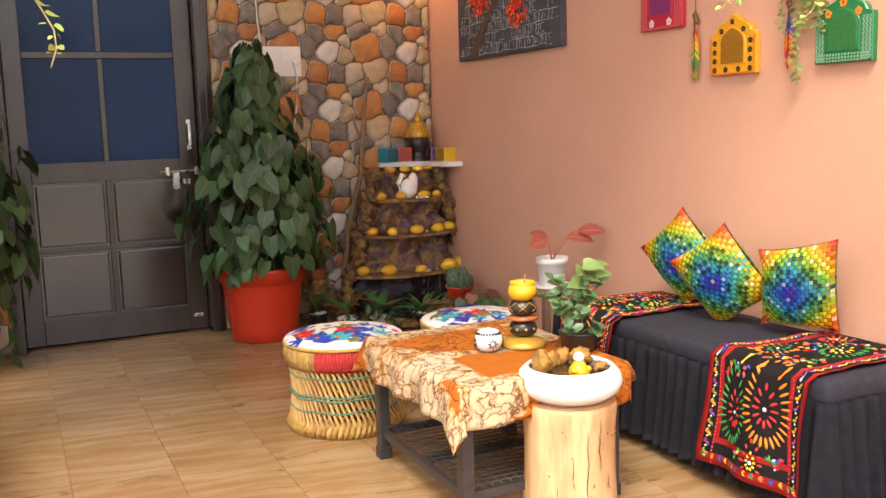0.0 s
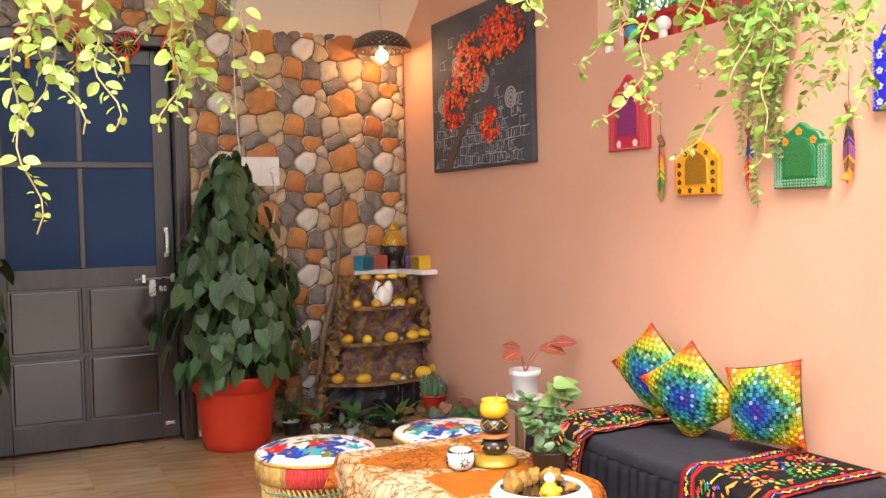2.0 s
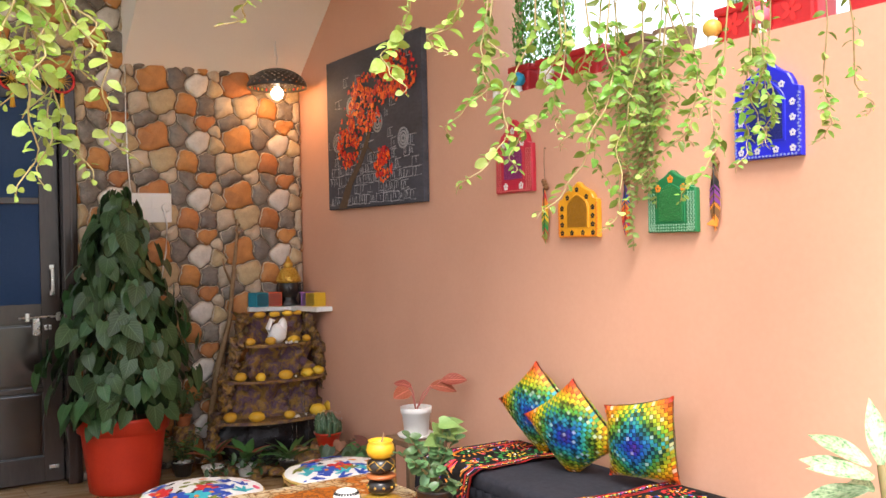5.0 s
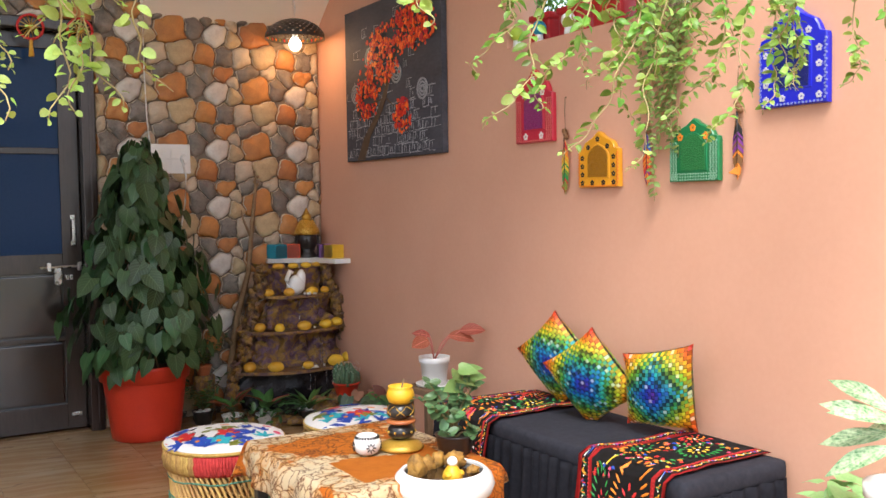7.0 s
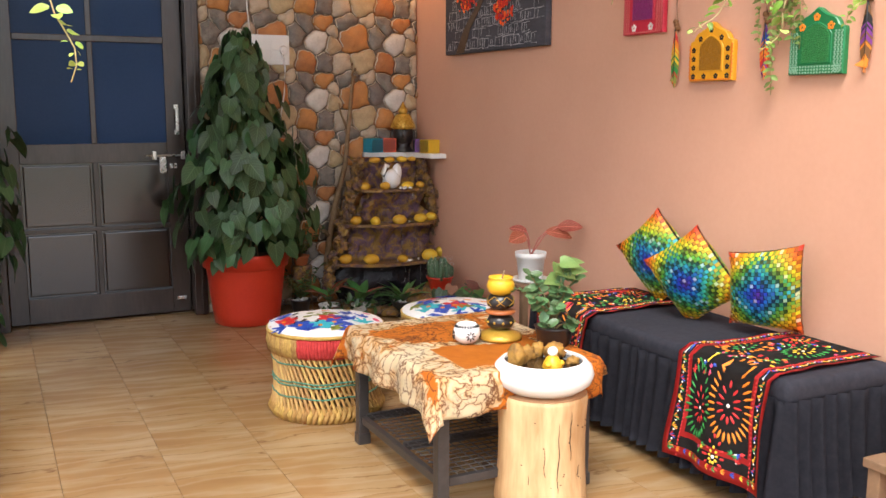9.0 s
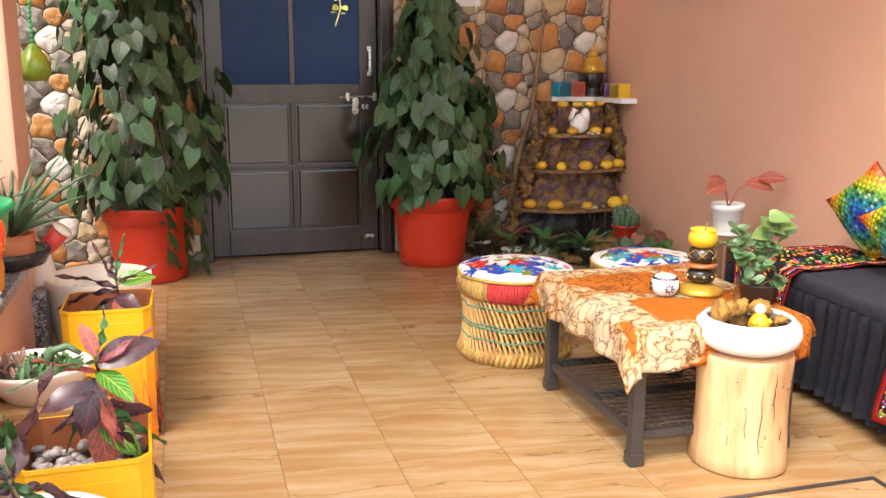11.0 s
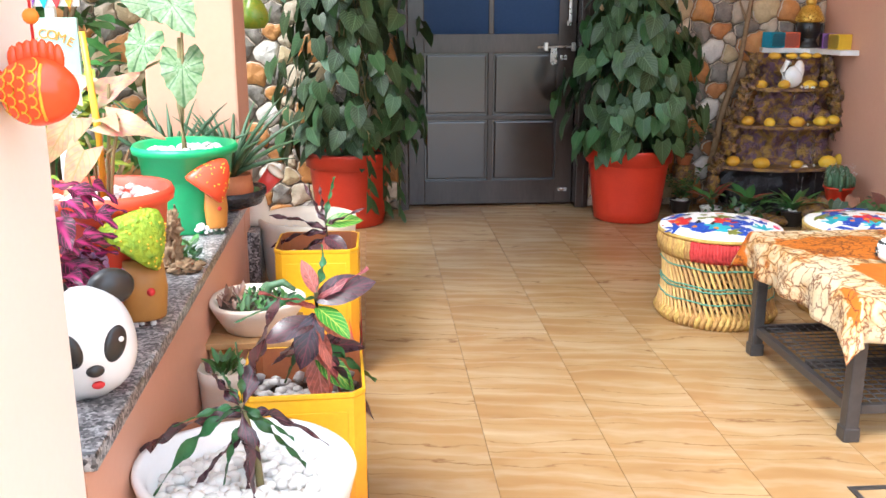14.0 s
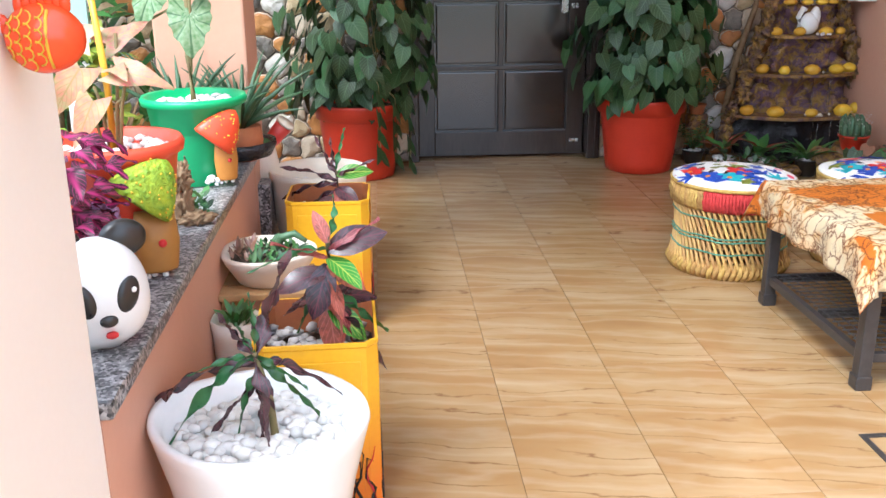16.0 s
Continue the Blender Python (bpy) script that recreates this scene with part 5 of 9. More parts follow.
bm = bmesh.new()
rockwork(bm, 0.33, 0.31, 0.10, 0.10, 0.0, 0.265, 1.0)
part("lower_rock_face", bm, BLACK_ROCK, fountain, "wet black rock behind the falling water")
for w0, w1, d0, d1, z0, z1, sd in ((0.30, 0.235, 0.13, 0.11, 0.265, 0.475, 2.0), (0.23, 0.185, 0.11, 0.10, 0.475, 0.665, 3.0), (0.18, 0.165, 0.08, 0.07, 0.665, 0.835, 4.0)):
    bm = bmesh.new()
    rockwork(bm, w0, w1, d0, d1, z0, z1, sd, 0.085)
    part("rock_face", bm, FOUNTAIN_ROCK, fountain, "purple and gold daubed rockwork")
bm = bmesh.new()
for k in range(30):
    t = k / 29
    for side in (-1, 1):
        w = 0.39 - 0.20 * t
        blob(bm, (side * w + rng.uniform(-0.015, 0.015), 0.03 + rng.uniform(-0.03, 0.03), 0.12 + 0.70 * t), (rng.uniform(0.016, 0.034), 0.03, rng.uniform(0.020, 0.04)), 1.1, 3, k * 2.3 + side)
part("side_rock", bm, GOLD_ROCK, fountain, "gold-daubed rocks up both sides")["kind"] = "stuff"
for k, (z, w, d) in enumerate(TIERS):
    bm = bmesh.new()
    slab(bm, tier_outline(w * 0.98, d, k * 3.0), 0.016, Matrix.Translation((0, 0.04, z - 0.006)), 0.004)
    tier = part("tier_shelf", bm, GOLD_ROCK, fountain, "thin curved rock shelf", False)
    n = (5, 5, 4)[k]
    for i in range(n):
        a = math.pi * 1.14 + math.pi * 0.72 * i / (n - 1)
        bm = bmesh.new()
        r = rng.uniform(0.029, 0.039) * (1 - 0.1 * k)
        blob(bm, (w * 0.86 * math.cos(a), 0.04 + d * 0.82 * math.sin(a), z + 0.010 + r * 0.62), (r * rng.uniform(1.0, 1.35), r, r * rng.uniform(0.7, 1.05)), 0.12, 2, i + k * 7)
        part("yellow_pebble", bm, YELLOW_STONE, tier)
    bm = bmesh.new()
    for i in range(16 if k == 0 else 7):
        blob(bm, (rng.uniform(-0.04, 0.12) * (1 if k == 0 else 0.6), -d * 0.62 + rng.uniform(-0.03, 0.03), z + 0.018), rng.uniform(0.006, 0.010), 0.2, 1, i)
    part("pebble_fill", bm, PEBBLE, tier, "small white pebbles")["kind"] = "stuff"
for x, y, r in ((-0.10, -0.04, 0.030), (-0.02, -0.06, 0.026), (0.06, -0.05, 0.028), (0.13, -0.03, 0.022)):
    bm = bmesh.new()
    blob(bm, (x, y + 0.06, 0.835), (r * 1.2, r, r * 0.6), 0.2, 2, x * 50)
    part("yellow_pebble", bm, YELLOW_STONE, fountain)
WATER = surf("falling_water", (0.75, 0.80, 0.82), None, 0.08, 20, 0.2)
wn2 = WATER.node_tree.nodes["Principled BSDF"]
wn2.inputs["Transmission Weight"].default_value = 0.85
for k, (x, z0, z1, y) in enumerate(((-0.02, 0.655, 0.49, -0.075), (0.09, 0.655, 0.49, -0.07), (0.0, 0.462, 0.285, -0.12), (0.085, 0.462, 0.285, -0.11), (0.10, 0.462, 0.285, -0.105), (0.0, 0.255, 0.05, -0.165), (0.025, 0.255, 0.05, -0.165), (0.10, 0.255, 0.05, -0.15))):
    bm = bmesh.new()
    tube(bm, [(x + 0.002 * math.sin(i * 2 + k), y, z0 + (z1 - z0) * i / 8) for i in range(9)], [0.0022 if i % 2 else 0.0014 for i in range(9)], 5)
    part("water_thread", bm, WATER, fountain, "thin thread of falling water")
bm = bmesh.new()
for k in range(60):
    a = rng.uniform(math.pi * 0.95, math.pi * 2.1)
    q = rng.uniform(0.18, 0.44)
    blob(bm, (q * math.cos(a), 0.02 + q * math.sin(a) * 0.72, rng.uniform(0.0, 0.03)), (rng.uniform(0.03, 0.06), rng.uniform(0.03, 0.05), rng.uniform(0.02, 0.035)), 0.5, 2, k * 1.9)
part("rock_bed", bm, GOLD_ROCK, fountain, "low bed of dark gold-flecked rocks")["kind"] = "stuff"
# white bird-like ornament: plain shape
bm = bmesh.new()
blob(bm, (0, 0, 0.035), (0.032, 0.024, 0.036), 0.1, 2, 1)
blob(bm, (0.018, 0.0, 0.055), (0.018, 0.016, 0.036), 0.1, 2, 2)
tube(bm, [(-0.03, 0, 0.02), (-0.038, 0, 0.055), (-0.024, 0, 0.085), (-0.014, 0, 0.078)], [0.012, 0.009, 0.009, 0.007], 8)
orn = link("white_ornament", bm, WHITE_GLAZE, True)
orn.matrix_world = at(FX - 0.015, FY - 0.03, 0.677, 0, 1.55)
tagged(orn, "small white ceramic ornament on the top tier", "ornament")

# ---- corner shelf with a bust and boxes ----
SZ = 0.868
bm = bmesh.new()
slab(bm, [(XR - 0.004, YW - 0.012), (XR - 0.360, YW - 0.012), (XR - 0.365, YW - 0.075), (XR - 0.145, YW - 0.165), (XR - 0.09, YW - 0.385), (XR - 0.004, YW - 0.41)], 0.026, Matrix.Translation((0, 0, SZ - 0.026)), 0.003)
bmesh.ops.recalc_face_normals(bm, faces=bm.faces)
sh = link("corner_shelf", bm, MARBLE, False)
tagged(sh, "small white marble corner shelf fixed to the walls", "shelf")

bm = bmesh.new()
lathe(bm, [(0.050, 0.0), (0.052, 0.006), (0.042, 0.022), (0.036, 0.034), (0.044, 0.046)], 28)
blob(bm, (0, 0, 0.088), (0.054, 0.058, 0.066), 0.02, 3, 0)
blob(bm, (0, -0.052, 0.084), (0.008, 0.012, 0.018), 0, 2, 0)
for sx in (-1, 1):
    blob(bm, (sx * 0.056, 0, 0.082), (0.008, 0.014, 0.034), 0, 2, 0)
lathe(bm, [(0.057, 0.118), (0.060, 0.128), (0.056, 0.150), (0.046, 0.172), (0.030, 0.190), (0.026, 0.196)], 28, None, 0, 1)
blob(bm, (0, 0, 0.208), (0.026, 0.026, 0.024), 0, 2, 0, 1)
lathe(bm, [(0.018, 0.222), (0.010, 0.240), (0.002, 0.258)], 12, None, 0, 1)
for k in range(90):
    t = (k + 0.5) / 90
    a = k * 2.399
    z = 0.125 + t * 0.065
    r = 0.060 - 0.030 * t ** 1.6
    blob(bm, (r * math.cos(a), r * math.sin(a), z), 0.0065, 0, 1, 0, 1)
bust = link("bust", bm, [BLACK_GLOSS, GOLD], True)
bust.matrix_world = at(2.130, 5.245, SZ, -25, 1.12)
tagged(bust, "black bust with a gold cap on the corner shelf", "bust")


def gift_box(x, y, rz, s, c1, c2, label, stripes):
    root = thing("gift_box", label, "box", at(x, y, SZ, rz), "small boxes on the shelf")
    bm = bmesh.new()
    box(bm, -s, s, -s, s, 0, 1.9 * s, 0.002)
    part("box_body", bm, DYES[c1], root, "", False)
    bm = bmesh.new()
    e = 0.86 * s
    for turn in stripes:
        fm = Matrix.Rotation(radians(turn), 4, "Z") @ Matrix.Translation((0, -s - 0.0002, 0.95 * s)) @ Matrix.Rotation(math.pi / 2, 4, "X")
        for i in range(-5, 6):
            c, w = i * 0.36 * s, 0.10 * s
            # a band y = x * 0.8 + c cut to the face's square
            lo, hi = max(-e, (-e - c) / 0.8), min(e, (e - c) / 0.8)
            if hi - lo > 0.25 * s:
                slab(bm, [(lo, lo * 0.8 + c - w), (hi, hi * 0.8 + c - w), (hi, hi * 0.8 + c + w), (lo, lo * 0.8 + c + w)], 0.0015, fm)
    bmesh.ops.recalc_face_normals(bm, faces=bm.faces)
    part("slanting_stripe", bm, DYES[c2], root, "", False)


gift_box(1.950, 5.262, 12, 0.042, "teal", "black", "teal box with black slanting stripes", (0,))
gift_box(2.042, 5.262, -14, 0.042, "vermilion", "black", "orange-red box with dark slanting stripes", (0, 90))
gift_box(2.207, 5.165, -14, 0.040, "violet", "black", "violet box with dark slanting stripes", (0, -90))
gift_box(2.208, 5.045, 14, 0.040, "yellow", "black", "plain yellow box with one dark striped side", (-90,))

# ---- dry branch, switch board and cable on the stone wall ----
branch = thing("dry_branch", "tall dry forked branch leaning on the stone wall", "branch", at(0, 0, 0))
bm = bmesh.new()
tube(bm, [(1.66, 5.20, 0.0), (1.64, 5.22, 0.25), (1.70, 5.25, 0.55), (1.78, 5.27, 0.80), (1.81, 5.28, 1.05), (1.84, 5.285, 1.28), (1.835, 5.29, 1.36)], [0.022, 0.020, 0.018, 0.014, 0.012, 0.009, 0.006], 8)
tube(bm, [(1.66, 5.23, 0.40), (1.56, 5.25, 0.52), (1.50, 5.26, 0.60)], [0.013, 0.010, 0.005], 7)
tube(bm, [(1.705, 5.25, 0.56), (1.74, 5.24, 0.44), (1.77, 5.22, 0.30), (1.75, 5.2, 0.0)], [0.012, 0.013, 0.014, 0.016], 7)
tube(bm, [(1.80, 5.28, 1.0), (1.76, 5.285, 1.10), (1.755, 5.29, 1.15)], [0.008, 0.006, 0.003], 6)
for k in range(7):
    blob(bm, (1.84 + 0.012 * math.sin(k * 2), 5.28, 1.28 + 0.014 * k), (0.008, 0.006, 0.010), 0.4, 1, k)
part("limb", bm, BARK, branch)

sw = thing("switch_board", "white plastic switch board on the stone wall", "switch", at(1.36, YW - 0.032, 1.435))
bm = bmesh.new()
box(bm, -0.118, 0.118, -0.003, 0.020, -0.080, 0.080, 0.005)
part("plate", bm, WHITE_PLASTIC, sw, "", False)
for i in range(3):
    for j in range(2):
        bm = bmesh.new()
        box(bm, -0.095 + 0.055 * i, -0.045 + 0.055 * i, -0.004, 0.001, -0.055 + 0.058 * j, -0.002 + 0.058 * j, 0.002)
        part("switch_key", bm, WHITE_PLASTIC, sw, "", False)
bm = bmesh.new()
lathe(bm, [(0.02, 0), (0.024, 0.004), (0.022, 0.012), (0.018, 0.012)], 20, Matrix.Translation((0.085, 0, 0.0)) @ Matrix.Rotation(math.pi / 2, 4, "X"))
part("socket", bm, WHITE_PLASTIC, sw)
bm = bmesh.new()
tube(bm, [(1.245, YW - 0.028, 2.20), (1.243, YW - 0.029, 1.9), (1.250, YW - 0.029, 1.65), (1.262, YW - 0.029, 1.515)], 0.004, 6)
tube(bm, [(1.43, YW - 0.05, 1.43), (1.44, YW - 0.07, 1.34), (1.435, YW - 0.06, 1.20), (1.40, YW - 0.05, 1.0)], 0.005, 6)
cb = link("cable", bm, WHITE_PLASTIC, True)
tagged(cb, "thin white electric cable down the stone wall", "cable")

# ---- pendant lamp ----
LX, LY, LZ = 2.03, 5.115, 2.10
pend = thing("pendant_lamp", "black perforated dome lamp hung from the soffit, lit", "lamp", at(LX, LY, LZ))
bm = bmesh.new()
prof = [(0.168, 0.0), (0.166, 0.012), (0.150, 0.045), (0.120, 0.075), (0.075, 0.096), (0.03, 0.104), (0.012, 0.106)]
# a pierced dome: each cell of the sheet keeps a frame round a small hole
dome = [(0.168 * math.cos(k * 0.13), 0.112 * math.sin(k * 0.13)) for k in range(12)] + [(0.010, 0.112)]
SEG = 48


def dome_point(i, k, scale=1.0):
    r, z = dome[k]
    return Vector((r * math.cos(2 * math.pi * i / SEG), r * math.sin(2 * math.pi * i / SEG), z))


for k in range(len(dome) - 1):
    for i in range(SEG):
        quad = [dome_point(i, k), dome_point(i + 1, k), dome_point(i + 1, k + 1), dome_point(i, k + 1)]
        if 1 <= k <= 9 and (i + k) % 2:
            mid = sum(quad, Vector()) / 4
            inner = [q.lerp(mid, 0.38) for q in quad]
            for s in range(4):
                bm.faces.new([bm.verts.new(p) for p in (quad[s], quad[(s + 1) % 4], inner[(s + 1) % 4], inner[s])])
        else:
            bm.faces.new([bm.verts.new(p) for p in quad])
bmesh.ops.remove_doubles(bm, verts=bm.verts, dist=0.0002)
bmesh.ops.recalc_face_normals(bm, faces=bm.faces)
bmesh.ops.solidify(bm, geom=bm.faces[:], thickness=0.0016)
part("shade", bm, BLACK_IRON, pend, "black perforated metal dome shade")
bm = bmesh.new()
for k in range(36):
    a = k * 0.1745
    r, mi = 0.1605, k % 3
    mm = Matrix.Rotation(a, 4, "Z") @ Matrix.Translation((0.158, 0, 0.016)) @ Matrix.Rotation(-1.25, 4, "Y")
    slab(bm, disc(0.010, 6, 0, 0, 0.005), 0.002, mm, 0, mi)
part("painted_lining", bm, [DYES["red"], DYES["olive"], DYES["orange"]], pend, "red and green painted lining", False)
bm = bmesh.new()
tube(bm, [(0, 0, 0.105), (0.005, 0, 0.17), (-0.003, 0.01, 0.24), (0.006, 0.012, 0.285)], 0.004, 6)
tube(bm, [(0, 0, 0.13), (-0.012, 0, 0.19), (0.004, 0.008, 0.28)], 0.002, 5)
part("cord", bm, WHITE_PLASTIC, pend)
BULB = bpy.data.materials.new("glowing_bulb")
BULB.use_nodes = True
bs = BULB.node_tree.nodes["Principled BSDF"]
bs.inputs["Emission Color"].default_value, bs.inputs["Emission Strength"].default_value = (1.0, 0.86, 0.66, 1), 9.0
bm = bmesh.new()
blob(bm, (0, 0, -0.028), (0.034, 0.034, 0.036), 0, 3)
part("bulb", bm, BULB, pend, "glowing white bulb")
bm = bmesh.new()
lathe(bm, [(0.016, 0.0), (0.017, 0.03), (0.016, 0.06)], 16)
part("bulb_holder", bm, WHITE_PLASTIC, pend)
glow = new("lamp_glow", bpy.data.lights.new("lamp_glow", "POINT"))
glow.data.energy, glow.data.color, glow.data.shadow_soft_size = 1.7, (1.0, 0.44, 0.11), 0.035
glow.matrix_world = at(LX, LY, LZ - 0.075)

# ---- painting ----
PY0, PY1, PZ0, PZ1 = 3.868, 4.880, 1.405, 2.212
pic = thing("painting", "unframed canvas of a red-blossomed tree on slate grey", "painting", at(XR, (PY0 + PY1) / 2, (PZ0 + PZ1) / 2))
hw, hh = (PY1 - PY0) / 2, (PZ1 - PZ0) / 2
bm = bmesh.new()
box(bm, -0.034, -0.003, -hw, hw, -hh, hh, 0.003)
part("canvas", bm, CANVAS, pic, "slate-grey painted canvas", False)
FACE = Matrix(((0, 0, -1, -0.0345), (-1, 0, 0, 0), (0, 1, 0, 0), (0, 0, 0, 1)))   # picture x to the right, y up, relief out of the wall
rng = random.Random(17)
bm = bmesh.new()
for row in range(14):
    y = -hh + 0.02 + row * 0.052
    x = -hw + 0.02 + (row % 2) * 0.03
    while x < hw - 0.08:
        w = rng.uniform(0.045, 0.085)
        chance = 0.98 - 0.11 * row if row < 7 else 0.20
        if rng.random() < chance:
            # a brick's brushed outline with a scribble across it
            for (xa, ya), (xb, yb) in (((0, 0), (w, 0)), ((0, 0.042), (w, 0.044)), ((0, 0), (0.004, 0.042)), ((0.3 * w, 0.006), (0.42 * w, 0.038)), ((0.62 * w, 0.008), (0.58 * w, 0.034))):
                if rng.random() < 0.16:
                    continue
                k = rng.uniform(0.0012, 0.0032)
                ja, jb = rng.uniform(-0.005, 0.005), rng.uniform(-0.005, 0.005)
                dx, dy = xb - xa, yb - ya
                q = math.hypot(dx, dy)
                nx, ny = -dy / q * k, dx / q * k
                slab(bm, [(x + xa - nx, y + ya + ja - ny), (x + xb - nx, y + yb + jb - ny), (x + xb + nx, y + yb + jb + ny), (x + xa + nx, y + ya + ja + ny)], 0.0012 + 0.0006 * rng.random(), FACE)
        x += w
part("painted_bricks", bm, CANVAS_BRICK, pic, "brushed pale brick shapes", False)["kind"] = "stuff"
bm = bmesh.new()
tr = [(-0.33, -hh + 0.002), (-0.25, -0.28), (-0.14, -0.19), (-0.06, -0.10), (0.0, 0.0), (0.03, 0.12)]
for (x0, y0), (x1, y1), w0, w1 in zip(tr, tr[1:], (0.045, 0.036, 0.030, 0.024, 0.016), (0.036, 0.030, 0.024, 0.016, 0.008)):
    slab(bm, [(x0 - w0, y0), (x0 + w0, y0), (x1 + w1, y1), (x1 - w1, y1)], 0.003, FACE)
for x0, y0, x1, y1, w in ((-0.06, -0.10, -0.19, -0.11, 0.006), (-0.19, -0.11, -0.20, -0.20, 0.004), (-0.05, -0.09, 0.05, -0.15, 0.006), (0.02, 0.06, 0.14, 0.20, 0.006)):
    slab(bm, [(x0, y0 - w), (x0, y0 + w), (x1, y1 + w / 2), (x1, y1 - w / 2)], 0.0025, FACE)
part("painted_trunk", bm, TREE_BROWN, pic, "", False)["kind"] = "stuff"
bm = bmesh.new()
count = 0
CROWN = ((0.24, 0.22, 0.24, 0.12), (-0.06, 0.12, 0.20, 0.15), (-0.24, -0.06, 0.13, 0.14), (0.14, -0.20, 0.10, 0.085))
while count < 980:
    x, y = rng.uniform(-0.42, 0.48), rng.uniform(-0.32, 0.36)
    d = min(math.hypot((x - cx) / rx, (y - cy) / ry) for cx, cy, rx, ry in CROWN)
    if rng.random() < (d - 0.72) / 0.4 or noise.noise(Vector((x * 16, y * 16, 3))) < -0.22:
        continue
    count += 1
    r = rng.uniform(0.014, 0.020) if count % 16 == 0 else rng.uniform(0.006, 0.0125)
    mm = FACE @ Matrix.Translation((x, y, 0.0008 + 0.00001 * count))
    slab(bm, [(r * (0.7 + 0.4 * rng.random()) * math.cos(k * 1.047), r * (0.7 + 0.4 * rng.random()) * math.sin(k * 1.047)) for k in range(6)], 0.002, mm)
part("painted_blossom", bm, TREE_RED, pic, "dabs of orange-red blossom", False)["kind"] = "stuff"
for x, y in ((-0.38, -0.045), (0.33, -0.09), (-0.21, 0.13), (0.075, 0.015)):
    bm = bmesh.new()
    for r in (0.052, 0.036, 0.020):
        for k in range(20):
            a, b = 2 * math.pi * k / 20, 2 * math.pi * (k + 1) / 20
            q = r - 0.009
            slab(bm, [(x + q * math.cos(a), y + q * math.sin(a)), (x + r * math.cos(a), y + r * math.sin(a)), (x + r * math.cos(b), y + r * math.sin(b)), (x + q * math.cos(b), y + q * math.sin(b))], 0.0034 if r > 0.05 else 0.0030, FACE)
    part("painted_ring", bm, SILVER_PAINT, pic, "silver-grey ringed disc", False)


# ---- painted niche frames and feathers on the wall ----
def arch(w, h, sh, point, n=9):
    """Outline of a plate with straight sides and a cusped, pointed top."""
    out = [(-w, 0), (w, 0), (w, sh)]
    for i in range(1, n):
        t = i / n
        out.append((w * math.cos(t * math.pi / 2) ** (0.75 + 0.5 * point), sh + (h - sh) * (t ** (1.0 + point))))
    out.append((0, h))
    return out + [(-x, y) for x, y in out[2:-1][::-1]]


def cusped(w, h, sh):
    """Straight sides, a stepped shoulder, then an ogee up to a point."""
    d = h - sh
    side = [(1.0, 0.0), (0.98, 0.14), (0.82, 0.20), (0.76, 0.36), (0.66, 0.52), (0.48, 0.62), (0.34, 0.70), (0.22, 0.80), (0.10, 0.93)]
    right = [(w * x, sh + d * y) for x, y in side]
    return [(-w, 0), (w, 0)] + right + [(0, h)] + [(-x, y) for x, y in right[::-1]]


def niche_frame(y, z, w, h, shoulder, outer, inner, style, dotcol, bead, label):
    root = thing("wall_niche_frame", label, "wall decoration", at(XR - 0.003, y, z), "painted niche frames")
    M = Matrix(((0, 0, -1, 0), (-1, 0, 0, 0), (0, 1, 0, 0), (0, 0, 0, 1)))
    bm = bmesh.new()
    slab(bm, cusped(w, h, shoulder), 0.020, M, 0.004)
    part("frame_plate", bm, outer, root, "", False)
    bm = bmesh.new()
    slab(bm, [(x * 0.58, q * 0.68 + h * 0.16) for x, q in arch(w, h * 0.92, shoulder * 0.92, 0.0)], 0.0224, M, 0.002)
    plate = part("inner_rim", bm, outer, root, "", False)
    bm = bmesh.new()
    slab(bm, [(x * 0.50, q * 0.63 + h * 0.18) for x, q in arch(w, h * 0.92, shoulder * 0.92, 0.0)], 0.0232, M, 0.001)
    part("inner_panel", bm, inner, root, "glittering inner panel", False)
    bm = bmesh.new()
    if style == "few":
        spots = [(-0.42, 0.085), (0.42, 0.085), (-0.50, 0.66), (0.50, 0.66), (0.0, 0.84)]
    elif style == "top":
        spots = [(-0.52, 0.71), (0.52, 0.71), (0.0, 0.85)]
    else:
        spots = [(sx * 0.78, q) for sx in (-1, 1) for q in (0.08, 0.23, 0.38, 0.53)] + [(-0.28, 0.08), (0.28, 0.08), (-0.48, 0.72), (0.48, 0.72), (0.0, 0.86)]
    pet = 0.036 if style == "round" else 0.048
    for x, q in spots:
        for j in range(5):
            a = j * 1.2566 + 0.3
            slab(bm, disc(w * pet, 7, x * w + w * 1.6 * pet * math.cos(a), q * h + w * 1.6 * pet * math.sin(a)), 0.0225, M)
    part("painted_flower", bm, dotcol, root, "", False)["kind"] = "stuff"
    bm = bmesh.new()
    for sx in (-1, 1):
        for k in range(18):
            for c in (0.69, 0.80, 0.91) if style != "round" else (0.94,):
                slab(bm, disc(w * 0.040, 6, sx * w * (c + 0.025 * (k % 2)), h * 0.05 + shoulder * 0.90 * k / 17, w * 0.026, 0.8 * (-1) ** k), 0.0224, M)
    for k in range(17):
        for c in (0.03, 0.075, 0.12) if style == "top" else (0.022,):
            slab(bm, disc(w * 0.038, 6, -w * 0.86 + w * 1.72 * k / 16, h * c, w * 0.026, 0.8 * (-1) ** k), 0.0224, M)
    part("raised_mosaic", bm, bead, root, "", False)["kind"] = "stuff"


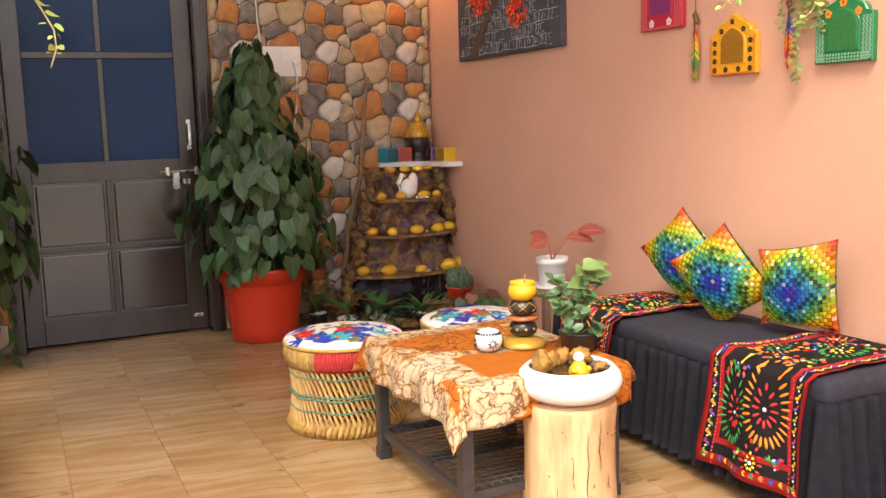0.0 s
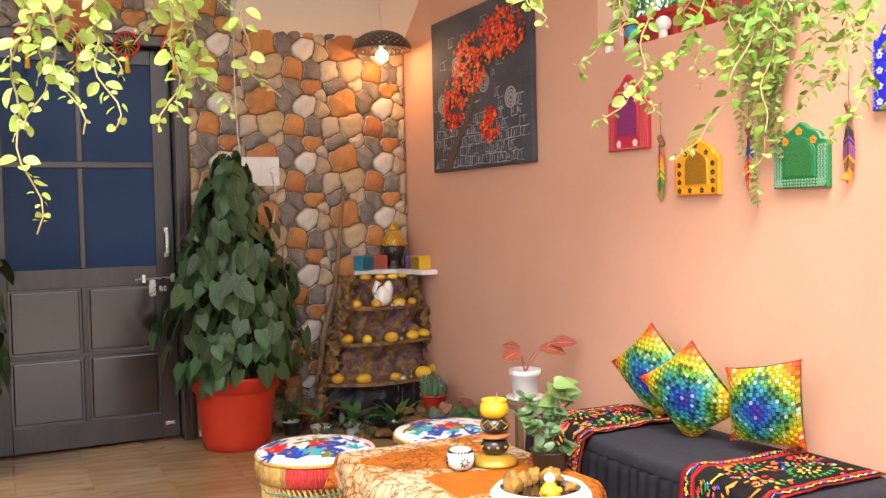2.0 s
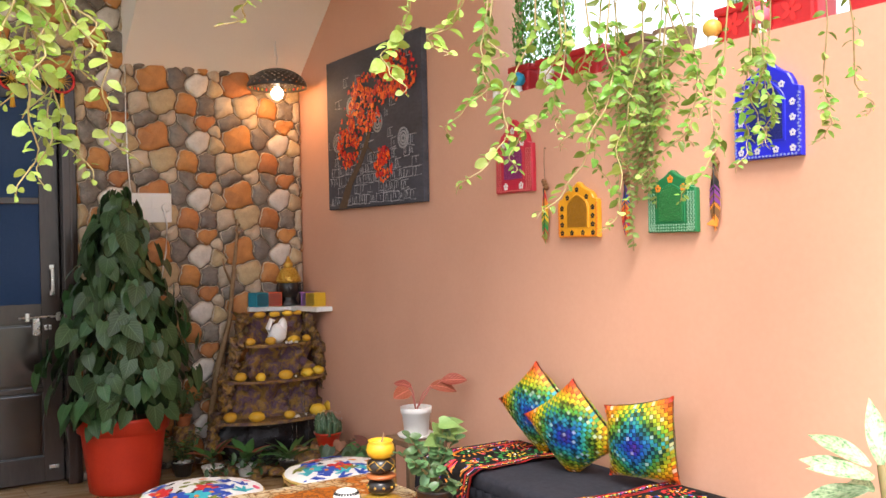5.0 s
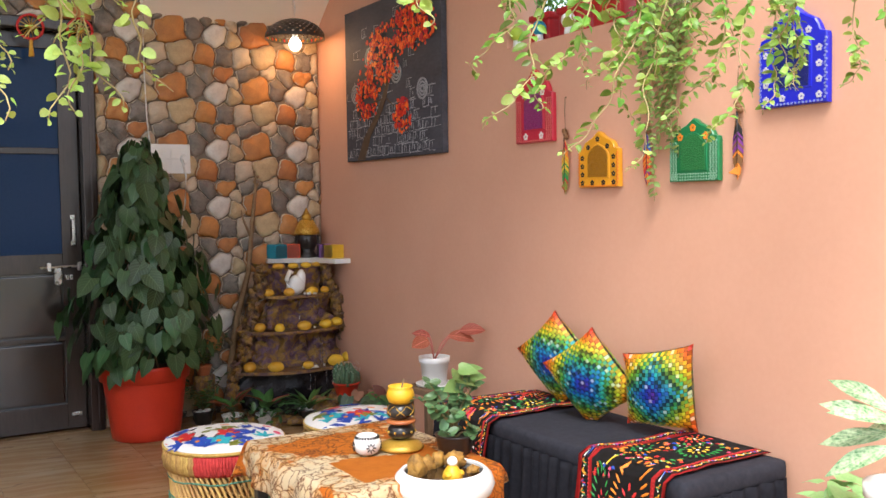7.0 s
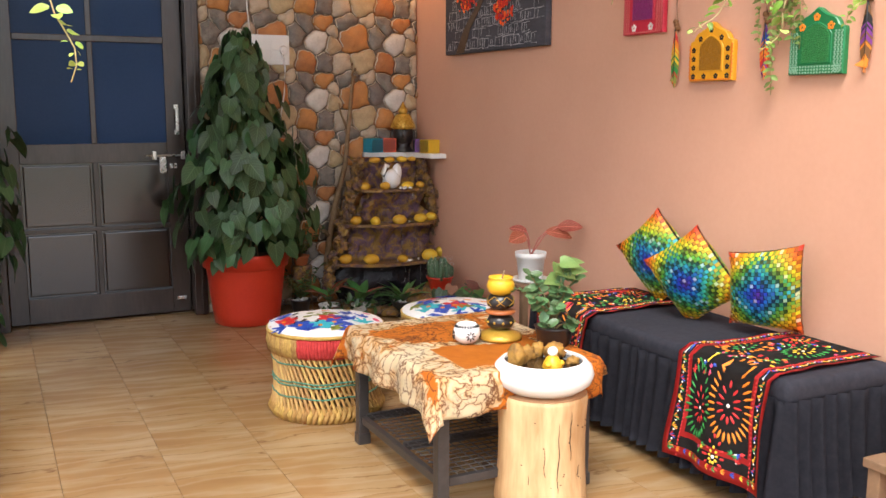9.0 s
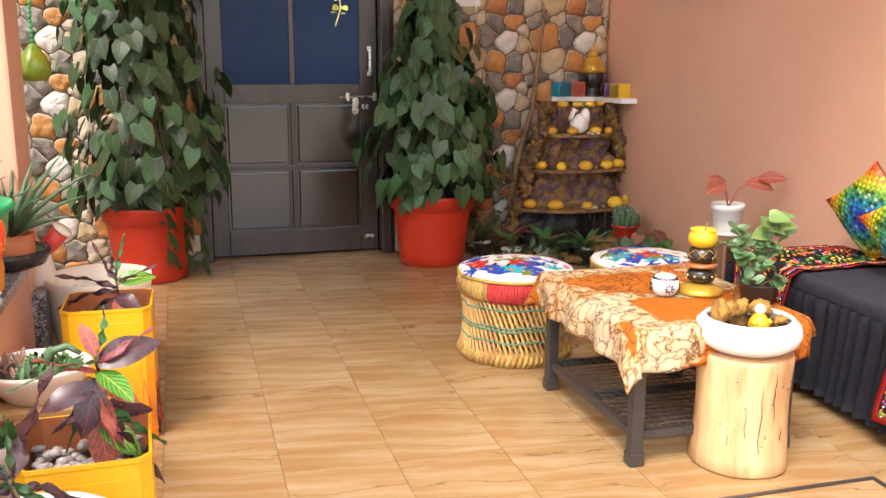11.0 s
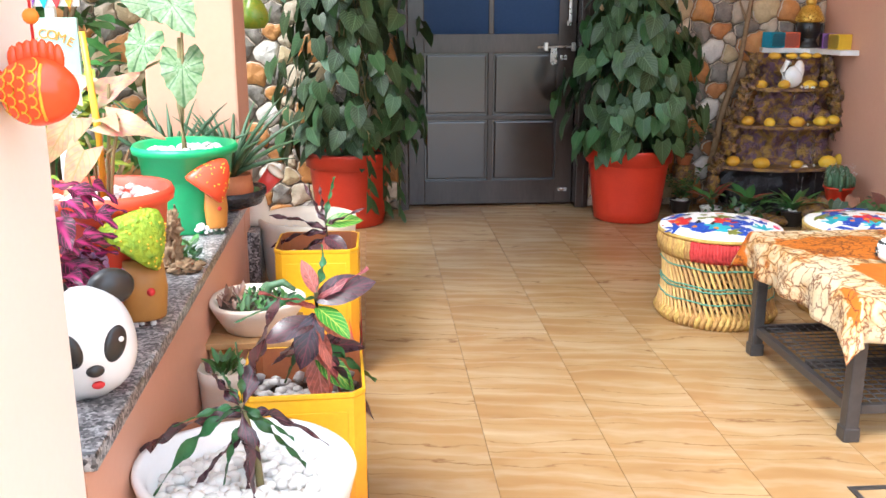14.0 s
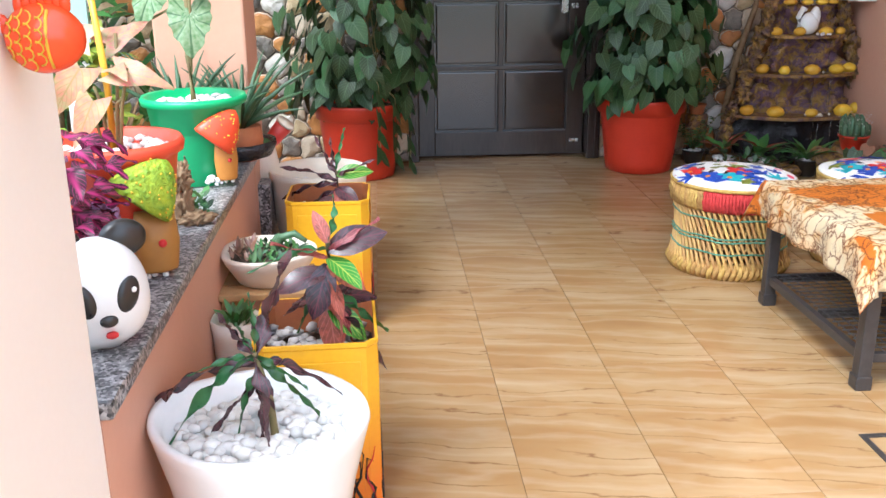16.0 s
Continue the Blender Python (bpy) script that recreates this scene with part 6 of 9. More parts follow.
GLIT = lambda n, c: surf(n, c, tuple(v * 0.45 for v in c), 0.35, 240, 0.8, 0.3, 400)
niche_frame(3.192, 1.408, 0.121, 0.293, 0.170, plain("crimson_lacquer", (0.58, 0.025, 0.055), 0.35), GLIT("purple_glitter", (0.36, 0.03, 0.24)), "few", DYES["white"], plain("dusty_rose_enamel", (0.62, 0.16, 0.14), 0.5), "crimson arched wall frame with a purple panel")
niche_frame(2.807, 1.222, 0.109, 0.203, 0.125, plain("yellow_lacquer", (0.80, 0.36, 0.015), 0.35), GLIT("amber_glitter", (0.50, 0.22, 0.01)), "round", DYES["black"], plain("orange_enamel", (0.74, 0.20, 0.015), 0.4), "yellow arched wall frame with an amber panel")
niche_frame(2.345, 1.230, 0.105, 0.203, 0.130, plain("green_lacquer", (0.012, 0.17, 0.055), 0.35), GLIT("green_glitter", (0.04, 0.26, 0.07)), "top", DYES["orange"], plain("pale_green_enamel", (0.22, 0.40, 0.27), 0.45), "green arched wall frame with a mosaic border")
niche_frame(1.967, 1.437, 0.116, 0.288, 0.180, plain("royal_blue_lacquer", (0.008, 0.012, 0.50), 0.35), GLIT("navy_glitter", (0.01, 0.02, 0.22)), "round", plain("silver_enamel", (0.55, 0.54, 0.58), 0.4), plain("silver_blue_enamel", (0.22, 0.26, 0.55), 0.4), "royal blue arched wall frame with white butterflies")


def feather(y, ztop, zbead, zbot, cols, label):
    root = thing("feather_hanging", label, "wall decoration", at(XR - 0.014, y, 0), "feather hangings")
    bm = bmesh.new()
    tube(bm, [(0, 0, ztop), (0.0, 0.003, (ztop + zbead) / 2), (0, 0, zbead)], 0.0016, 5)
    blob(bm, (0.004, 0, ztop), 0.004, 0, 1)
    part("string", bm, BARK, root)
    for k in range(3):
        bm = bmesh.new()
        blob(bm, (0, 0.006 * (k - 1) * (-1), zbead - 0.012 * k), 0.0105, 0.05, 2, k)
        part("bead", bm, DYES["brown"], root)
    z0 = zbead - 0.030
    L = z0 - zbot
    bm = bmesh.new()
    n = 26
    for side in (-1, 1):
        for k in range(n):
            s = k / (n - 1)
            w = 0.021 * math.sin(math.pi * min(1, s * 0.92 + 0.07)) ** 0.7
            za = z0 - L * s * 0.93
            mi = min(4, int(s * 5))
            vs = [(-0.004, side * 0.001, za), (-0.001, side * w, za - 0.020), (-0.001, side * w * 0.96, za - 0.020 - L / n * 1.1), (-0.004, side * 0.001, za - L / n * 1.1)]
            f = bm.faces.new([bm.verts.new(v) for v in (vs if side < 0 else vs[::-1])])
            f.material_index = mi if k % 4 else (mi + 1) % 5
    bmesh.ops.remove_doubles(bm, verts=bm.verts, dist=0.0025)
    bmesh.ops.solidify(bm, geom=bm.faces[:], thickness=0.002)
    part("feather", bm, [DYES[c] for c in cols], root, "painted feather", False)
    bm = bmesh.new()
    tube(bm, [(-0.006, 0, z0 + 0.004), (-0.006, 0, z0 - L * 0.95)], [0.003, 0.001], 5)
    part("quill", bm, DYES["black"], root)


feather(3.003, 1.568, 1.440, 1.214, ("red", "orange", "yellow", "green", "olive"), "painted red and green wooden feather on a string")
feather(2.560, 1.55, 1.43, 1.235, ("purple", "blue", "orange", "red", "orange"), "painted purple and orange wooden feather on a string")
feather(2.168, 1.575, 1.465, 1.245, ("brown", "black", "purple", "brown", "orange"), "painted dark and red wooden feather on a string")


# ---- plants round the fountain and on the ledge ----
LANCE = [leaf_mesh("lance_leaf", MID_LEAF, 0.10, 0.022, "lance", 0.3, d) for d in (0.2, 0.45)]
SPEAR = [leaf_mesh("spear_leaf", m, 0.115, 0.048, "lance", 0.25, 0.3, 0.03) for m in (MID_LEAF, RED_CALADIUM)]
SMALLS = [leaf_mesh("small_leaf", MID_LEAF, 0.030, 0.016, "oval", 0.2, 0.2), leaf_mesh("small_leaf", GREEN_LEAF, 0.034, 0.018, "oval", 0.2, 0.2)]


def small_pot_plant(m, kind, potmat, label, seed, r=0.052, h=0.075, pebs=True):
    rng = random.Random(seed)
    root = thing("potted_plant", label, "potted plant", m, "small plants by the fountain")
    big = 1.5
    bm = bmesh.new()
    lathe(bm, [(r * 0.72, 0), (r * 0.76, 0.004), (r * 0.98, h * 0.85), (r * 1.06, h * 0.88), (r * 1.08, h), (r * 0.98, h), (r * 0.92, h * 0.86), (r * 0.2, h * 0.85)], 28)
    part("pot", bm, potmat, root)
    if pebs:
        pebbles(root, r * 0.82, h * 0.90, 26, 0.009, PEBBLE, seed)
    z = h * 0.95
    if kind == "spiky":
        for k in range(18):
            a = k * 2.4
            leaf(root, rng.choice(LANCE), (0.008 * math.cos(a), 0.008 * math.sin(a), z), (math.cos(a), math.sin(a), rng.uniform(0.5, 2.2)), (-math.cos(a), -math.sin(a), 1), rng.uniform(0.8, 1.3) * big)
    elif kind == "broad":
        for k in range(9):
            a = k * 2.4
            hgt = rng.uniform(0.02, 0.07)
            bm = bmesh.new()
            tube(bm, [(0, 0, z), (0.012 * math.cos(a), 0.012 * math.sin(a), z + hgt)], 0.003, 5)
            part("stalk", bm, STEM, root)
            leaf(root, SPEAR[0 if k % 4 else 1], (0.012 * math.cos(a), 0.012 * math.sin(a), z + hgt), (math.cos(a), math.sin(a), rng.uniform(0.3, 1.3)), (-math.cos(a), -math.sin(a), 1.2), rng.uniform(0.8, 1.2) * 1.2)
    elif kind == "feathery":
        for k in range(12):
            a, t = k * 2.4, rng.uniform(0.2, 0.7)
            L = rng.uniform(0.14, 0.27)
            bm = bmesh.new()
            pts = [Vector((0, 0, z)) + Vector((math.cos(a) * t * s, math.sin(a) * t * s, s - 0.3 * s * s)) * L for s in (0, 0.35, 0.7, 1)]
            tube(bm, pts, 0.002, 4)
            part("stalk", bm, STEM, root)
            for j in range(14):
                s = 0.15 + 0.85 * j / 13
                p = pts[0].lerp(pts[3], s)
                leaf(root, SMALLS[j % 2], p, (rng.uniform(-1, 1), rng.uniform(-1, 1), 0.3), (0, -0.3, 1), rng.uniform(0.7, 1.1))
    elif kind == "cactus":
        bm = bmesh.new()
        for k in range(30):
            a, q = k * 2.4, r * 0.95 * math.sqrt((k + 0.5) / 30)
            hh = rng.uniform(0.05, 0.09)
            lathe(bm, [(0.010, z - 0.01), (0.012, z + hh * 0.5), (0.010, z + hh * 0.85), (0.006, z + hh), (0.001, z + hh + 0.003)], 10, Matrix.Translation((q * math.cos(a), q * math.sin(a), 0)))
        part("cactus_stem", bm, ALOE, root, "cluster of green cactus stems")
        bm = bmesh.new()
        for k in range(260):
            a, q, zz = rng.uniform(0, 6.28), r * rng.uniform(0.4, 1.15), z + rng.uniform(0.0, 0.10)
            blob(bm, (q * math.cos(a), q * math.sin(a), zz), 0.0016, 0, 1)
        part("spine_tuft", bm, PEBBLE, root, "white spine tufts")["kind"] = "stuff"
    return root


GLAZED = BLACK_GLOSS
small_pot_plant(at(1.455, 5.13, 0.0), "feathery", GLAZED, "feathery green plant in a black pot with white pebbles", 1, 0.055, 0.075)
small_pot_plant(at(1.575, 5.00, 0.0), "broad", WHITE_PLASTIC, "broad-leaved plant in a white pot with pebbles", 2, 0.055, 0.06)
small_pot_plant(at(1.735, 4.93, 0.0), "broad", WHITE_PLASTIC, "red-tipped leafy plant in a white pot with pebbles", 3, 0.052, 0.06)
small_pot_plant(at(1.930, 4.80, 0.0), "spiky", GLAZED, "spiky green plant in a black pot with white pebbles", 4, 0.060, 0.085)
small_pot_plant(at(2.105, 4.70, 0.150, 0, 1.12), "cactus", RED_PLASTIC, "green cactus cluster in a red pot", 5, 0.062, 0.065, False)
small_pot_plant(at(1.49, 5.22, 0.25, 0, 0.9), "feathery", TERRACOTTA, "ferny plant in a small terracotta pot", 6, 0.05, 0.06, False)
bm = bmesh.new()
for k in range(22):
    r_ = random.Random(k)
    blob(bm, (2.10 + r_.uniform(-0.13, 0.13), 4.72 + r_.uniform(-0.12, 0.12), r_.uniform(0.0, 0.13)), (0.06, 0.055, 0.045), 0.5, 2, k * 1.3)
ob = link("rock_pile", bm, GOLD_ROCK, True)
tagged(ob, "pile of dark gold-flecked rocks beside the fountain", "rocks", kind="stuff")
bm = bmesh.new()
for x, y, rz in ((1.49, 5.22, 0.25),):
    lathe(bm, [(0.06, 0.0), (0.065, 0.01), (0.055, 0.12), (0.06, 0.24), (0.055, 0.25)], 16, Matrix.Translation((x, y, 0)), 0.1)
ob = link("rock_plinth", bm, GOLD_ROCK, True)
tagged(ob, "rough rock plinth under a small pot", "plinth")

ground_leaf = [leaf_mesh("creeping_leaf", m, 0.085, 0.07, "heart", 0.15, 0.25, 0, 7, None, 0, 0.12) for m in (MID_LEAF, GREEN_LEAF, leafy("bronze_pink_leaf", (0.34, 0.14, 0.10), (0.22, 0.12, 0.08), 0.45, 0.2, 0.25))]
creep = thing("creeping_plant", "creeping plant with green and bronze heart leaves", "plant", at(2.12, 4.45, 0.0))
rng = random.Random(41)
bm = bmesh.new()
for k in range(26):
    a = rng.uniform(0, 6.28)
    x, y, z = 0.20 * math.cos(a) * rng.uniform(0.2, 1) * 0.7, 0.22 * math.sin(a) * rng.uniform(0.2, 1), rng.uniform(0.05, 0.22)
    tube(bm, [(0, 0, 0), (x * 0.5, y * 0.5, z * 0.8), (x, y, z)], 0.0025, 5)
    d = Vector((rng.uniform(-1, 0.4), rng.uniform(-1, 0.2), rng.uniform(-0.7, 0.3)))
    leaf(creep, ground_leaf[2 if k % 4 == 0 else k % 2], (x, y, z), d, (-0.3, -0.7, 0.8), rng.uniform(0.7, 1.35))
part("stalk", bm, STEM, creep)
mat_plants = thing("ground_fern", "low ferny growth on the rocks round the fountain", "plant", at(1.80, 4.86, 0.0))
for k in range(120):
    x, y = rng.uniform(-0.30, 0.30), rng.uniform(-0.06, 0.12)
    leaf(mat_plants, SMALLS[k % 2], (x, y, rng.uniform(0.02, 0.10)), (rng.uniform(-1, 1), rng.uniform(-1, 0.2), rng.uniform(0, 1)), (0, -0.4, 1), rng.uniform(0.9, 1.7))

# red aglaonema in a white pot, on a small stand beside the bench
stand = thing("plant_stand", "small dark wooden plant stand behind the bench", "stand", at(2.02, 3.63, 0))
bm = bmesh.new()
box(bm, -0.10, 0.10, -0.10, 0.10, 0.36, 0.385, 0.004)
part("stand_top", bm, OLD_WOOD, stand, "", False)
for x in (-0.08, 0.08):
    for y in (-0.08, 0.08):
        bm = bmesh.new()
        box(bm, x - 0.014, x + 0.014, y - 0.014, y + 0.014, 0, 0.36, 0.003)
        part("leg", bm, OLD_WOOD, stand, "", False)
agla = thing("aglaonema", "red-leaved plant in a white plastic pot with saucer", "potted plant", at(2.02, 3.63, 0.385, 0, 0.74))
bm = bmesh.new()
lathe(bm, [(0.085, 0.0), (0.105, 0.004), (0.112, 0.018), (0.105, 0.018), (0.09, 0.008), (0.02, 0.007)], 36)
part("saucer", bm, WHITE_PLASTIC, agla)
bm = bmesh.new()
lathe(bm, [(0.066, 0.009), (0.069, 0.012), (0.082, 0.135), (0.089, 0.137), (0.092, 0.172), (0.086, 0.172), (0.080, 0.150), (0.02, 0.148)], 40)
part("pot", bm, WHITE_PLASTIC, agla)
pebbles(agla, 0.072, 0.153, 30, 0.008, PEBBLE, 6)
AG = [leaf_mesh("aglaonema_leaf", RED_CALADIUM, 0.115, 0.072, "oval", 0.22, d, 0.02) for d in (0.15, 0.4)]
for k, (x, y, z, dx, dy, dz) in enumerate(((-0.04, -0.02, 0.245, -1, -0.5, -0.10), (0.05, -0.03, 0.255, 0.7, -0.7, 0.05), (0.09, -0.05, 0.275, 0.95, -0.7, 0.12), (-0.02, 0.0, 0.255, -0.7, 0.2, 0.35))):
    x, y, z = x * 1.5, y * 1.5, 0.15 + (z - 0.15) * 1.35
    bm = bmesh.new()
    tube(bm, [(0, 0, 0.15), (x * 0.5, y * 0.5, 0.15 + (z - 0.15) * 0.7), (x, y, z)], 0.004, 6)
    part("stalk", bm, CROTON_PINK, agla)
    leaf(agla, AG[k % 2], (x, y, z), (dx, dy, dz), (0.0, -0.75, 0.7), 1.25 if k < 3 else 0.85)

# ---- plants by the near end of the bench ----
pstand = thing("wooden_stool", "low weathered wooden stool holding a potted plant", "stool", at(2.06, 1.66, 0))
bm = bmesh.new()
for k in range(4):
    box(bm, -0.165 + 0.083 * k, -0.086 + 0.083 * k, -0.14, 0.14, 0.225, 0.25, 0.004)
part("stool_top", bm, OLD_WOOD, pstand, "", False)
for x in (-0.14, 0.14):
    for y in (-0.11, 0.11):
        bm = bmesh.new()
        box(bm, x - 0.018, x + 0.018, y - 0.018, y + 0.018, 0, 0.225, 0.003)
        part("leg", bm, OLD_WOOD, pstand, "", False)
tp = thing("potted_plant", "pale green leafy plant in a terracotta pot with white rope", "potted plant", at(2.085, 1.68, 0.25))
bm = bmesh.new()
lathe(bm, [(0.055, 0), (0.058, 0.004), (0.076, 0.085), (0.084, 0.088), (0.086, 0.108), (0.078, 0.108), (0.07, 0.095), (0.02, 0.094)], 36)
part("pot", bm, TERRACOTTA, tp)
bm = bmesh.new()
tube(bm, [(0.0775 * math.cos(a * 0.2618), 0.0775 * math.sin(a * 0.2618), 0.070 + 0.002 * math.sin(a * 2)) for a in range(25)], 0.0055, 6)
tube(bm, [(-0.068, -0.045, 0.072), (-0.078, -0.055, 0.04), (-0.072, -0.050, 0.012)], 0.006, 6)
tube(bm, [(-0.06, -0.055, 0.075), (-0.07, -0.066, 0.055), (-0.068, -0.06, 0.02)], 0.005, 6)
part("rope_tie", bm, ROPE_WHITE, tp, "knotted white rope")
PALE = [leaf_mesh("pale_leaf", leafy("pale_syngonium_leaf", (0.26, 0.50, 0.16), (0.40, 0.60, 0.26), 0.45, 0.3, 0.15), 0.07, 0.058, "heart", 0.15, 0.35, 0, 7, None, 0, 0.12)]
rng = random.Random(77)
for k in range(26):
    a = k * 2.4
    q = rng.uniform(0.01, 0.08)
    leaf(tp, PALE[0], (q * math.cos(a), q * math.sin(a), rng.uniform(0.11, 0.19)), (math.cos(a), math.sin(a), rng.uniform(-0.5, 0.5)), (0.4 * math.cos(a), 0.4 * math.sin(a) - 0.2, 1), rng.uniform(0.75, 1.15))
vp = thing("variegated_plant", "large white-splashed leaves in a white floor pot", "potted plant", at(1.905, 1.395, 0))
bm = bmesh.new()
lathe(bm, [(0.070, 0), (0.074, 0.005), (0.088, 0.50), (0.094, 0.505), (0.096, 0.535), (0.088, 0.535), (0.082, 0.51), (0.02, 0.508)], 40)
part("pot", bm, WHITE_PLASTIC, vp)
VA = [leaf_mesh("variegated_leaf", VARIEGATED, 0.150, 0.050, "lance", 0.2, d, 0.05, 11) for d in (0.15, 0.35, 0.5)]
bm = bmesh.new()
tube(bm, [(0, 0, 0.50), (0.01, 0.01, 0.60), (0.0, 0.02, 0.70)], [0.014, 0.012, 0.009], 8)
part("stem", bm, STEM, vp)
for k, (dx, dy, dz, z, n) in enumerate(((-0.5, 0.9, 0.25, 0.60, 0.3), (-0.3, 0.8, 0.55, 0.62, 0.3), (0.05, 0.15, 1.0, 0.62, 0.2), (-0.6, 0.75, -0.15, 0.57, 0.3), (-0.8, 0.2, 0.35, 0.60, 0.4), (0.4, -0.6, 0.5, 0.60, 0.3), (-0.4, -0.8, 0.3, 0.57, 0.3), (-0.7, 0.45, -0.2, 0.54, 0.5), (0.3, 0.9, 0.2, 0.56, 0.3))):
    leaf(vp, VA[k % 3], (0.03 * dx, 0.03 * dy + 0.015, z + 0.075), (dx, dy, dz), (-0.7, -0.5, 0.9), 1.0)

# ---- the ledge in the high opening ----
def ledge_pot(y, x, w, mat, label, seed, plant):
    root = thing("ledge_planter", label, "planter", at(x, y, NZ0), "planters on the ledge")
    bm = bmesh.new()
    box(bm, -0.055, 0.055, -w * 0.86, w * 0.86, 0, 0.10, 0.014)
    box(bm, -0.060, 0.060, -w * 0.94, w * 0.94, 0.094, 0.122, 0.008)
    part("pot", bm, mat, root, "", False)
    bm = bmesh.new()
    for k in range(5):
        slab(bm, disc(0.018, 7, 0.02 * math.cos(k * 1.256), 0.02 * math.sin(k * 1.256), 0.010, k * 1.256), 0.002, Matrix(((0, 0, -1, -0.0555), (-1, 0, 0, 0), (0, 1, 0, 0.06), (0, 0, 0, 1))))
    part("relief_flower", bm, DYES["red"], root, "", False)
    rng = random.Random(seed)
    if plant:
        bm = bmesh.new()
        for k in range(1100):
            a, q, z = rng.uniform(0, 6.28), 0.070 * math.sqrt(rng.random()), 0.11 + rng.random() * 0.34
            q *= 1.0 - 0.4 * abs((z - 0.25) / 0.34)
            leaf_geometry(bm, 0.030, 0.010, "oval", 0.1, 0.1, 0, 2, aim((q * math.cos(a), q * math.sin(a), z), (rng.uniform(-1, 1), rng.uniform(-1, 1), rng.uniform(0.2, 1.4)), (0, -0.3, 1)))
        part("foliage", bm, leafy("feathery_leaf", (0.13, 0.34, 0.05), (0.22, 0.44, 0.10), 0.5, 0.35, 0.4, rand="island"), root, "upright feathery foliage")["kind"] = "stuff"


PINKRED = plain("glossy_red_planter", (0.44, 0.016, 0.020), 0.35)
for k, (y, w, pl) in enumerate(((3.24, 0.075, True), (3.05, 0.085, True), (2.84, 0.095, False), (2.62, 0.075, False), (2.14, 0.080, True), (1.93, 0.09, False), (1.68, 0.08, True))):
    ledge_pot(y, XR + 0.105, w, PINKRED if k != 3 else OLD_WOOD, "glossy red ledge planter with feathery green foliage" if pl else "glossy red planter standing on the ledge", k, pl)


def globe(y, mat, label):
    root = thing("globe_lamp", label, "lamp", at(XR + 0.028, y, NZ0), "small globe lamps")
    bm = bmesh.new()
    lathe(bm, [(0.016, 0), (0.018, 0.004), (0.016, 0.030), (0.012, 0.032)], 16)
    part("base", bm, WHITE_PLASTIC, root)
    bm = bmesh.new()
    blob(bm, (0, 0, 0.058), 0.030, 0, 3)
    part("globe", bm, mat, root)


globe(3.365, plain("lime_globe", (0.42, 0.60, 0.06), 0.3), "unlit lime green globe on a white base")
globe(3.215, plain("blue_globe", (0.02, 0.30, 0.50), 0.3), "unlit blue globe on a white base")
globe(3.030, WHITE_GLAZE, "unlit white globe on a white base")
globe(2.42, WHITE_GLAZE, "unlit white globe on a white base")
globe(2.205, plain("amber_globe", (0.65, 0.42, 0.08), 0.3), "unlit amber globe on a white base")
globe(2.02, plain("pink_globe", (0.65, 0.16, 0.22), 0.3), "unlit pink globe on a white base")

# ---- trailing plants ----
VLEAF = [leaf_mesh("trailing_leaf", VINE_LEAF, 0.030, 0.025, "round", f, d) for f, d in ((0.25, 0.2), (0.1, 0.4))] + [leaf_mesh("trailing_leaf", VINE_LEAF, 0.031, 0.020, "oval", 0.3, d) for d in (0.15, 0.35)]
POINTED = leafy("green_trailing_leaf", (0.13, 0.27, 0.028), (0.31, 0.44, 0.085), 0.42, 0.38, 0.5)
VPOINT = [leaf_mesh("trailing_leaf", POINTED, 0.034, 0.019, "oval", 0.3, d) for d in (0.1, 0.3, 0.5)] + [VLEAF[0]]
LEFT_STRANDS = [(0.053, 1.259, 0.054), (0.063, 1.328, 0.06), (0.084, 1.265, 0.109), (0.136, 1.361, 0.127), (0.156, 1.269, 0.138), (0.194, 1.282, 0.177), (0.226, 1.295, 0.192), (0.281, 1.313, 0.183), (0.125, 1.404, 0.104), (0.172, 1.376, 0.15), (0.633, 1.418, 0.663), (0.364, 1.469, 0.408), (0.67, 1.466, 0.718)]
RIGHT_STRANDS = [(0.809, 1.288, 0.982), (0.833, 1.384, 0.912), (0.909, 1.49, 0.923), (1.043, 1.368, 1.146), (1.096, 1.222, 1.214), (1.267, 1.303, 1.433), (1.338, 1.5, 1.342), (1.185, 1.338, 1.146), (1.128, 1.446, 1.094), (1.278, 1.423, 1.328), (1.441, 1.398, 1.449), (1.569, 1.386, 1.545), (1.701, 1.442, 1.718), (1.509, 1.545, 1.529), (1.606, 1.484, 1.664), (1.819, 1.412, 1.867), (1.958, 1.479, 1.946)]


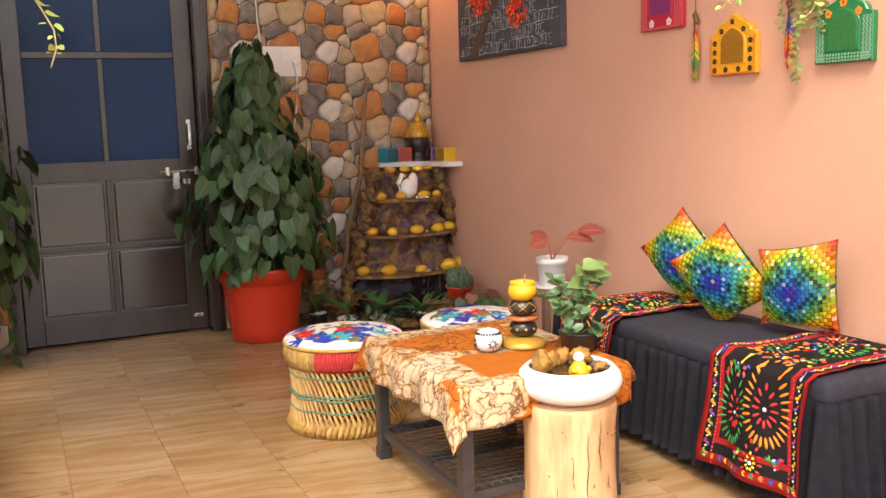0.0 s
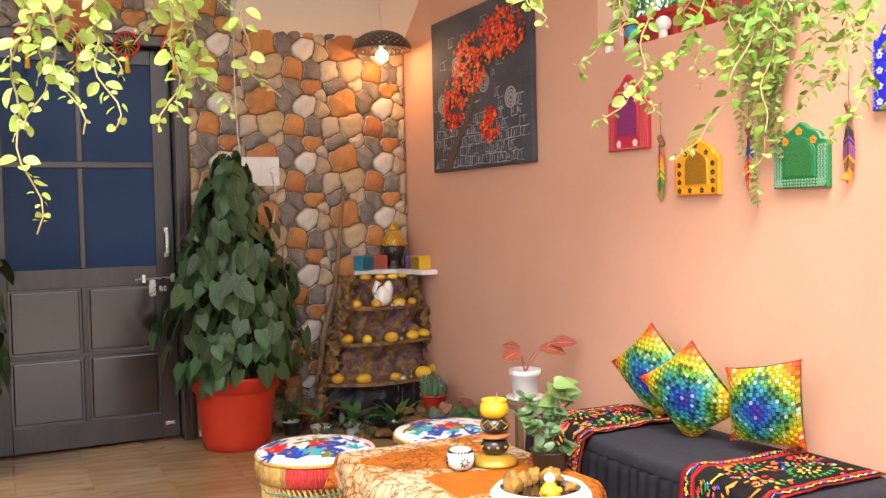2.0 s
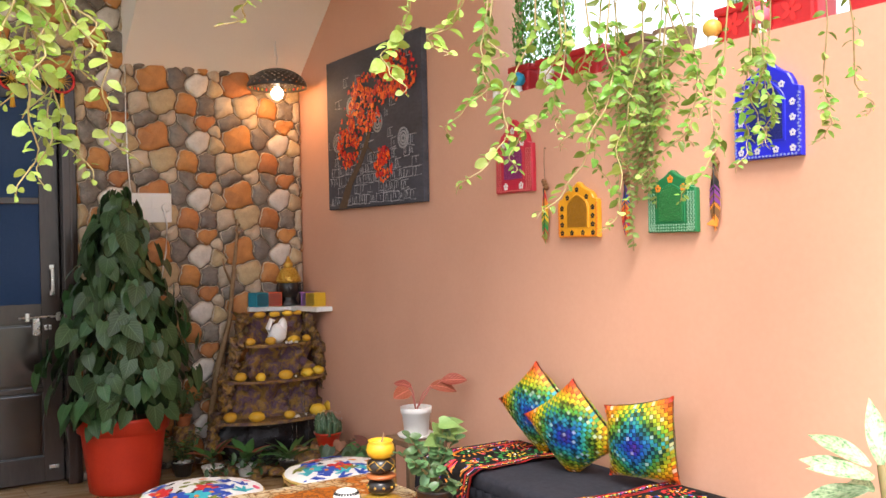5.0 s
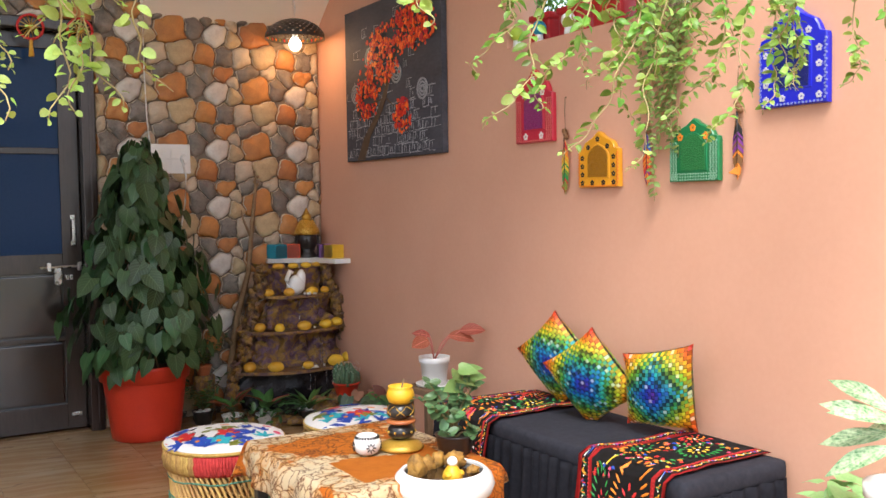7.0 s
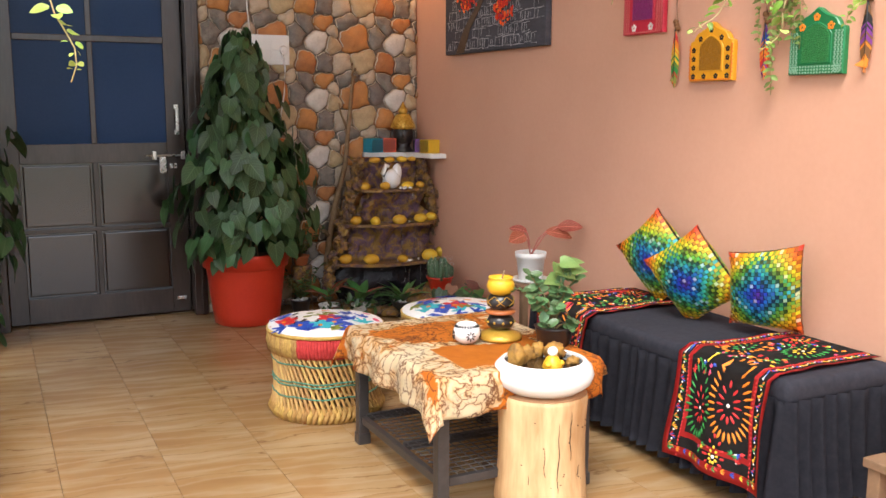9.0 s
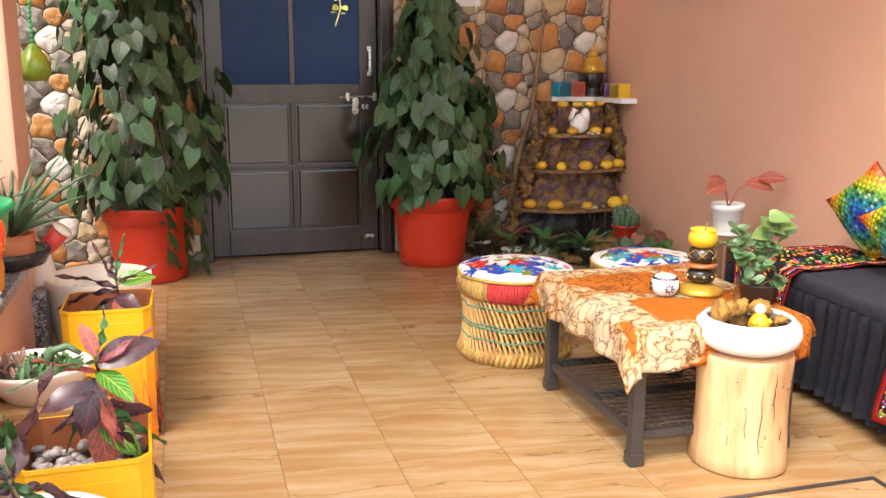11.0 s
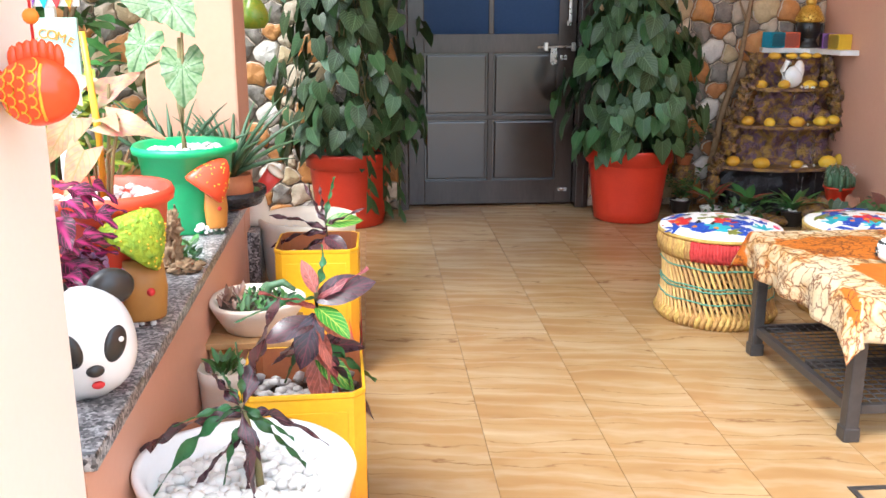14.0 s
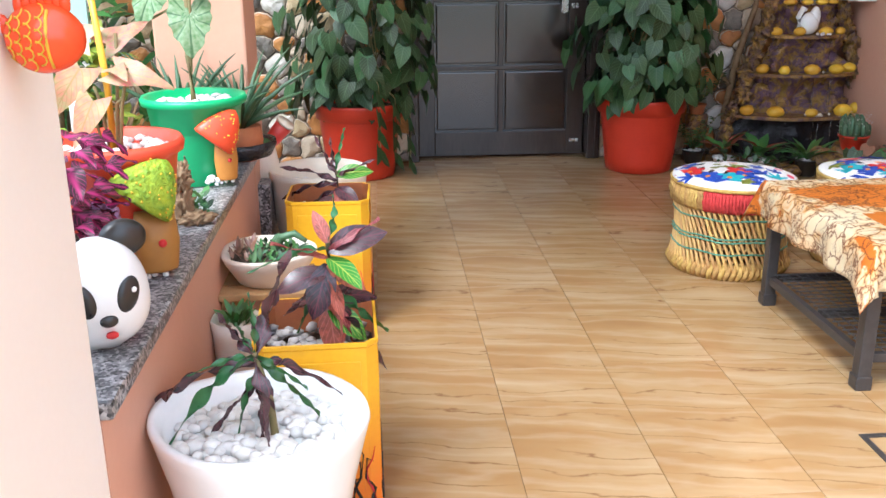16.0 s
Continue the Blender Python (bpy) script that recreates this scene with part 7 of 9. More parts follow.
def trailing_plant(strands, y0, label, seed, basket, size=1.0, spread=0.10, leaves=VLEAF):
    """A hanging basket whose leafy strands fall and sway."""
    rng = random.Random(seed)
    cx = sum(s[2] for s in strands) / len(strands)
    root = thing("trailing_plant", label, "hanging plant", at(0, 0, 0), "trailing plants")
    zb = 1.86
    for bx in basket:
        bm = bmesh.new()
        lathe(bm, [(0.07, 0.0), (0.10, 0.01), (0.13, 0.10), (0.14, 0.12), (0.132, 0.12), (0.12, 0.10), (0.02, 0.10)], 28, Matrix.Translation((bx, y0, zb)))
        part("basket", bm, WHITE_PLASTIC, root, "white hanging basket")
        bm = bmesh.new()
        for a in (0.3, 2.4, 4.5):
            tube(bm, [(bx + 0.135 * math.cos(a), y0 + 0.135 * math.sin(a), zb + 0.12), (bx, y0, zb + 0.50), (bx, 1.40, 2.46)], 0.0022, 4)
        part("hanger", bm, BLACK_IRON, root)
    for x1, z1, x0 in strands:
        yy = y0 + rng.uniform(-spread, spread) * 0.6
        near = min(basket, key=lambda b: abs(b - x0))
        ph = rng.uniform(0, 6)
        start = Vector((near + max(-0.12, min(0.12, x0 - near)), yy, zb + 0.11))
        lip = start + Vector((0, 0, 0.02))
        top = Vector((x0, yy, 1.56))
        end = Vector((x1, yy, z1))
        pts = [start, lip.lerp(top, 0.3), lip.lerp(top, 0.7)]
        n = 22
        for i in range(n):
            t = i / (n - 1)
            p = top.lerp(end, t)
            p.z -= 0.035 * math.sin(math.pi * t) * abs(x0 - x1) / 0.15
            p.x += (0.012 * math.sin(t * 9 + ph) + 0.006 * math.sin(t * 23 + ph)) * min(1, t * 4)
            p.y += 0.020 * math.sin(t * 6 + ph * 2)
            pts.append(p)
        n = len(pts)
        bm = bmesh.new()
        tube(bm, pts, [0.0019 - 0.0011 * i / (n - 1) for i in range(n)], 5)
        stem = part("strand", bm, VINE_STEM, root)
        seg = [(b_ - a_).length for a_, b_ in zip(pts, pts[1:])]
        total, gone, i, s = sum(seg), 0.0, 0, 0.0
        while s < total:
            while i < n - 2 and s > gone + seg[i]:
                gone += seg[i]
                i += 1
            p = pts[i].lerp(pts[i + 1], min(1, (s - gone) / seg[i]))
            d0 = (pts[i + 1] - pts[i]).normalized()
            low = p.z < 1.62
            twist = rng.uniform(0, 6.28)
            for sgn in (-1, 1):
                if rng.random() < 0.30:
                    continue
                side = Vector((sgn * math.cos(twist), sgn * math.sin(twist), rng.uniform(-0.4, 0.4)))
                d = side * rng.uniform(0.6, 1.2) + d0 * rng.uniform(-0.2, 0.9)
                young = 0.55 if s > total - 0.05 else 1.0
                leaf(stem, rng.choice(leaves), p + side * 0.004, d, (rng.uniform(-0.8, 0.8), rng.uniform(-1.0, 0.1), rng.uniform(0.2, 1)), size * young * rng.uniform(0.6, 1.25))
            s += rng.uniform(0.011, 0.022) * (size if low else 2.2)
    return root


bm = bmesh.new()
tube(bm, [(-0.62, 1.40, 2.46), (XR, 1.40, 2.46)], 0.012, 10)
structure("hanging_rail", bm, BLACK_IRON, "dark iron rail carrying hanging baskets", "rail", True)
trailing_plant(LEFT_STRANDS[:10] + [(0.014, 1.160, 0.028), (0.02, 1.34, 0.0), (0.10, 1.33, 0.11), (0.03, 1.27, 0.02), (0.17, 1.36, 0.16), (0.24, 1.41, 0.22)], 1.31, "trailing plant with pale green leaves in a hanging basket", 1, [0.12], 0.60)
trailing_plant(LEFT_STRANDS[10:], 1.28, "small trailing plant with a few pale green strands", 2, [0.55], 0.66)
trailing_plant(RIGHT_STRANDS[:9] + [(1.06, 1.40, 1.06), (1.15, 1.30, 1.19), (0.95, 1.33, 1.08), (1.00, 1.25, 1.17)], 1.47, "dense trailing plant with pale green leaves hanging", 3, [1.08], 0.66, 0.10, VPOINT)
trailing_plant(RIGHT_STRANDS[9:] + [(1.38, 1.40, 1.37), (1.64, 1.40, 1.62), (1.50, 1.34, 1.60), (1.33, 1.28, 1.47)], 1.50, "trailing plant with long pale green strands hanging", 4, [1.40, 1.72], 0.68, 0.10, VPOINT)

# a thinner vine falls from the ledge against the wall
vine = thing("ledge_vine", "thin dark green vine hanging from the wall ledge", "hanging plant", at(0, 0, 0))
rng = random.Random(5)
bm = bmesh.new()
lathe(bm, [(0.05, 0), (0.055, 0.005), (0.075, 0.10), (0.07, 0.10), (0.02, 0.09)], 24, at(XR + 0.09, 2.42, NZ0))
part("pot", bm, OLD_WOOD, vine)
THIN = [leaf_mesh("thin_vine_leaf", leafy("thin_vine_leaf_skin", (0.15, 0.24, 0.05), (0.30, 0.34, 0.10), 0.5, 0.3, 0.45), 0.020, 0.013, "oval", 0.2, 0.3)]
for k in range(17):
    y = 2.50 + rng.uniform(-0.15, 0.14)
    z1 = rng.uniform(1.28, 1.62) if k else 1.17
    n = 16
    pts = []
    for i in range(n):
        t = i / (n - 1)
        pts.append(Vector((XR - 0.022 - 0.03 * math.sin(t * 2.5 + k) ** 2 - (0.0 if i else -0.03), y - (y - 2.47) * 0.5 * t + 0.012 * math.sin(t * 7 + k), 1.84 + (z1 - 1.84) * t)))
    bm = bmesh.new()
    tube(bm, pts, 0.0014, 4)
    stem = part("strand", bm, VINE_STEM, vine)
    for i in range(int((1.84 - z1) / 0.020)):
        t = i / max(1, int((1.84 - z1) / 0.020)) * (n - 1)
        j = min(n - 2, int(t))
        p = pts[j].lerp(pts[j + 1], t - j)
        for sgn in (-1, 1):
            leaf(stem, THIN[0], p, (rng.uniform(-1, 0.1), sgn * rng.uniform(0.3, 1), rng.uniform(-0.7, 0.2)), (-1, 0, 0.6), rng.uniform(0.7, 1.4))

# wheels and tassels above the door
for k, x in enumerate((-0.02, 0.215, 0.45, 0.685, 0.92)):
    root = thing("door_hanging", "red and gold string wheel with a yellow tassel", "door hanging", at(x, 5.285, 2.085), "door hangings")
    bm = bmesh.new()
    tube(bm, [(0.060 * math.cos(a * 0.2618), 0, 0.060 * math.sin(a * 0.2618)) for a in range(25)], 0.007, 6)
    part("wheel_rim", bm, DYES["red"], root)
    bm = bmesh.new()
    for j in range(14):
        a = j * math.pi / 7
        tube(bm, [(0, -0.004, 0), (0.057 * math.cos(a), -0.002, 0.057 * math.sin(a))], 0.0026, 4)
    blob(bm, (0, -0.004, 0), (0.014, 0.006, 0.014), 0, 2)
    part("spoke", bm, GOLD, root)
    bm = bmesh.new()
    lathe(bm, [(0.006, -0.060), (0.010, -0.075), (0.008, -0.085), (0.014, -0.145), (0.012, -0.148)], 12)
    part("tassel", bm, YELLOW_CLAY, root)
home = thing("wooden_hanging", "brown wooden plaque hung on strings above the door", "wall decoration", at(0.46, YW - 0.03, 2.19))
bm = bmesh.new()
box(bm, -0.075, 0.075, -0.008, 0.004, 0.0, 0.10, 0.004)
part("plaque", bm, TERRACOTTA, home, "", False)
bm = bmesh.new()
for s in (-1, 1):
    tube(bm, [(s * 0.06, 0, 0.10), (0, 0, 0.34)], 0.002, 4)
part("string", bm, BARK, home)


# ---- pots along the low side wall ----
def tin(m, sx, sy, h, label, flames, seed):
    """A square oil tin, open at the top, painted yellow."""
    root = thing("tin_planter", label, "planter", m, "yellow tin planters")
    t = 0.004

    def sq(a, b, z, c=0.022):
        return [Vector((x, y, z)) for x, y in ((a - c, -b), (a, -b + c), (a, b - c), (a - c, b), (-a + c, b), (-a, b - c), (-a, -b + c), (-a + c, -b))]
    bm = bmesh.new()
    rings = [[bm.verts.new(p) for p in sq(a, b, z)] for a, b, z in ((sx, sy, 0), (sx, sy, h * 0.06), (sx * 1.012, sy * 1.012, h * 0.07), (sx, sy, h * 0.085), (sx, sy, h * 0.97), (sx * 1.015, sy * 1.015, h * 0.98), (sx * 1.015, sy * 1.015, h))]
    inner = [[bm.verts.new(p) for p in sq(sx - t, sy - t, z)] for z in (h, h * 0.73)]
    for a, b in zip(rings, rings[1:]):
        for i in range(8):
            bm.faces.new((a[i], a[(i + 1) % 8], b[(i + 1) % 8], b[i]))
    for i in range(8):
        bm.faces.new((rings[-1][i], rings[-1][(i + 1) % 8], inner[0][(i + 1) % 8], inner[0][i]))
        f = bm.faces.new((inner[0][i], inner[0][(i + 1) % 8], inner[1][(i + 1) % 8], inner[1][i]))
        f.material_index = 1
    bm.faces.new(rings[0][::-1])
    bm.faces.new(inner[1]).material_index = 1
    bmesh.ops.recalc_face_normals(bm, faces=bm.faces)
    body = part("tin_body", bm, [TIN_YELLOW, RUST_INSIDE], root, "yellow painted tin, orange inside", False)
    bm = bmesh.new()
    box(bm, -sx * 0.72, sx * 0.72, -sy - 0.002, -sy, h * 0.15, h * 0.90, 0.0015)
    box(bm, sx, sx + 0.002, -sy * 0.72, sy * 0.72, h * 0.15, h * 0.90, 0.0015)
    part("embossed_panel", bm, TIN_YELLOW, body, "", False)
    bm = bmesh.new()
    rng = random.Random(seed)
    for k in range(flames):
        x = sx * 0.15 + rng.uniform(0, sx * 0.75)
        pts = [(x + 0.010 * math.sin(i * 1.4 + k), -sy - 0.003, 0.01 + i * h * rng.uniform(0.05, 0.075)) for i in range(7)]
        tube(bm, pts, [0.003, 0.0034, 0.003, 0.0028, 0.002, 0.0015, 0.0008], 4, k % 2)
        y = rng.uniform(-sy * 0.9, sy * 0.8)
        pts = [(sx + 0.003, y + 0.010 * math.sin(i * 1.4 + k), 0.01 + i * h * rng.uniform(0.05, 0.075)) for i in range(7)]
        tube(bm, pts, [0.003, 0.0034, 0.003, 0.0028, 0.002, 0.0015, 0.0008], 4, k % 2)
    part("painted_stroke", bm, [DYES["red"], DYES["black"]], body, "red and black painted strokes")["kind"] = "stuff"
    bm = bmesh.new()
    z = h * 0.80
    vs = [bm.verts.new(p) for p in sq(sx - 0.006, sy - 0.006, z)]
    ws = [bm.verts.new(p) for p in sq(sx - 0.006, sy - 0.006, z - 0.02)]
    bm.faces.new(vs)
    for i in range(8):
        bm.faces.new((ws[i], ws[(i + 1) % 8], vs[(i + 1) % 8], vs[i]))
    part("soil", bm, SOIL, root, "", False)
    bm = bmesh.new()
    for k in range(170):
        blob(bm, (rng.uniform(-1, 1) * (sx - 0.018), rng.uniform(-1, 1) * (sy - 0.018), z + rng.uniform(0.006, 0.026)), (rng.uniform(0.011, 0.017), 0.011, 0.009), 0.2, 1, k)
    part("pebble_fill", bm, GREY_PEBBLE, root)["kind"] = "stuff"
    return root


CR = {"dark": leaf_mesh("croton_leaf", CROTON_DARK, 0.135, 0.072, "oval", 0.15, 0.35, 0.03, 9), "long": leaf_mesh("croton_leaf", CROTON_DARK, 0.18, 0.030, "lance", 0.25, 0.95, 0.45, 22, None, 0, 0.0, 3.2),
      "pink": leaf_mesh("croton_leaf", CROTON_PINK, 0.115, 0.050, "oval", 0.2, 0.4, 0.04, 8), "green": leaf_mesh("croton_leaf", CROTON_GREEN, 0.115, 0.056, "oval", 0.15, 0.25, 0.03, 8),
      "pinklong": leaf_mesh("croton_leaf", CROTON_PINK, 0.15, 0.026, "lance", 0.25, 0.6, 0.25, 16, None, 2, 0.0, 1.6),
      "greenlong": leaf_mesh("croton_leaf", leafy("dark_croton_green", (0.03, 0.11, 0.03), (0.05, 0.16, 0.05), 0.3, 0.15, 0.3), 0.17, 0.027, "lance", 0.25, 1.0, 0.45, 22, None, 1, 0.0, -2.6)}


def croton(root, base, stem_top, leaves):
    bm = bmesh.new()
    b, t = Vector(base), Vector(stem_top)
    tube(bm, [b, b.lerp(t, 0.5) + Vector((0.008, 0, 0)), t], [0.008, 0.006, 0.005], 7)
    part("stem", bm, STEM, root, "thin woody stem")
    for kind, s, d, n, k in leaves:
        leaf(root, CR[kind], b.lerp(t, s), d, n, k)


tinB = tin(at(-0.355, 2.12, 0, 2), 0.12, 0.13, 0.386, "yellow painted oil tin planted with a purple croton", 7, 3)
croton(tinB, (0.02, 0.0, 0.25), (0.03, 0.0, 0.55), [
    ("dark", 0.8, (-1, -0.35, -0.05), (0, -0.6, 1), 0.80), ("dark", 0.95, (0.75, -0.1, 0.35), (-0.5, -0.8, 0.5), 0.88), ("green", 0.9, (0.6, -0.6, -0.25), (0.3, -0.7, 1), 0.85), ("pink", 1.0, (-0.3, 0.1, 0.9), (0.2, -0.9, 0.2), 0.6),
    ("dark", 0.85, (-0.25, -0.5, -0.7), (0, -1, 0.3), 0.82), ("pink", 0.75, (0.25, -0.5, -0.8), (0, -1, 0.3), 0.75), ("pink", 0.85, (0.75, -0.4, -0.4), (0, -1, 0.5), 0.75), ("greenlong", 0.75, (-0.55, -0.5, -0.5), (0, -0.8, 0.6), 0.6),
    ("long", 0.6, (0.75, -0.5, -0.6), (0, -0.8, 0.6), 0.9), ("pink", 0.6, (0.1, -0.4, -1), (0, -1, 0.2), 1.1), ("pinklong", 0.8, (0.2, -0.7, -0.5), (0.2, -1, 0.3), 0.95), ("pinklong", 0.7, (0.45, -0.6, -0.8), (0.2, -1, 0.3), 0.9), ("pinklong", 0.9, (-0.4, -0.5, 0.3), (0.2, -1, 0.3), 0.7), ("greenlong", 0.7, (0.8, -0.4, -0.5), (0.2, -1, 0.3), 0.8), ("long", 0.8, (-0.5, -0.4, -0.5), (0.2, -1, 0.3), 0.6), ("pinklong", 0.95, (0.6, -0.3, 0.4), (0.2, -1, 0.3), 0.7), ("green", 0.55, (0.8, -0.3, -0.6), (0.2, -0.8, 0.6), 0.9), ("long", 0.6, (0.55, -0.1, -1), (0, -1, 0.2), 0.95),
    ("greenlong", 1.0, (0.35, 0.3, 0.9), (0.2, -0.9, 0.2), 0.6), ("dark", 0.6, (0.9, 0.4, 0.1), (0, -0.5, 1), 0.85), ("dark", 0.55, (-0.6, 0.5, 0.1), (0, -0.5, 1), 0.8), ("greenlong", 0.95, (-0.5, -0.6, 0.4), (0, -0.7, 0.8), 0.7)])
tinA = tin(at(-0.375, 3.105, 0, -1), 0.122, 0.115, 0.405, "yellow painted oil tin with a small dark croton", 5, 8)
croton(tinA, (0.02, 0.0, 0.26), (0.025, 0.0, 0.47), [
    ("green", 0.95, (0.9, -0.1, 0.2), (-0.2, -0.8, 0.8), 0.95), ("greenlong", 1.0, (0.05, -0.2, 1), (-0.2, -1, 0.1), 0.6), ("long", 0.95, (-0.4, -0.3, 0.9), (0, -0.9, 0.3), 0.6), ("long", 0.9, (0.5, -0.5, 0.4), (0, -0.9, 0.3), 0.55), ("long", 1.0, (-0.2, 0.2, 1), (0, -0.9, 0.3), 0.6), ("long", 0.8, (-1, -0.1, 0.3), (0, -0.6, 0.8), 0.8), ("long", 0.85, (-0.8, -0.3, 0.7), (0, -0.7, 0.7), 0.75), ("long", 0.7, (-0.7, 0.2, -0.1), (0, -0.7, 0.8), 0.8),
    ("pink", 0.7, (0.15, -0.8, -0.4), (0, -0.7, 0.8), 0.8), ("dark", 0.75, (0.5, -0.6, -0.1), (0, -0.7, 0.8), 0.7), ("long", 0.6, (0.4, -0.5, -0.6), (0, -0.7, 0.8), 0.7), ("dark", 0.6, (-0.5, -0.6, 0.0), (0, -0.7, 0.8), 0.6)])

big = thing("white_pot_croton", "wide white clay pot with pebbles and a narrow-leaved croton", "potted plant", at(-0.433, 1.775, 0) @ Matrix.Diagonal((0.97, 0.97, 1, 1)))
bm = bmesh.new()
n = 64
prof = [(0.118, 0.0), (0.124, 0.006), (0.140, 0.12), (0.160, 0.24), (0.180, 0.325), (0.187, 0.352), (0.184, 0.362), (0.172, 0.360), (0.163, 0.340), (0.155, 0.315), (0.02, 0.312)]
lathe(bm, prof, n)
for v in bm.verts:
    a = math.atan2(v.co.y, v.co.x)
    k = 1 + 0.045 * math.cos(4 * a + 0.4) * min(1, v.co.z / 0.25)
    v.co.x, v.co.y = v.co.x * k, v.co.y * k
    if v.co.z > 0.3:
        v.co.z += 0.006 * math.sin(3 * a)
part("pot", bm, WHITE_GLAZE, big, "white rounded-square clay pot")
pebbles(big, 0.143, 0.316, 240, 0.0140, PEBBLE, 4, "pebble_fill")
croton(big, (0.03, -0.03, 0.31), (0.0, 0.0, 0.47), [
    ("greenlong", 0.95, (-0.85, -0.55, -0.10), (0, -0.6, 0.9), 0.94), ("greenlong", 0.9, (0.85, -0.45, -0.15), (0, -0.6, 0.9), 0.61), ("long", 0.9, (0.95, -0.1, 0.10), (0, -0.6, 1), 0.70), ("long", 0.9, (-1, -0.1, 0.15), (0, -0.6, 0.9), 1.02),
    ("long", 0.7, (-0.75, -0.5, -0.25), (0, -0.7, 0.7), 0.57), ("long", 0.95, (0.30, 0.35, 1.0), (0, -0.9, 0.2), 1.11), ("greenlong", 1.0, (0.10, -0.1, 1), (0.3, -1, 0.1), 0.45), ("greenlong", 0.98, (-0.4, 0.2, 0.5), (0, -0.9, 0.4), 0.41),
    ("long", 0.9, (0.15, -0.75, -0.45), (0.1, -0.8, 0.4), 0.94), ("long", 0.8, (0.30, -0.6, -0.8), (0.1, -0.8, 0.4), 0.74), ("long", 0.75, (0.05, -0.75, -0.7), (0.1, -0.8, 0.4), 0.61), ("greenlong", 0.95, (0.55, -0.6, 0.25), (0, -0.6, 0.9), 0.45), ("long", 0.95, (-0.65, 0.3, 0.7), (0, -0.8, 0.5), 0.66),
    ("greenlong", 0.95, (-0.5, -0.5, 0.35), (0, -0.7, 0.8), 0.49), ("greenlong", 0.85, (-0.35, -0.8, -0.4), (0, -0.7, 0.8), 0.49)])

st2 = thing("pine_stand", "small pale pine stand by the low wall", "stand", at(-0.515, 2.62, 0))
bm = bmesh.new()
for k in range(3):
    box(bm, -0.115, 0.115, -0.115 + 0.079 * k, -0.043 + 0.079 * k, 0.285, 0.302, 0.003)
part("stand_top", bm, WOOD, st2, "", False)
for x in (-0.09, 0.09):
    for y in (-0.09, 0.09):
        bm = bmesh.new()
        box(bm, x - 0.013, x + 0.013, y - 0.013, y + 0.013, 0, 0.285, 0.003)
        part("leg", bm, WOOD, st2, "", False)
    bm = bmesh.new()
    box(bm, x - 0.008, x + 0.008, -0.077, 0.077, 0.235, 0.262, 0.002)
    part("rail", bm, WOOD, st2, "", False)
bp2 = thing("succulent_bowl", "shallow white clay bowl planted with succulents", "planter", at(-0.510, 2.62, 0.302))
bm = bmesh.new()
lathe(bm, [(0.075, 0), (0.08, 0.004), (0.112, 0.055), (0.122, 0.075), (0.120, 0.082), (0.108, 0.080), (0.095, 0.062), (0.02, 0.06)], 44)
for v in bm.verts:
    a = math.atan2(v.co.y, v.co.x)
    k = 1 + 0.05 * math.cos(3 * a) * min(1, v.co.z / 0.05)
    v.co.x, v.co.y = v.co.x * k, v.co.y * k
part("pot", bm, CREAM_CLAY, bp2)
bm = bmesh.new()
lathe(bm, [(0.005, 0.058), (0.098, 0.062), (0.09, 0.068), (0.005, 0.072)], 24, None, 0.05)
part("soil", bm, SOIL, bp2)
SUC = [leaf_mesh("succulent_leaf", m, 0.030, 0.010, "lance", 0.3, 0.1) for m in (ALOE, MID_LEAF, leafy("brown_succulent_leaf", (0.28, 0.12, 0.09), (0.16, 0.12, 0.06), 0.4, 0.1, 0.2))]
rng = random.Random(14)
for k in range(110):
    a, q = rng.uniform(0, 6.28), 0.09 * math.sqrt(rng.random())
    leaf(bp2, SUC[2 if q * math.cos(a) < -0.04 else k % 2], (q * math.cos(a), q * math.sin(a), 0.066), (rng.uniform(-1, 1), rng.uniform(-1, 1), rng.uniform(0.4, 1.6)), (0, -0.3, 1), rng.uniform(0.7, 1.5))
bm = bmesh.new()
tube(bm, [(0.02, 0.02, 0.07), (0.035, 0.02, 0.105), (0.07, 0.015, 0.115), (0.10, 0.01, 0.095)], [0.010, 0.011, 0.010, 0.006], 8)
part("curved_stem", bm, ALOE, bp2, "thick curved succulent stem")
sp = thing("potted_succulent", "small green succulent in a cream clay pot", "potted plant", at(-0.565, 2.40, 0))
bm = bmesh.new()
lathe(bm, [(0.042, 0), (0.045, 0.004), (0.058, 0.25), (0.062, 0.285), (0.056, 0.285), (0.05, 0.26), (0.01, 0.258)], 28)
part("pot", bm, CREAM_CLAY, sp, "tall cream clay pot")
for k in range(40):
    a = k * 2.4
    leaf(sp, SUC[1], (0.02 * math.cos(a), 0.02 * math.sin(a), 0.265 + 0.0006 * k), (math.cos(a), math.sin(a), rng.uniform(0.6, 2.4)), (0, -0.2, 1), rng.uniform(1.0, 1.7))
rp = thing("round_clay_pot", "wide cream clay pot with grey pebbles", "pot", at(-0.43, 3.47, 0))
bm = bmesh.new()
lathe(bm, [(0.105, 0), (0.11, 0.005), (0.150, 0.22), (0.166, 0.375), (0.168, 0.398), (0.158, 0.400), (0.150, 0.375), (0.135, 0.335), (0.02, 0.33)], 48)
part("pot", bm, CREAM_CLAY, rp)
pebbles(rp, 0.125, 0.335, 70, 0.012, PEBBLE, 9)

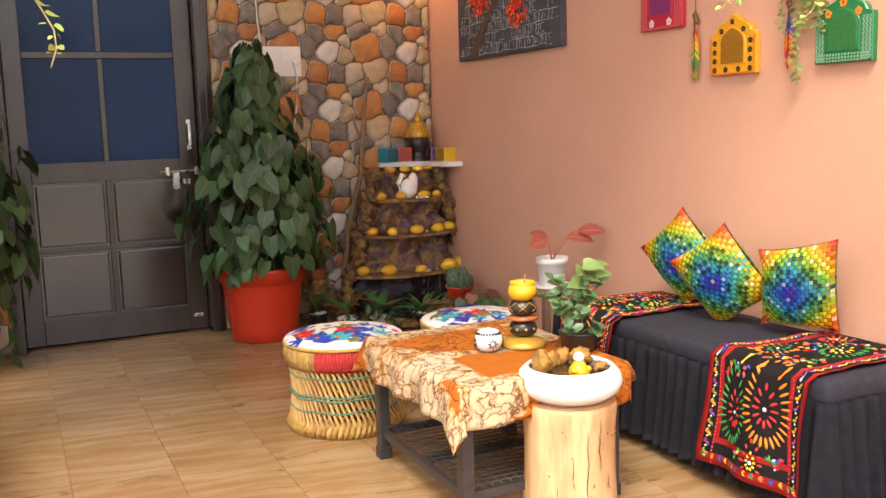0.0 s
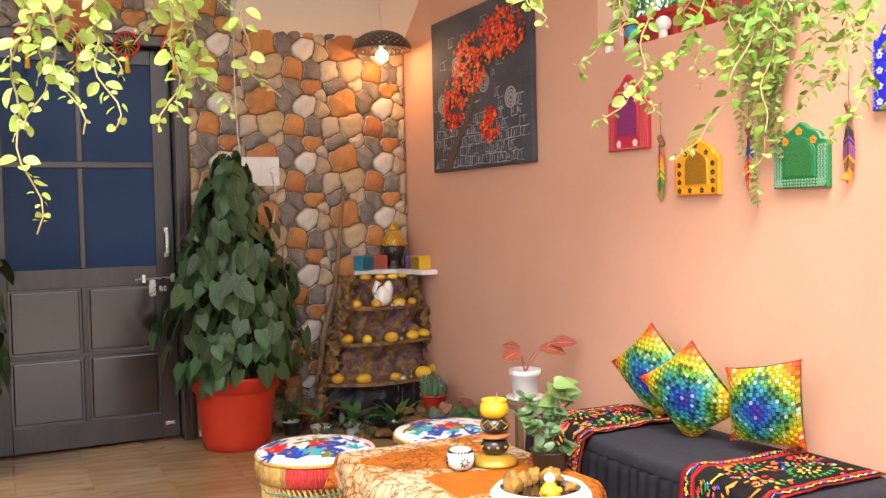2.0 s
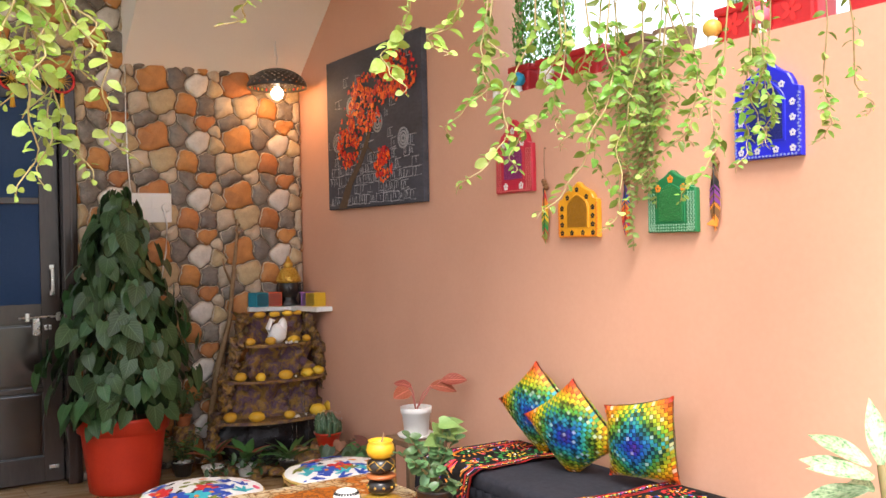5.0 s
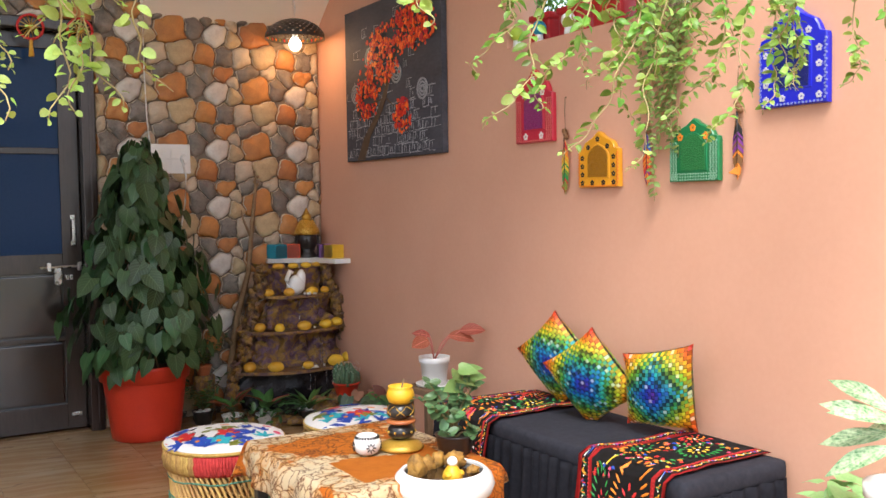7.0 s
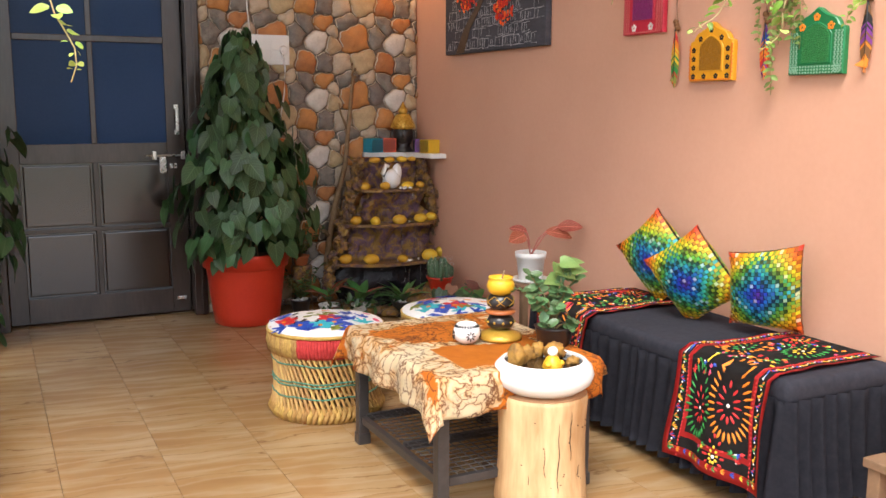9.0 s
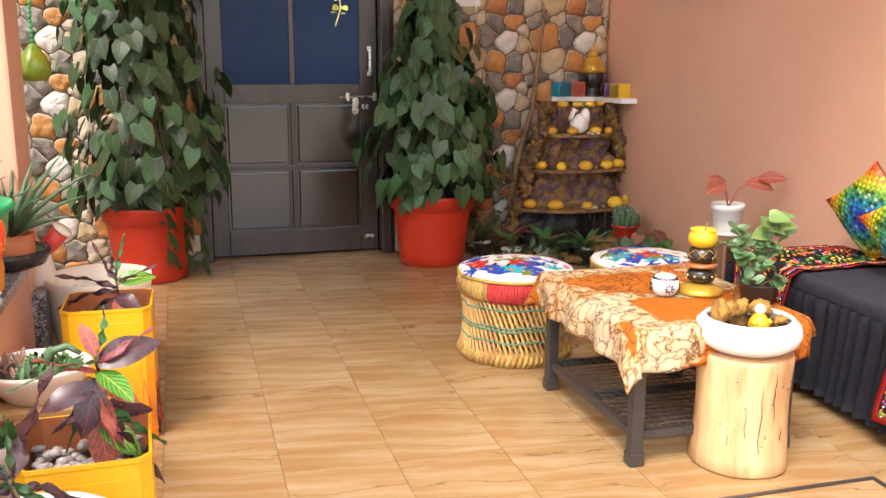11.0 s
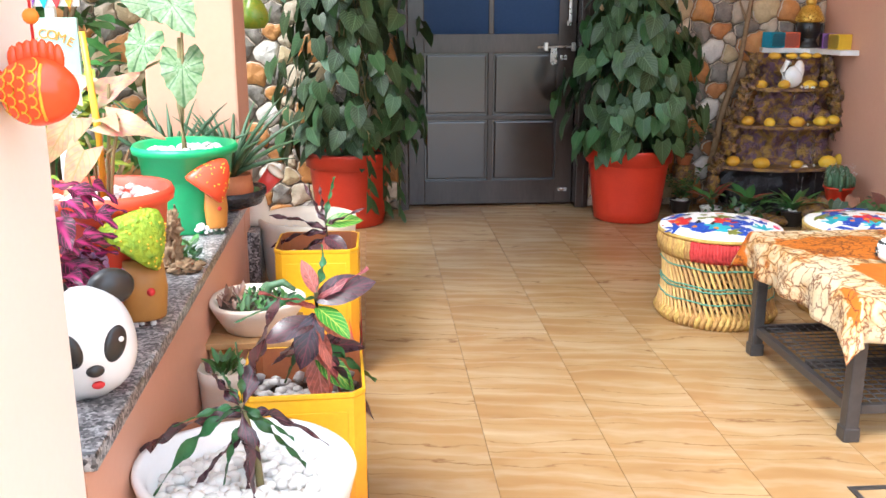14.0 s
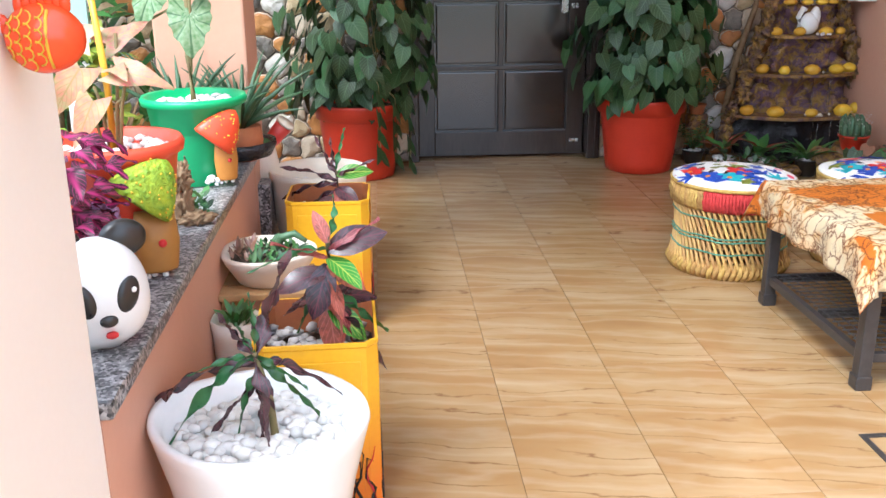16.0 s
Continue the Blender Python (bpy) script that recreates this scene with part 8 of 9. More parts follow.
# ---- things on the granite top ----
def decorated_pot(m, mat, r, h, name, label, cap, capmat, seed):
    """A plastic pot with a little modelled mushroom house stuck on its front."""
    root = thing(name, label, "potted plant", m, "pots on the granite top")
    bm = bmesh.new()
    lathe(bm, [(r * 0.60, 0), (r * 0.64, 0.005), (r * 0.78, h * 0.60), (r * 0.80, h * 0.62), (r * 0.86, h * 0.635), (r * 0.92, h * 0.88), (r * 1.02, h * 0.905), (r * 1.04, h * 0.96), (r * 1.0, h), (r * 0.93, h * 0.985), (r * 0.88, h * 0.90), (r * 0.1, h * 0.89)], 56)
    part("pot", bm, mat, root)
    pebbles(root, r * 0.80, h * 0.90, 80, 0.0105, PEBBLE, seed)
    a0 = -1.12
    rng = random.Random(seed)
    for i, (du, dz, ru, rz, mi, dr) in enumerate(cap):
        rad = r * (0.64 + 0.28 * max(0.0, dz) / h) + 0.004 + dr
        place = Matrix.Rotation(a0, 4, "Z") @ Matrix.Translation((rad, du, dz))
        bm = bmesh.new()
        if i == 0:
            # a leaning pointed roof with studs
            tip = place @ Matrix.Rotation(-0.70, 4, "X") @ Matrix.Diagonal((0.55, 1, 1, 1))
            prof = [(ru * 0.90, -rz), (ru * 1.04, -rz * 0.90), (ru * 1.0, -rz * 0.60), (ru * 0.84, 0.0), (ru * 0.58, rz * 0.62), (ru * 0.30, rz * 1.05), (ru * 0.05, rz * 1.24)]
            lathe(bm, prof, 28, tip, 0.06)
            roof = part("house_roof", bm, capmat[mi], root, "pointed studded roof in bright paint")
            bm = bmesh.new()
            for k in range(46):
                t, a = rng.uniform(-0.8, 0.95), rng.uniform(-1.5, 1.5)
                q = ru * (0.84 - 0.45 * t if t > 0 else 0.84 - 0.26 * t) * 1.02
                blob(bm, tip @ Vector((q * math.cos(a), q * math.sin(a), rz * t)), 0.0024, 0, 1)
            part("roof_stud", bm, DYES["yellow"], roof)["kind"] = "stuff"
        elif i == 1:
            lathe(bm, [(ru * 0.80, -rz), (ru * 0.86, -rz * 0.9), (ru * 1.0, 0), (ru * 0.86, rz)], 24, place @ Matrix.Diagonal((0.6, 1, 1, 1)), 0.08)
            wall = part("house_wall", bm, capmat[mi], root, "little modelled house wall")
            bm = bmesh.new()
            blob(bm, place @ Vector((ru * 0.58, ru * 0.12, 0)), ru * 0.19, 0.05, 2)
            part("door_knob", bm, DYES["red"], wall, "round red knob")
        else:
            for k in range(9):
                blob(bm, place @ Vector((rng.uniform(0, 0.35) * ru, rng.uniform(-0.8, 0.8) * ru, rng.uniform(-0.8, 0.8) * rz)), max(0.006, min(ru, rz) * 0.42), 0.25, 2, k + i * 9)
            part("modelled_trim", bm, capmat[mi], root, "lumpy modelled trim")["kind"] = "stuff"
    return root


GP = decorated_pot(at(-0.715, 2.90, SLAB), GREEN_PLASTIC, 0.137, 0.24, "green_pot_caladium", "white-leaved caladium in a green pot with a mushroom house", ((0.036, 0.162, 0.058, 0.047, 0, 0.008), (0.044, 0.075, 0.032, 0.055, 1, 0.004), (0.0, 0.025, 0.026, 0.018, 2, 0.006), (0.035, 0.02, 0.03, 0.014, 2, 0.006)), [plain("red_orange_cap", (0.75, 0.07, 0.02), 0.4), plain("ochre_house", (0.50, 0.20, 0.03), 0.5), WHITE_GLAZE], 3)
CAL = [shield_leaf("caladium_leaf", CALADIUM, 0.094, 0.10, 0.2, k) for k in range(2)]
bm = bmesh.new()
tube(bm, [(0, 0, 0.20), (-0.004, 0, 0.34), (0.006, 0, 0.52)], [0.012, 0.010, 0.006], 8)
tube(bm, [(0, 0.0, 0.30), (0.012, -0.01, 0.45), (0.02, -0.02, 0.60)], 0.004, 6)
tube(bm, [(0, 0.0, 0.42), (-0.03, 0.0, 0.47), (-0.09, 0.0, 0.44)], 0.004, 6)
part("stalk", bm, STEM, GP, "green and brown stalks")
for k, (x, y, z, d, nn, s) in enumerate(((0.012, -0.02, 0.44, (0.05, -0.4, -0.9), (0.1, -1, 0.35), 1.1), (0.0, -0.02, 0.60, (0.45, -0.4, -0.55), (0.0, -1, 0.5), 1.05), (-0.09, 0.0, 0.50, (-0.35, -0.3, -0.8), (0, -1, 0.4), 0.9), (-0.07, 0.03, 0.60, (-0.8, -0.1, 0.2), (0, -0.9, 0.5), 0.8))):
    leaf(GP, CAL[k % 2], (x, y, z), d, nn, s)

RP = decorated_pot(at(-0.735, 2.17, SLAB), ORANGE_RED, 0.130, 0.262, "orange_pot_caladium", "pink caladium in an orange-red pot with a mossy house", ((0.036, 0.190, 0.066, 0.045, 0, 0.012), (0.040, 0.075, 0.044, 0.060, 1, 0.010), (0.035, 0.014, 0.034, 0.016, 2, 0.010), (-0.02, 0.09, 0.03, 0.03, 3, 0.008), (-0.055, 0.14, 0.035, 0.03, 3, 0.010), (-0.06, 0.08, 0.04, 0.04, 3, 0.006)), [LIME, plain("brown_house", (0.38, 0.17, 0.03), 0.5), WHITE_GLAZE, DYES["lilac"]], 5)
PCAL = [leaf_mesh("pink_caladium_leaf", CALADIUM_PINK, 0.115, 0.080, "arrow", 0.10, d, 0.05, 10, None, k, 0.22) for k, d in enumerate((0.25, 0.4, 0.1))]
bm = bmesh.new()
tube(bm, [(0.0, 0, 0.23), (0.0, 0.0, 0.38), (-0.012, 0.0, 0.56)], [0.008, 0.007, 0.006], 8)
part("bamboo_stake", bm, YELLOW_CLAY, RP, "yellow support stake")
bm = bmesh.new()
for x1, y1, z1 in ((0.05, -0.03, 0.40), (-0.05, -0.02, 0.38), (0.02, 0.03, 0.46), (-0.03, 0.02, 0.36), (0.03, -0.02, 0.34)):
    tube(bm, [(x1 * 0.3, y1 * 0.3, 0.23), (x1 * 0.6, y1 * 0.6, 0.33), (x1, y1, z1)], 0.0035, 6)
part("stalk", bm, STEM, RP)
for k, (x, y, z, d, nn, s) in enumerate(((0.03, -0.03, 0.395, (0.95, -0.3, -0.12), (0, -0.75, 0.75), 0.95), (-0.04, -0.02, 0.40, (-0.55, -0.2, -0.75), (0.2, -1, 0.3), 1.0), (0.0, 0.03, 0.44, (0.6, 0.3, 0.35), (0.1, -0.8, 0.6), 0.8), (-0.03, 0.02, 0.45, (-0.6, 0.2, 0.2), (0, -0.8, 0.6), 0.9), (0.02, -0.02, 0.40, (0.3, -0.6, 0.1), (0, -0.6, 0.9), 0.65), (-0.02, -0.03, 0.34, (-0.35, -0.4, -0.85), (0.2, -1, 0.2), 0.85))):
    leaf(RP, PCAL[k % 3], (x, y, z), d, nn, s)

co = thing("coleus", "magenta-leaved coleus in a red pot on the granite", "potted plant", at(-0.775, 1.93, SLAB))
bm = bmesh.new()
lathe(bm, [(0.055, 0), (0.058, 0.004), (0.075, 0.12), (0.082, 0.125), (0.083, 0.145), (0.075, 0.145), (0.02, 0.135)], 32)
part("pot", bm, ORANGE_RED, co)
COL = [leaf_mesh("coleus_leaf", COLEUS, 0.048, 0.036, "heart", 0.15, 0.3, 0.12, 9, None, k) for k in range(3)]
rng = random.Random(31)
for k in range(125):
    a = k * 2.4
    q, z = rng.uniform(0.02, 0.10), rng.uniform(0.10, 0.31)
    leaf(co, COL[k % 3], (q * math.cos(a), q * math.sin(a), z), (math.cos(a), math.sin(a), rng.uniform(-0.6, 0.3)), (0.3 * math.cos(a), 0.3 * math.sin(a) - 0.3, 1), rng.uniform(0.8, 1.25))

# round white planter with dark patches: plain shape
bm = bmesh.new()
blob(bm, (0, 0, 0.114), (0.102, 0.095, 0.116), 0.0, 4, 0.3)
for v in bm.verts:
    k = (v.co.z - 0.114) / 0.116
    w = 1.0 + 0.10 * max(0.0, -k) - 0.05 * max(0.0, k)
    v.co.x = math.copysign(abs(v.co.x / 0.102) ** 0.86, v.co.x) * 0.102 * w
for sx in (-1, 1):
    blob(bm, (sx * 0.064, 0.012, 0.218), (0.048, 0.026, 0.040), 0, 3, 0, 1)
    lb = len(bm.verts)
    blob(bm, (0, 0, 0), (0.025, 0.010, 0.038), 0, 3, 0, 1)
    blob(bm, (0.004, -0.010, 0.012), (0.006, 0.004, 0.006), 0, 2, 0, 0)
    bm.verts.ensure_lookup_table()
    bmesh.ops.transform(bm, matrix=Matrix.Translation((sx * 0.044, -0.083, 0.128)) @ Matrix.Rotation(sx * 0.4, 4, "Z") @ Matrix.Rotation(sx * 0.35, 4, "Y"), verts=bm.verts[lb:])
blob(bm, (0.0, -0.092, 0.082), (0.018, 0.010, 0.013), 0, 3, 0, 1)
blob(bm, (0.004, -0.088, 0.050), (0.013, 0.009, 0.008), 0, 2, 0, 2)
for v in bm.verts:
    if v.co.z < 0.006:
        v.co.z = 0.0
wp = link("patched_white_planter", bm, [WHITE_GLAZE, BLACK_GLOSS, DYES["red"]], True)
wp.matrix_world = at(-0.673, 1.765, SLAB, 27, 0.785)
tagged(wp, "round white ceramic planter with glossy dark patches", "planter")

bm = bmesh.new()
blob(bm, (0, 0, 0.05), (0.030, 0.027, 0.055), 1.0, 4, 1.0, 0, 4.5)
blob(bm, (0.0, -0.005, 0.125), (0.026, 0.024, 0.038), 1.0, 4, 2.0, 0, 4.5)
blob(bm, (0.03, -0.02, 0.015), (0.045, 0.03, 0.018), 0.9, 4, 3.0, 0, 4.5)
tube(bm, [(0, 0, 0.15), (-0.01, 0, 0.175), (-0.005, 0, 0.195)], [0.012, 0.008, 0.004], 6)
tube(bm, [(0.012, 0, 0.15), (0.022, 0, 0.17), (0.02, 0, 0.185)], [0.010, 0.007, 0.003], 6)
dw = link("driftwood_ornament", bm, BARK, True)
dw.matrix_world = at(-0.682, 2.47, SLAB, 20, 0.86)
tagged(dw, "small rough brown driftwood ornament on the granite", "ornament")
tuft = thing("moss_tuft", "tuft of green moss beside the driftwood", "plant", at(-0.665, 2.53, SLAB))
rng = random.Random(3)
for k in range(46):
    leaf(tuft, SMALLS[k % 2], (rng.uniform(-0.03, 0.03), rng.uniform(-0.03, 0.03), rng.uniform(0.0, 0.05)), (rng.uniform(-1, 1), rng.uniform(-1, 1), rng.uniform(0.2, 1.5)), (0, -0.3, 1), rng.uniform(0.6, 1.1))

dish = thing("moss_dish", "dark stone dish garden filled with moss", "planter", at(-0.655, 3.21, SLAB))
bm = bmesh.new()
lathe(bm, [(0.085, 0), (0.105, 0.006), (0.122, 0.038), (0.120, 0.052), (0.108, 0.050), (0.095, 0.036), (0.02, 0.034)], 36, None, 0.06)
part("dish", bm, BLACK_ROCK, dish)
bm = bmesh.new()
for k in range(16):
    a, q = k * 2.4, 0.085 * math.sqrt((k + 0.5) / 16)
    blob(bm, (q * math.cos(a), q * math.sin(a), 0.042), (0.03, 0.03, 0.016), 0.5, 2, k)
part("moss", bm, MOSS, dish)

al = thing("aloe", "spiky green aloe in a ribbed orange pot", "potted plant", at(-0.80, 3.14, SLAB))
bm = bmesh.new()
lathe(bm, [(0.05, 0), (0.07, 0.01), (0.085, 0.05), (0.078, 0.10), (0.066, 0.125), (0.06, 0.122), (0.02, 0.115)], 36)
for v in bm.verts:
    k = 1 + 0.03 * math.cos(math.atan2(v.co.y, v.co.x) * 12)
    v.co.x, v.co.y = v.co.x * k, v.co.y * k
part("pot", bm, TERRACOTTA, al)
rng = random.Random(22)
for base, cnt in ((Vector((0, 0, 0.11)), 24), (Vector((0.17, 0.02, 0.10)), 30)):
    for k in range(cnt):
        a = k * 2.4
        L = rng.uniform(0.20, 0.36)
        d = Vector((math.cos(a), math.sin(a), rng.uniform(0.5, 2.6))).normalized()
        bm = bmesh.new()
        pts = [base + d * (L * s) + Vector((0, 0, -0.25 * L * s * s)) for s in (0, 0.3, 0.6, 0.85, 1)]
        tube(bm, pts, [0.008, 0.0085, 0.006, 0.003, 0.0008], 6)
        part("spike_leaf", bm, ALOE, al)
bm = bmesh.new()
lathe(bm, [(0.04, 0), (0.055, 0.01), (0.062, 0.06), (0.056, 0.105), (0.05, 0.10), (0.02, 0.095)], 28, Matrix.Translation((0.17, 0.02, 0)))
part("second_pot", bm, TERRACOTTA, al, "small orange pot")

# red and white ceramic ornament on an upturned cup: plain shapes
bm = bmesh.new()
lathe(bm, [(0.040, 0), (0.044, 0.005), (0.030, 0.085), (0.026, 0.088)], 24, None, 0, 0)
tube(bm, [(-0.012, 0, 0.080), (-0.020, 0, 0.105), (-0.034, 0, 0.150)], [0.016, 0.021, 0.024], 16, 1)
tube(bm, [(0.010, -0.004, 0.082), (0.030, -0.008, 0.104), (0.062, -0.012, 0.142)], [0.016, 0.021, 0.024], 16, 1)
for (x0, y0, z0), (x1, y1, z1) in (((-0.034, 0, 0.150), (-0.036, 0, 0.157)), ((0.062, -0.012, 0.142), (0.067, -0.013, 0.148))):
    tube(bm, [(x0, y0, z0), (x1, y1, z1)], [0.027, 0.026], 16, 0)
blob(bm, (-0.040, 0, 0.185), (0.022, 0.020, 0.032), 0, 3, 0, 0)
blob(bm, (-0.036, -0.019, 0.190), 0.007, 0, 2, 0, 2)
orn2 = link("red_white_ornament", bm, [CREAM_CLAY, plain("red_white_glaze", (0.62, 0.05, 0.04), 0.35), DYES["blue"]], True)
orn2.matrix_world = at(-0.61, 3.48, 0.375, 0, 1.25)
tagged(orn2, "red and white ceramic ornament on an upturned cup", "ornament")

# hanging ornaments
hp = thing("pear_ornament", "green pear-shaped hanging ornament on a bead chain", "hanging ornament", at(-0.63, 3.90, 1.07))
bm = bmesh.new()
lathe(bm, [(0.01, -0.058), (0.040, -0.055), (0.056, -0.030), (0.056, -0.005), (0.042, 0.030), (0.024, 0.055), (0.012, 0.070), (0.003, 0.074)], 32)
part("pear_body", bm, surf("green_gold_lacquer", (0.10, 0.24, 0.02), (0.30, 0.28, 0.02), 0.3, 24, 0.2), hp)
for k in range(46):
    bm = bmesh.new()
    blob(bm, (0.002 * math.sin(k), 0, 0.082 + 0.0165 * k), 0.0085, 0, 1)
    part("bead", bm, GREEN_PLASTIC, hp)
bm = bmesh.new()
tube(bm, [(0, 0, 0.07), (0, 0, 0.86), (0.0, 0.0, CEIL - 1.07)], 0.0015, 4)
part("thread", bm, BARK, hp)

fo = thing("red_hanging_ornament", "glossy red and gold scaled hanging ornament", "hanging ornament", at(-0.576, 1.40, 1.020, 0, 0.90))
bm = bmesh.new()
blob(bm, (0, 0, 0), (0.048, 0.034, 0.042), 0.03, 4, 1)
for k in range(7):
    blob(bm, (-0.026 + 0.009 * k, 0, 0.040 + 0.008 * math.sin(k * 0.5)), (0.007, 0.006, 0.016), 0.1, 2, k)
blob(bm, (-0.052, 0, 0.016), (0.014, 0.006, 0.014), 0.2, 2, 8)
part("ornament_body", bm, plain("red_orange_lacquer", (0.80, 0.075, 0.012), 0.22), fo)
bm = bmesh.new()
for row in range(4):
    for k in range(5):
        u, v = -0.040 + 0.013 * row, 0.026 - 0.014 * k + 0.007 * (row % 2)
        pts = []
        for i in range(6):
            a = -1.5 + 3.0 * i / 5
            x, z = u + 0.009 * math.cos(a), v + 0.008 * math.sin(a)
            q = 1 - (x / 0.048) ** 2 - (z / 0.042) ** 2
            if q > 0.02:
                pts.append((x, -0.0345 * math.sqrt(q) - 0.0006, z))
        if len(pts) > 2:
            tube(bm, pts, 0.0012, 4)
tube(bm, [(0.012, -0.0335 * math.sqrt(max(0.05, 1 - (0.012 / 0.048) ** 2 - (z / 0.042) ** 2)) - 0.001, z) for z in (-0.034, -0.02, -0.005, 0.01, 0.025, 0.034)], 0.002, 5)
part("gold_scale", bm, DYES["yellow"], fo, "gold painted scale lines")["kind"] = "stuff"
bm = bmesh.new()
tube(bm, [(0, 0, 0.05), (0.0, 0, 0.5), (0, 0, 1.60)], 0.0018, 5)
part("thread", bm, DYES["red"], fo)
for k in range(3):
    bm = bmesh.new()
    blob(bm, (0, 0, 0.09 + 0.035 * k), 0.010, 0, 2)
    part("bead", bm, DYES["red"] if k % 2 else DYES["orange"], fo)

# garden sign beyond the low wall
sg = thing("garden_sign", "pale green painted welcome board on a white post", "sign", at(-1.03, 2.92, 0))
bm = bmesh.new()
box(bm, -0.022, 0.002, -0.01, 0.012, -0.12, 1.30, 0.002)
part("post", bm, WHITE_PLASTIC, sg, "white post", False)
bm = bmesh.new()
box(bm, -0.115, 0.062, -0.026, -0.012, 0.88, 1.072, 0.003)
board = part("board", bm, DYES["mint"], sg, "pale green board", False)


def lettering(text, size, m, mat, parent):
    cu = bpy.data.curves.new("lettering", "FONT")
    cu.body, cu.size, cu.align_x, cu.extrude = text, size, "CENTER", 0.0008
    tmp = bpy.data.objects.new("tmp", cu)
    scene.collection.objects.link(tmp)
    bpy.context.view_layer.update()
    me = bpy.data.meshes.new_from_object(tmp.evaluated_get(bpy.context.evaluated_depsgraph_get()))
    bpy.data.objects.remove(tmp)
    me.materials.clear()
    me.materials.append(mat)
    ob = new("lettering", me)
    ob.parent = parent
    ob.matrix_local = m


for k, ch in enumerate("WELCOME"):
    a = (k - 3) * -0.17
    lettering(ch, 0.034, Matrix.Translation((-0.027 + 0.021 * (k - 3), -0.0275, 1.020 - 0.0022 * (k - 3) ** 2)) @ Matrix.Rotation(math.pi / 2, 4, "X") @ Matrix.Rotation(a, 4, "Z"), DYES["orange"], board)
lettering("Garden", 0.040, Matrix.Translation((-0.010, -0.0275, 0.905)) @ Matrix.Rotation(math.pi / 2, 4, "X"), DYES["olive"], board)
bm = bmesh.new()
dm = Matrix.Translation((-0.05, -0.02, 1.20)) @ Matrix.Rotation(math.pi / 2, 4, "X")
for i in range(-3, 4):
    for j in range(-2, 3):
        x, y = i * 0.032 + (j % 2) * 0.016, j * 0.036
        slab(bm, [(x - 0.015, y), (x, y - 0.034), (x + 0.015, y), (x, y + 0.034)], 0.004, dm, 0, (i * 3 + j * 2) % 5)
part("diamond_panel", bm, [DYES[c] for c in ("orange", "purple", "red", "yellow", "teal")], sg, "panel of bright diamonds", False)["kind"] = "stuff"
bm = bmesh.new()
box(bm, -0.17, 0.07, -0.018, -0.006, 1.10, 1.30, 0.003)
part("panel_back", bm, WHITE_PLASTIC, sg, "", False)


def bush(x, y, z, r, h, n, mat, label, seed, L=0.07):
    rng = random.Random(seed)
    root = thing("garden_bush", label, "bush", at(x, y, z), "garden bushes")
    bm = bmesh.new()
    for k in range(9):
        a = k * 0.7
        tube(bm, [(0, 0, 0), (r * 0.3 * math.cos(a), r * 0.3 * math.sin(a), h * 0.5), (r * 0.8 * math.cos(a), r * 0.8 * math.sin(a), h * rng.uniform(0.7, 0.95))], [0.014, 0.009, 0.004], 6)
    part("branch", bm, BARK, root)
    bm = bmesh.new()
    for k in range(n):
        a, q, t = rng.uniform(0, 6.28), math.sqrt(rng.random()), rng.random()
        w = r * (0.45 + 0.75 * math.sin(math.pi * min(1, t * 0.85 + 0.1))) * (0.75 + 0.5 * noise.noise(Vector((math.cos(a) * 2, math.sin(a) * 2, t * 5 + seed))))
        p = (w * q * math.cos(a), w * q * math.sin(a), h * t)
        leaf_geometry(bm, L * rng.uniform(0.7, 1.3), L * 0.5 * rng.uniform(0.7, 1.2), "oval", 0.15, 0.3, 0, 3, aim(p, (rng.uniform(-1, 1), rng.uniform(-1, 1), rng.uniform(-0.7, 0.7)), (0, -0.4, 1)))
    part("foliage", bm, mat, root, "loose leafy foliage")["kind"] = "stuff"


bush(-1.45, 3.9, -0.12, 0.45, 2.2, 900, BUSH_LEAF, "tall green shrub beyond the low wall", 1, 0.10)
bush(-1.40, 2.7, -0.12, 0.33, 0.95, 600, BUSH_LEAF, "leafy green shrub beside the garden sign", 2, 0.08)
bush(-2.1, 3.5, -0.12, 0.6, 2.2, 1700, BUSH_LEAF, "broad green shrub in the garden", 3, 0.11)
bush(-1.18, 3.45, -0.12, 0.22, 1.0, 320, leafy("yellow_flecked_leaf", (0.34, 0.34, 0.03), (0.10, 0.18, 0.03), 0.5, 0.25, 0.4, rand="island"), "yellow-flecked shrub against the pillar", 4, 0.07)
bush(-1.9, 4.6, -0.12, 0.5, 2.6, 800, BUSH_LEAF, "dark green shrub against the stone wall", 5, 0.11)

# inspection cover in the floor
ic = thing("inspection_cover", "tiled inspection cover with a dark metal rim in the floor", "floor cover", at(0, 0, 0))
bm = bmesh.new()
for x0, x1, y0, y1 in ((0.90, 1.62, 2.213, 2.227), (0.90, 1.62, 1.68, 1.694), (0.90, 0.914, 1.694, 2.213), (1.606, 1.62, 1.694, 2.213)):
    box(bm, x0, x1, y0, y1, 0.0005, 0.004)
part("metal_rim", bm, BLACK_IRON, ic, "", False)


# ---- stone cladding: one tile pattern of thirteen stones, repeated ----
U, V, OX, OZ = 0.476, 0.3185, 1.640, 1.486
PX, PZ = U / 250, V / 179
SEEDS = [(0, 0, 35, "white"), (120, -17, 47, "orange"), (148, 58, 36, "tan"), (76, 71, 31, "beige"), (28, 63, 28, "dark"), (213, 63, 29, "orange"), (23, 119, 24, "orange"),
         (98, 118, 32, "dark"), (165, 112, 26, "beige"), (208, 126, 30, "dark"), (190, -30, 32, "dark"), (48, 6, 22, "tan"), (52, -32, 15, "beige")]


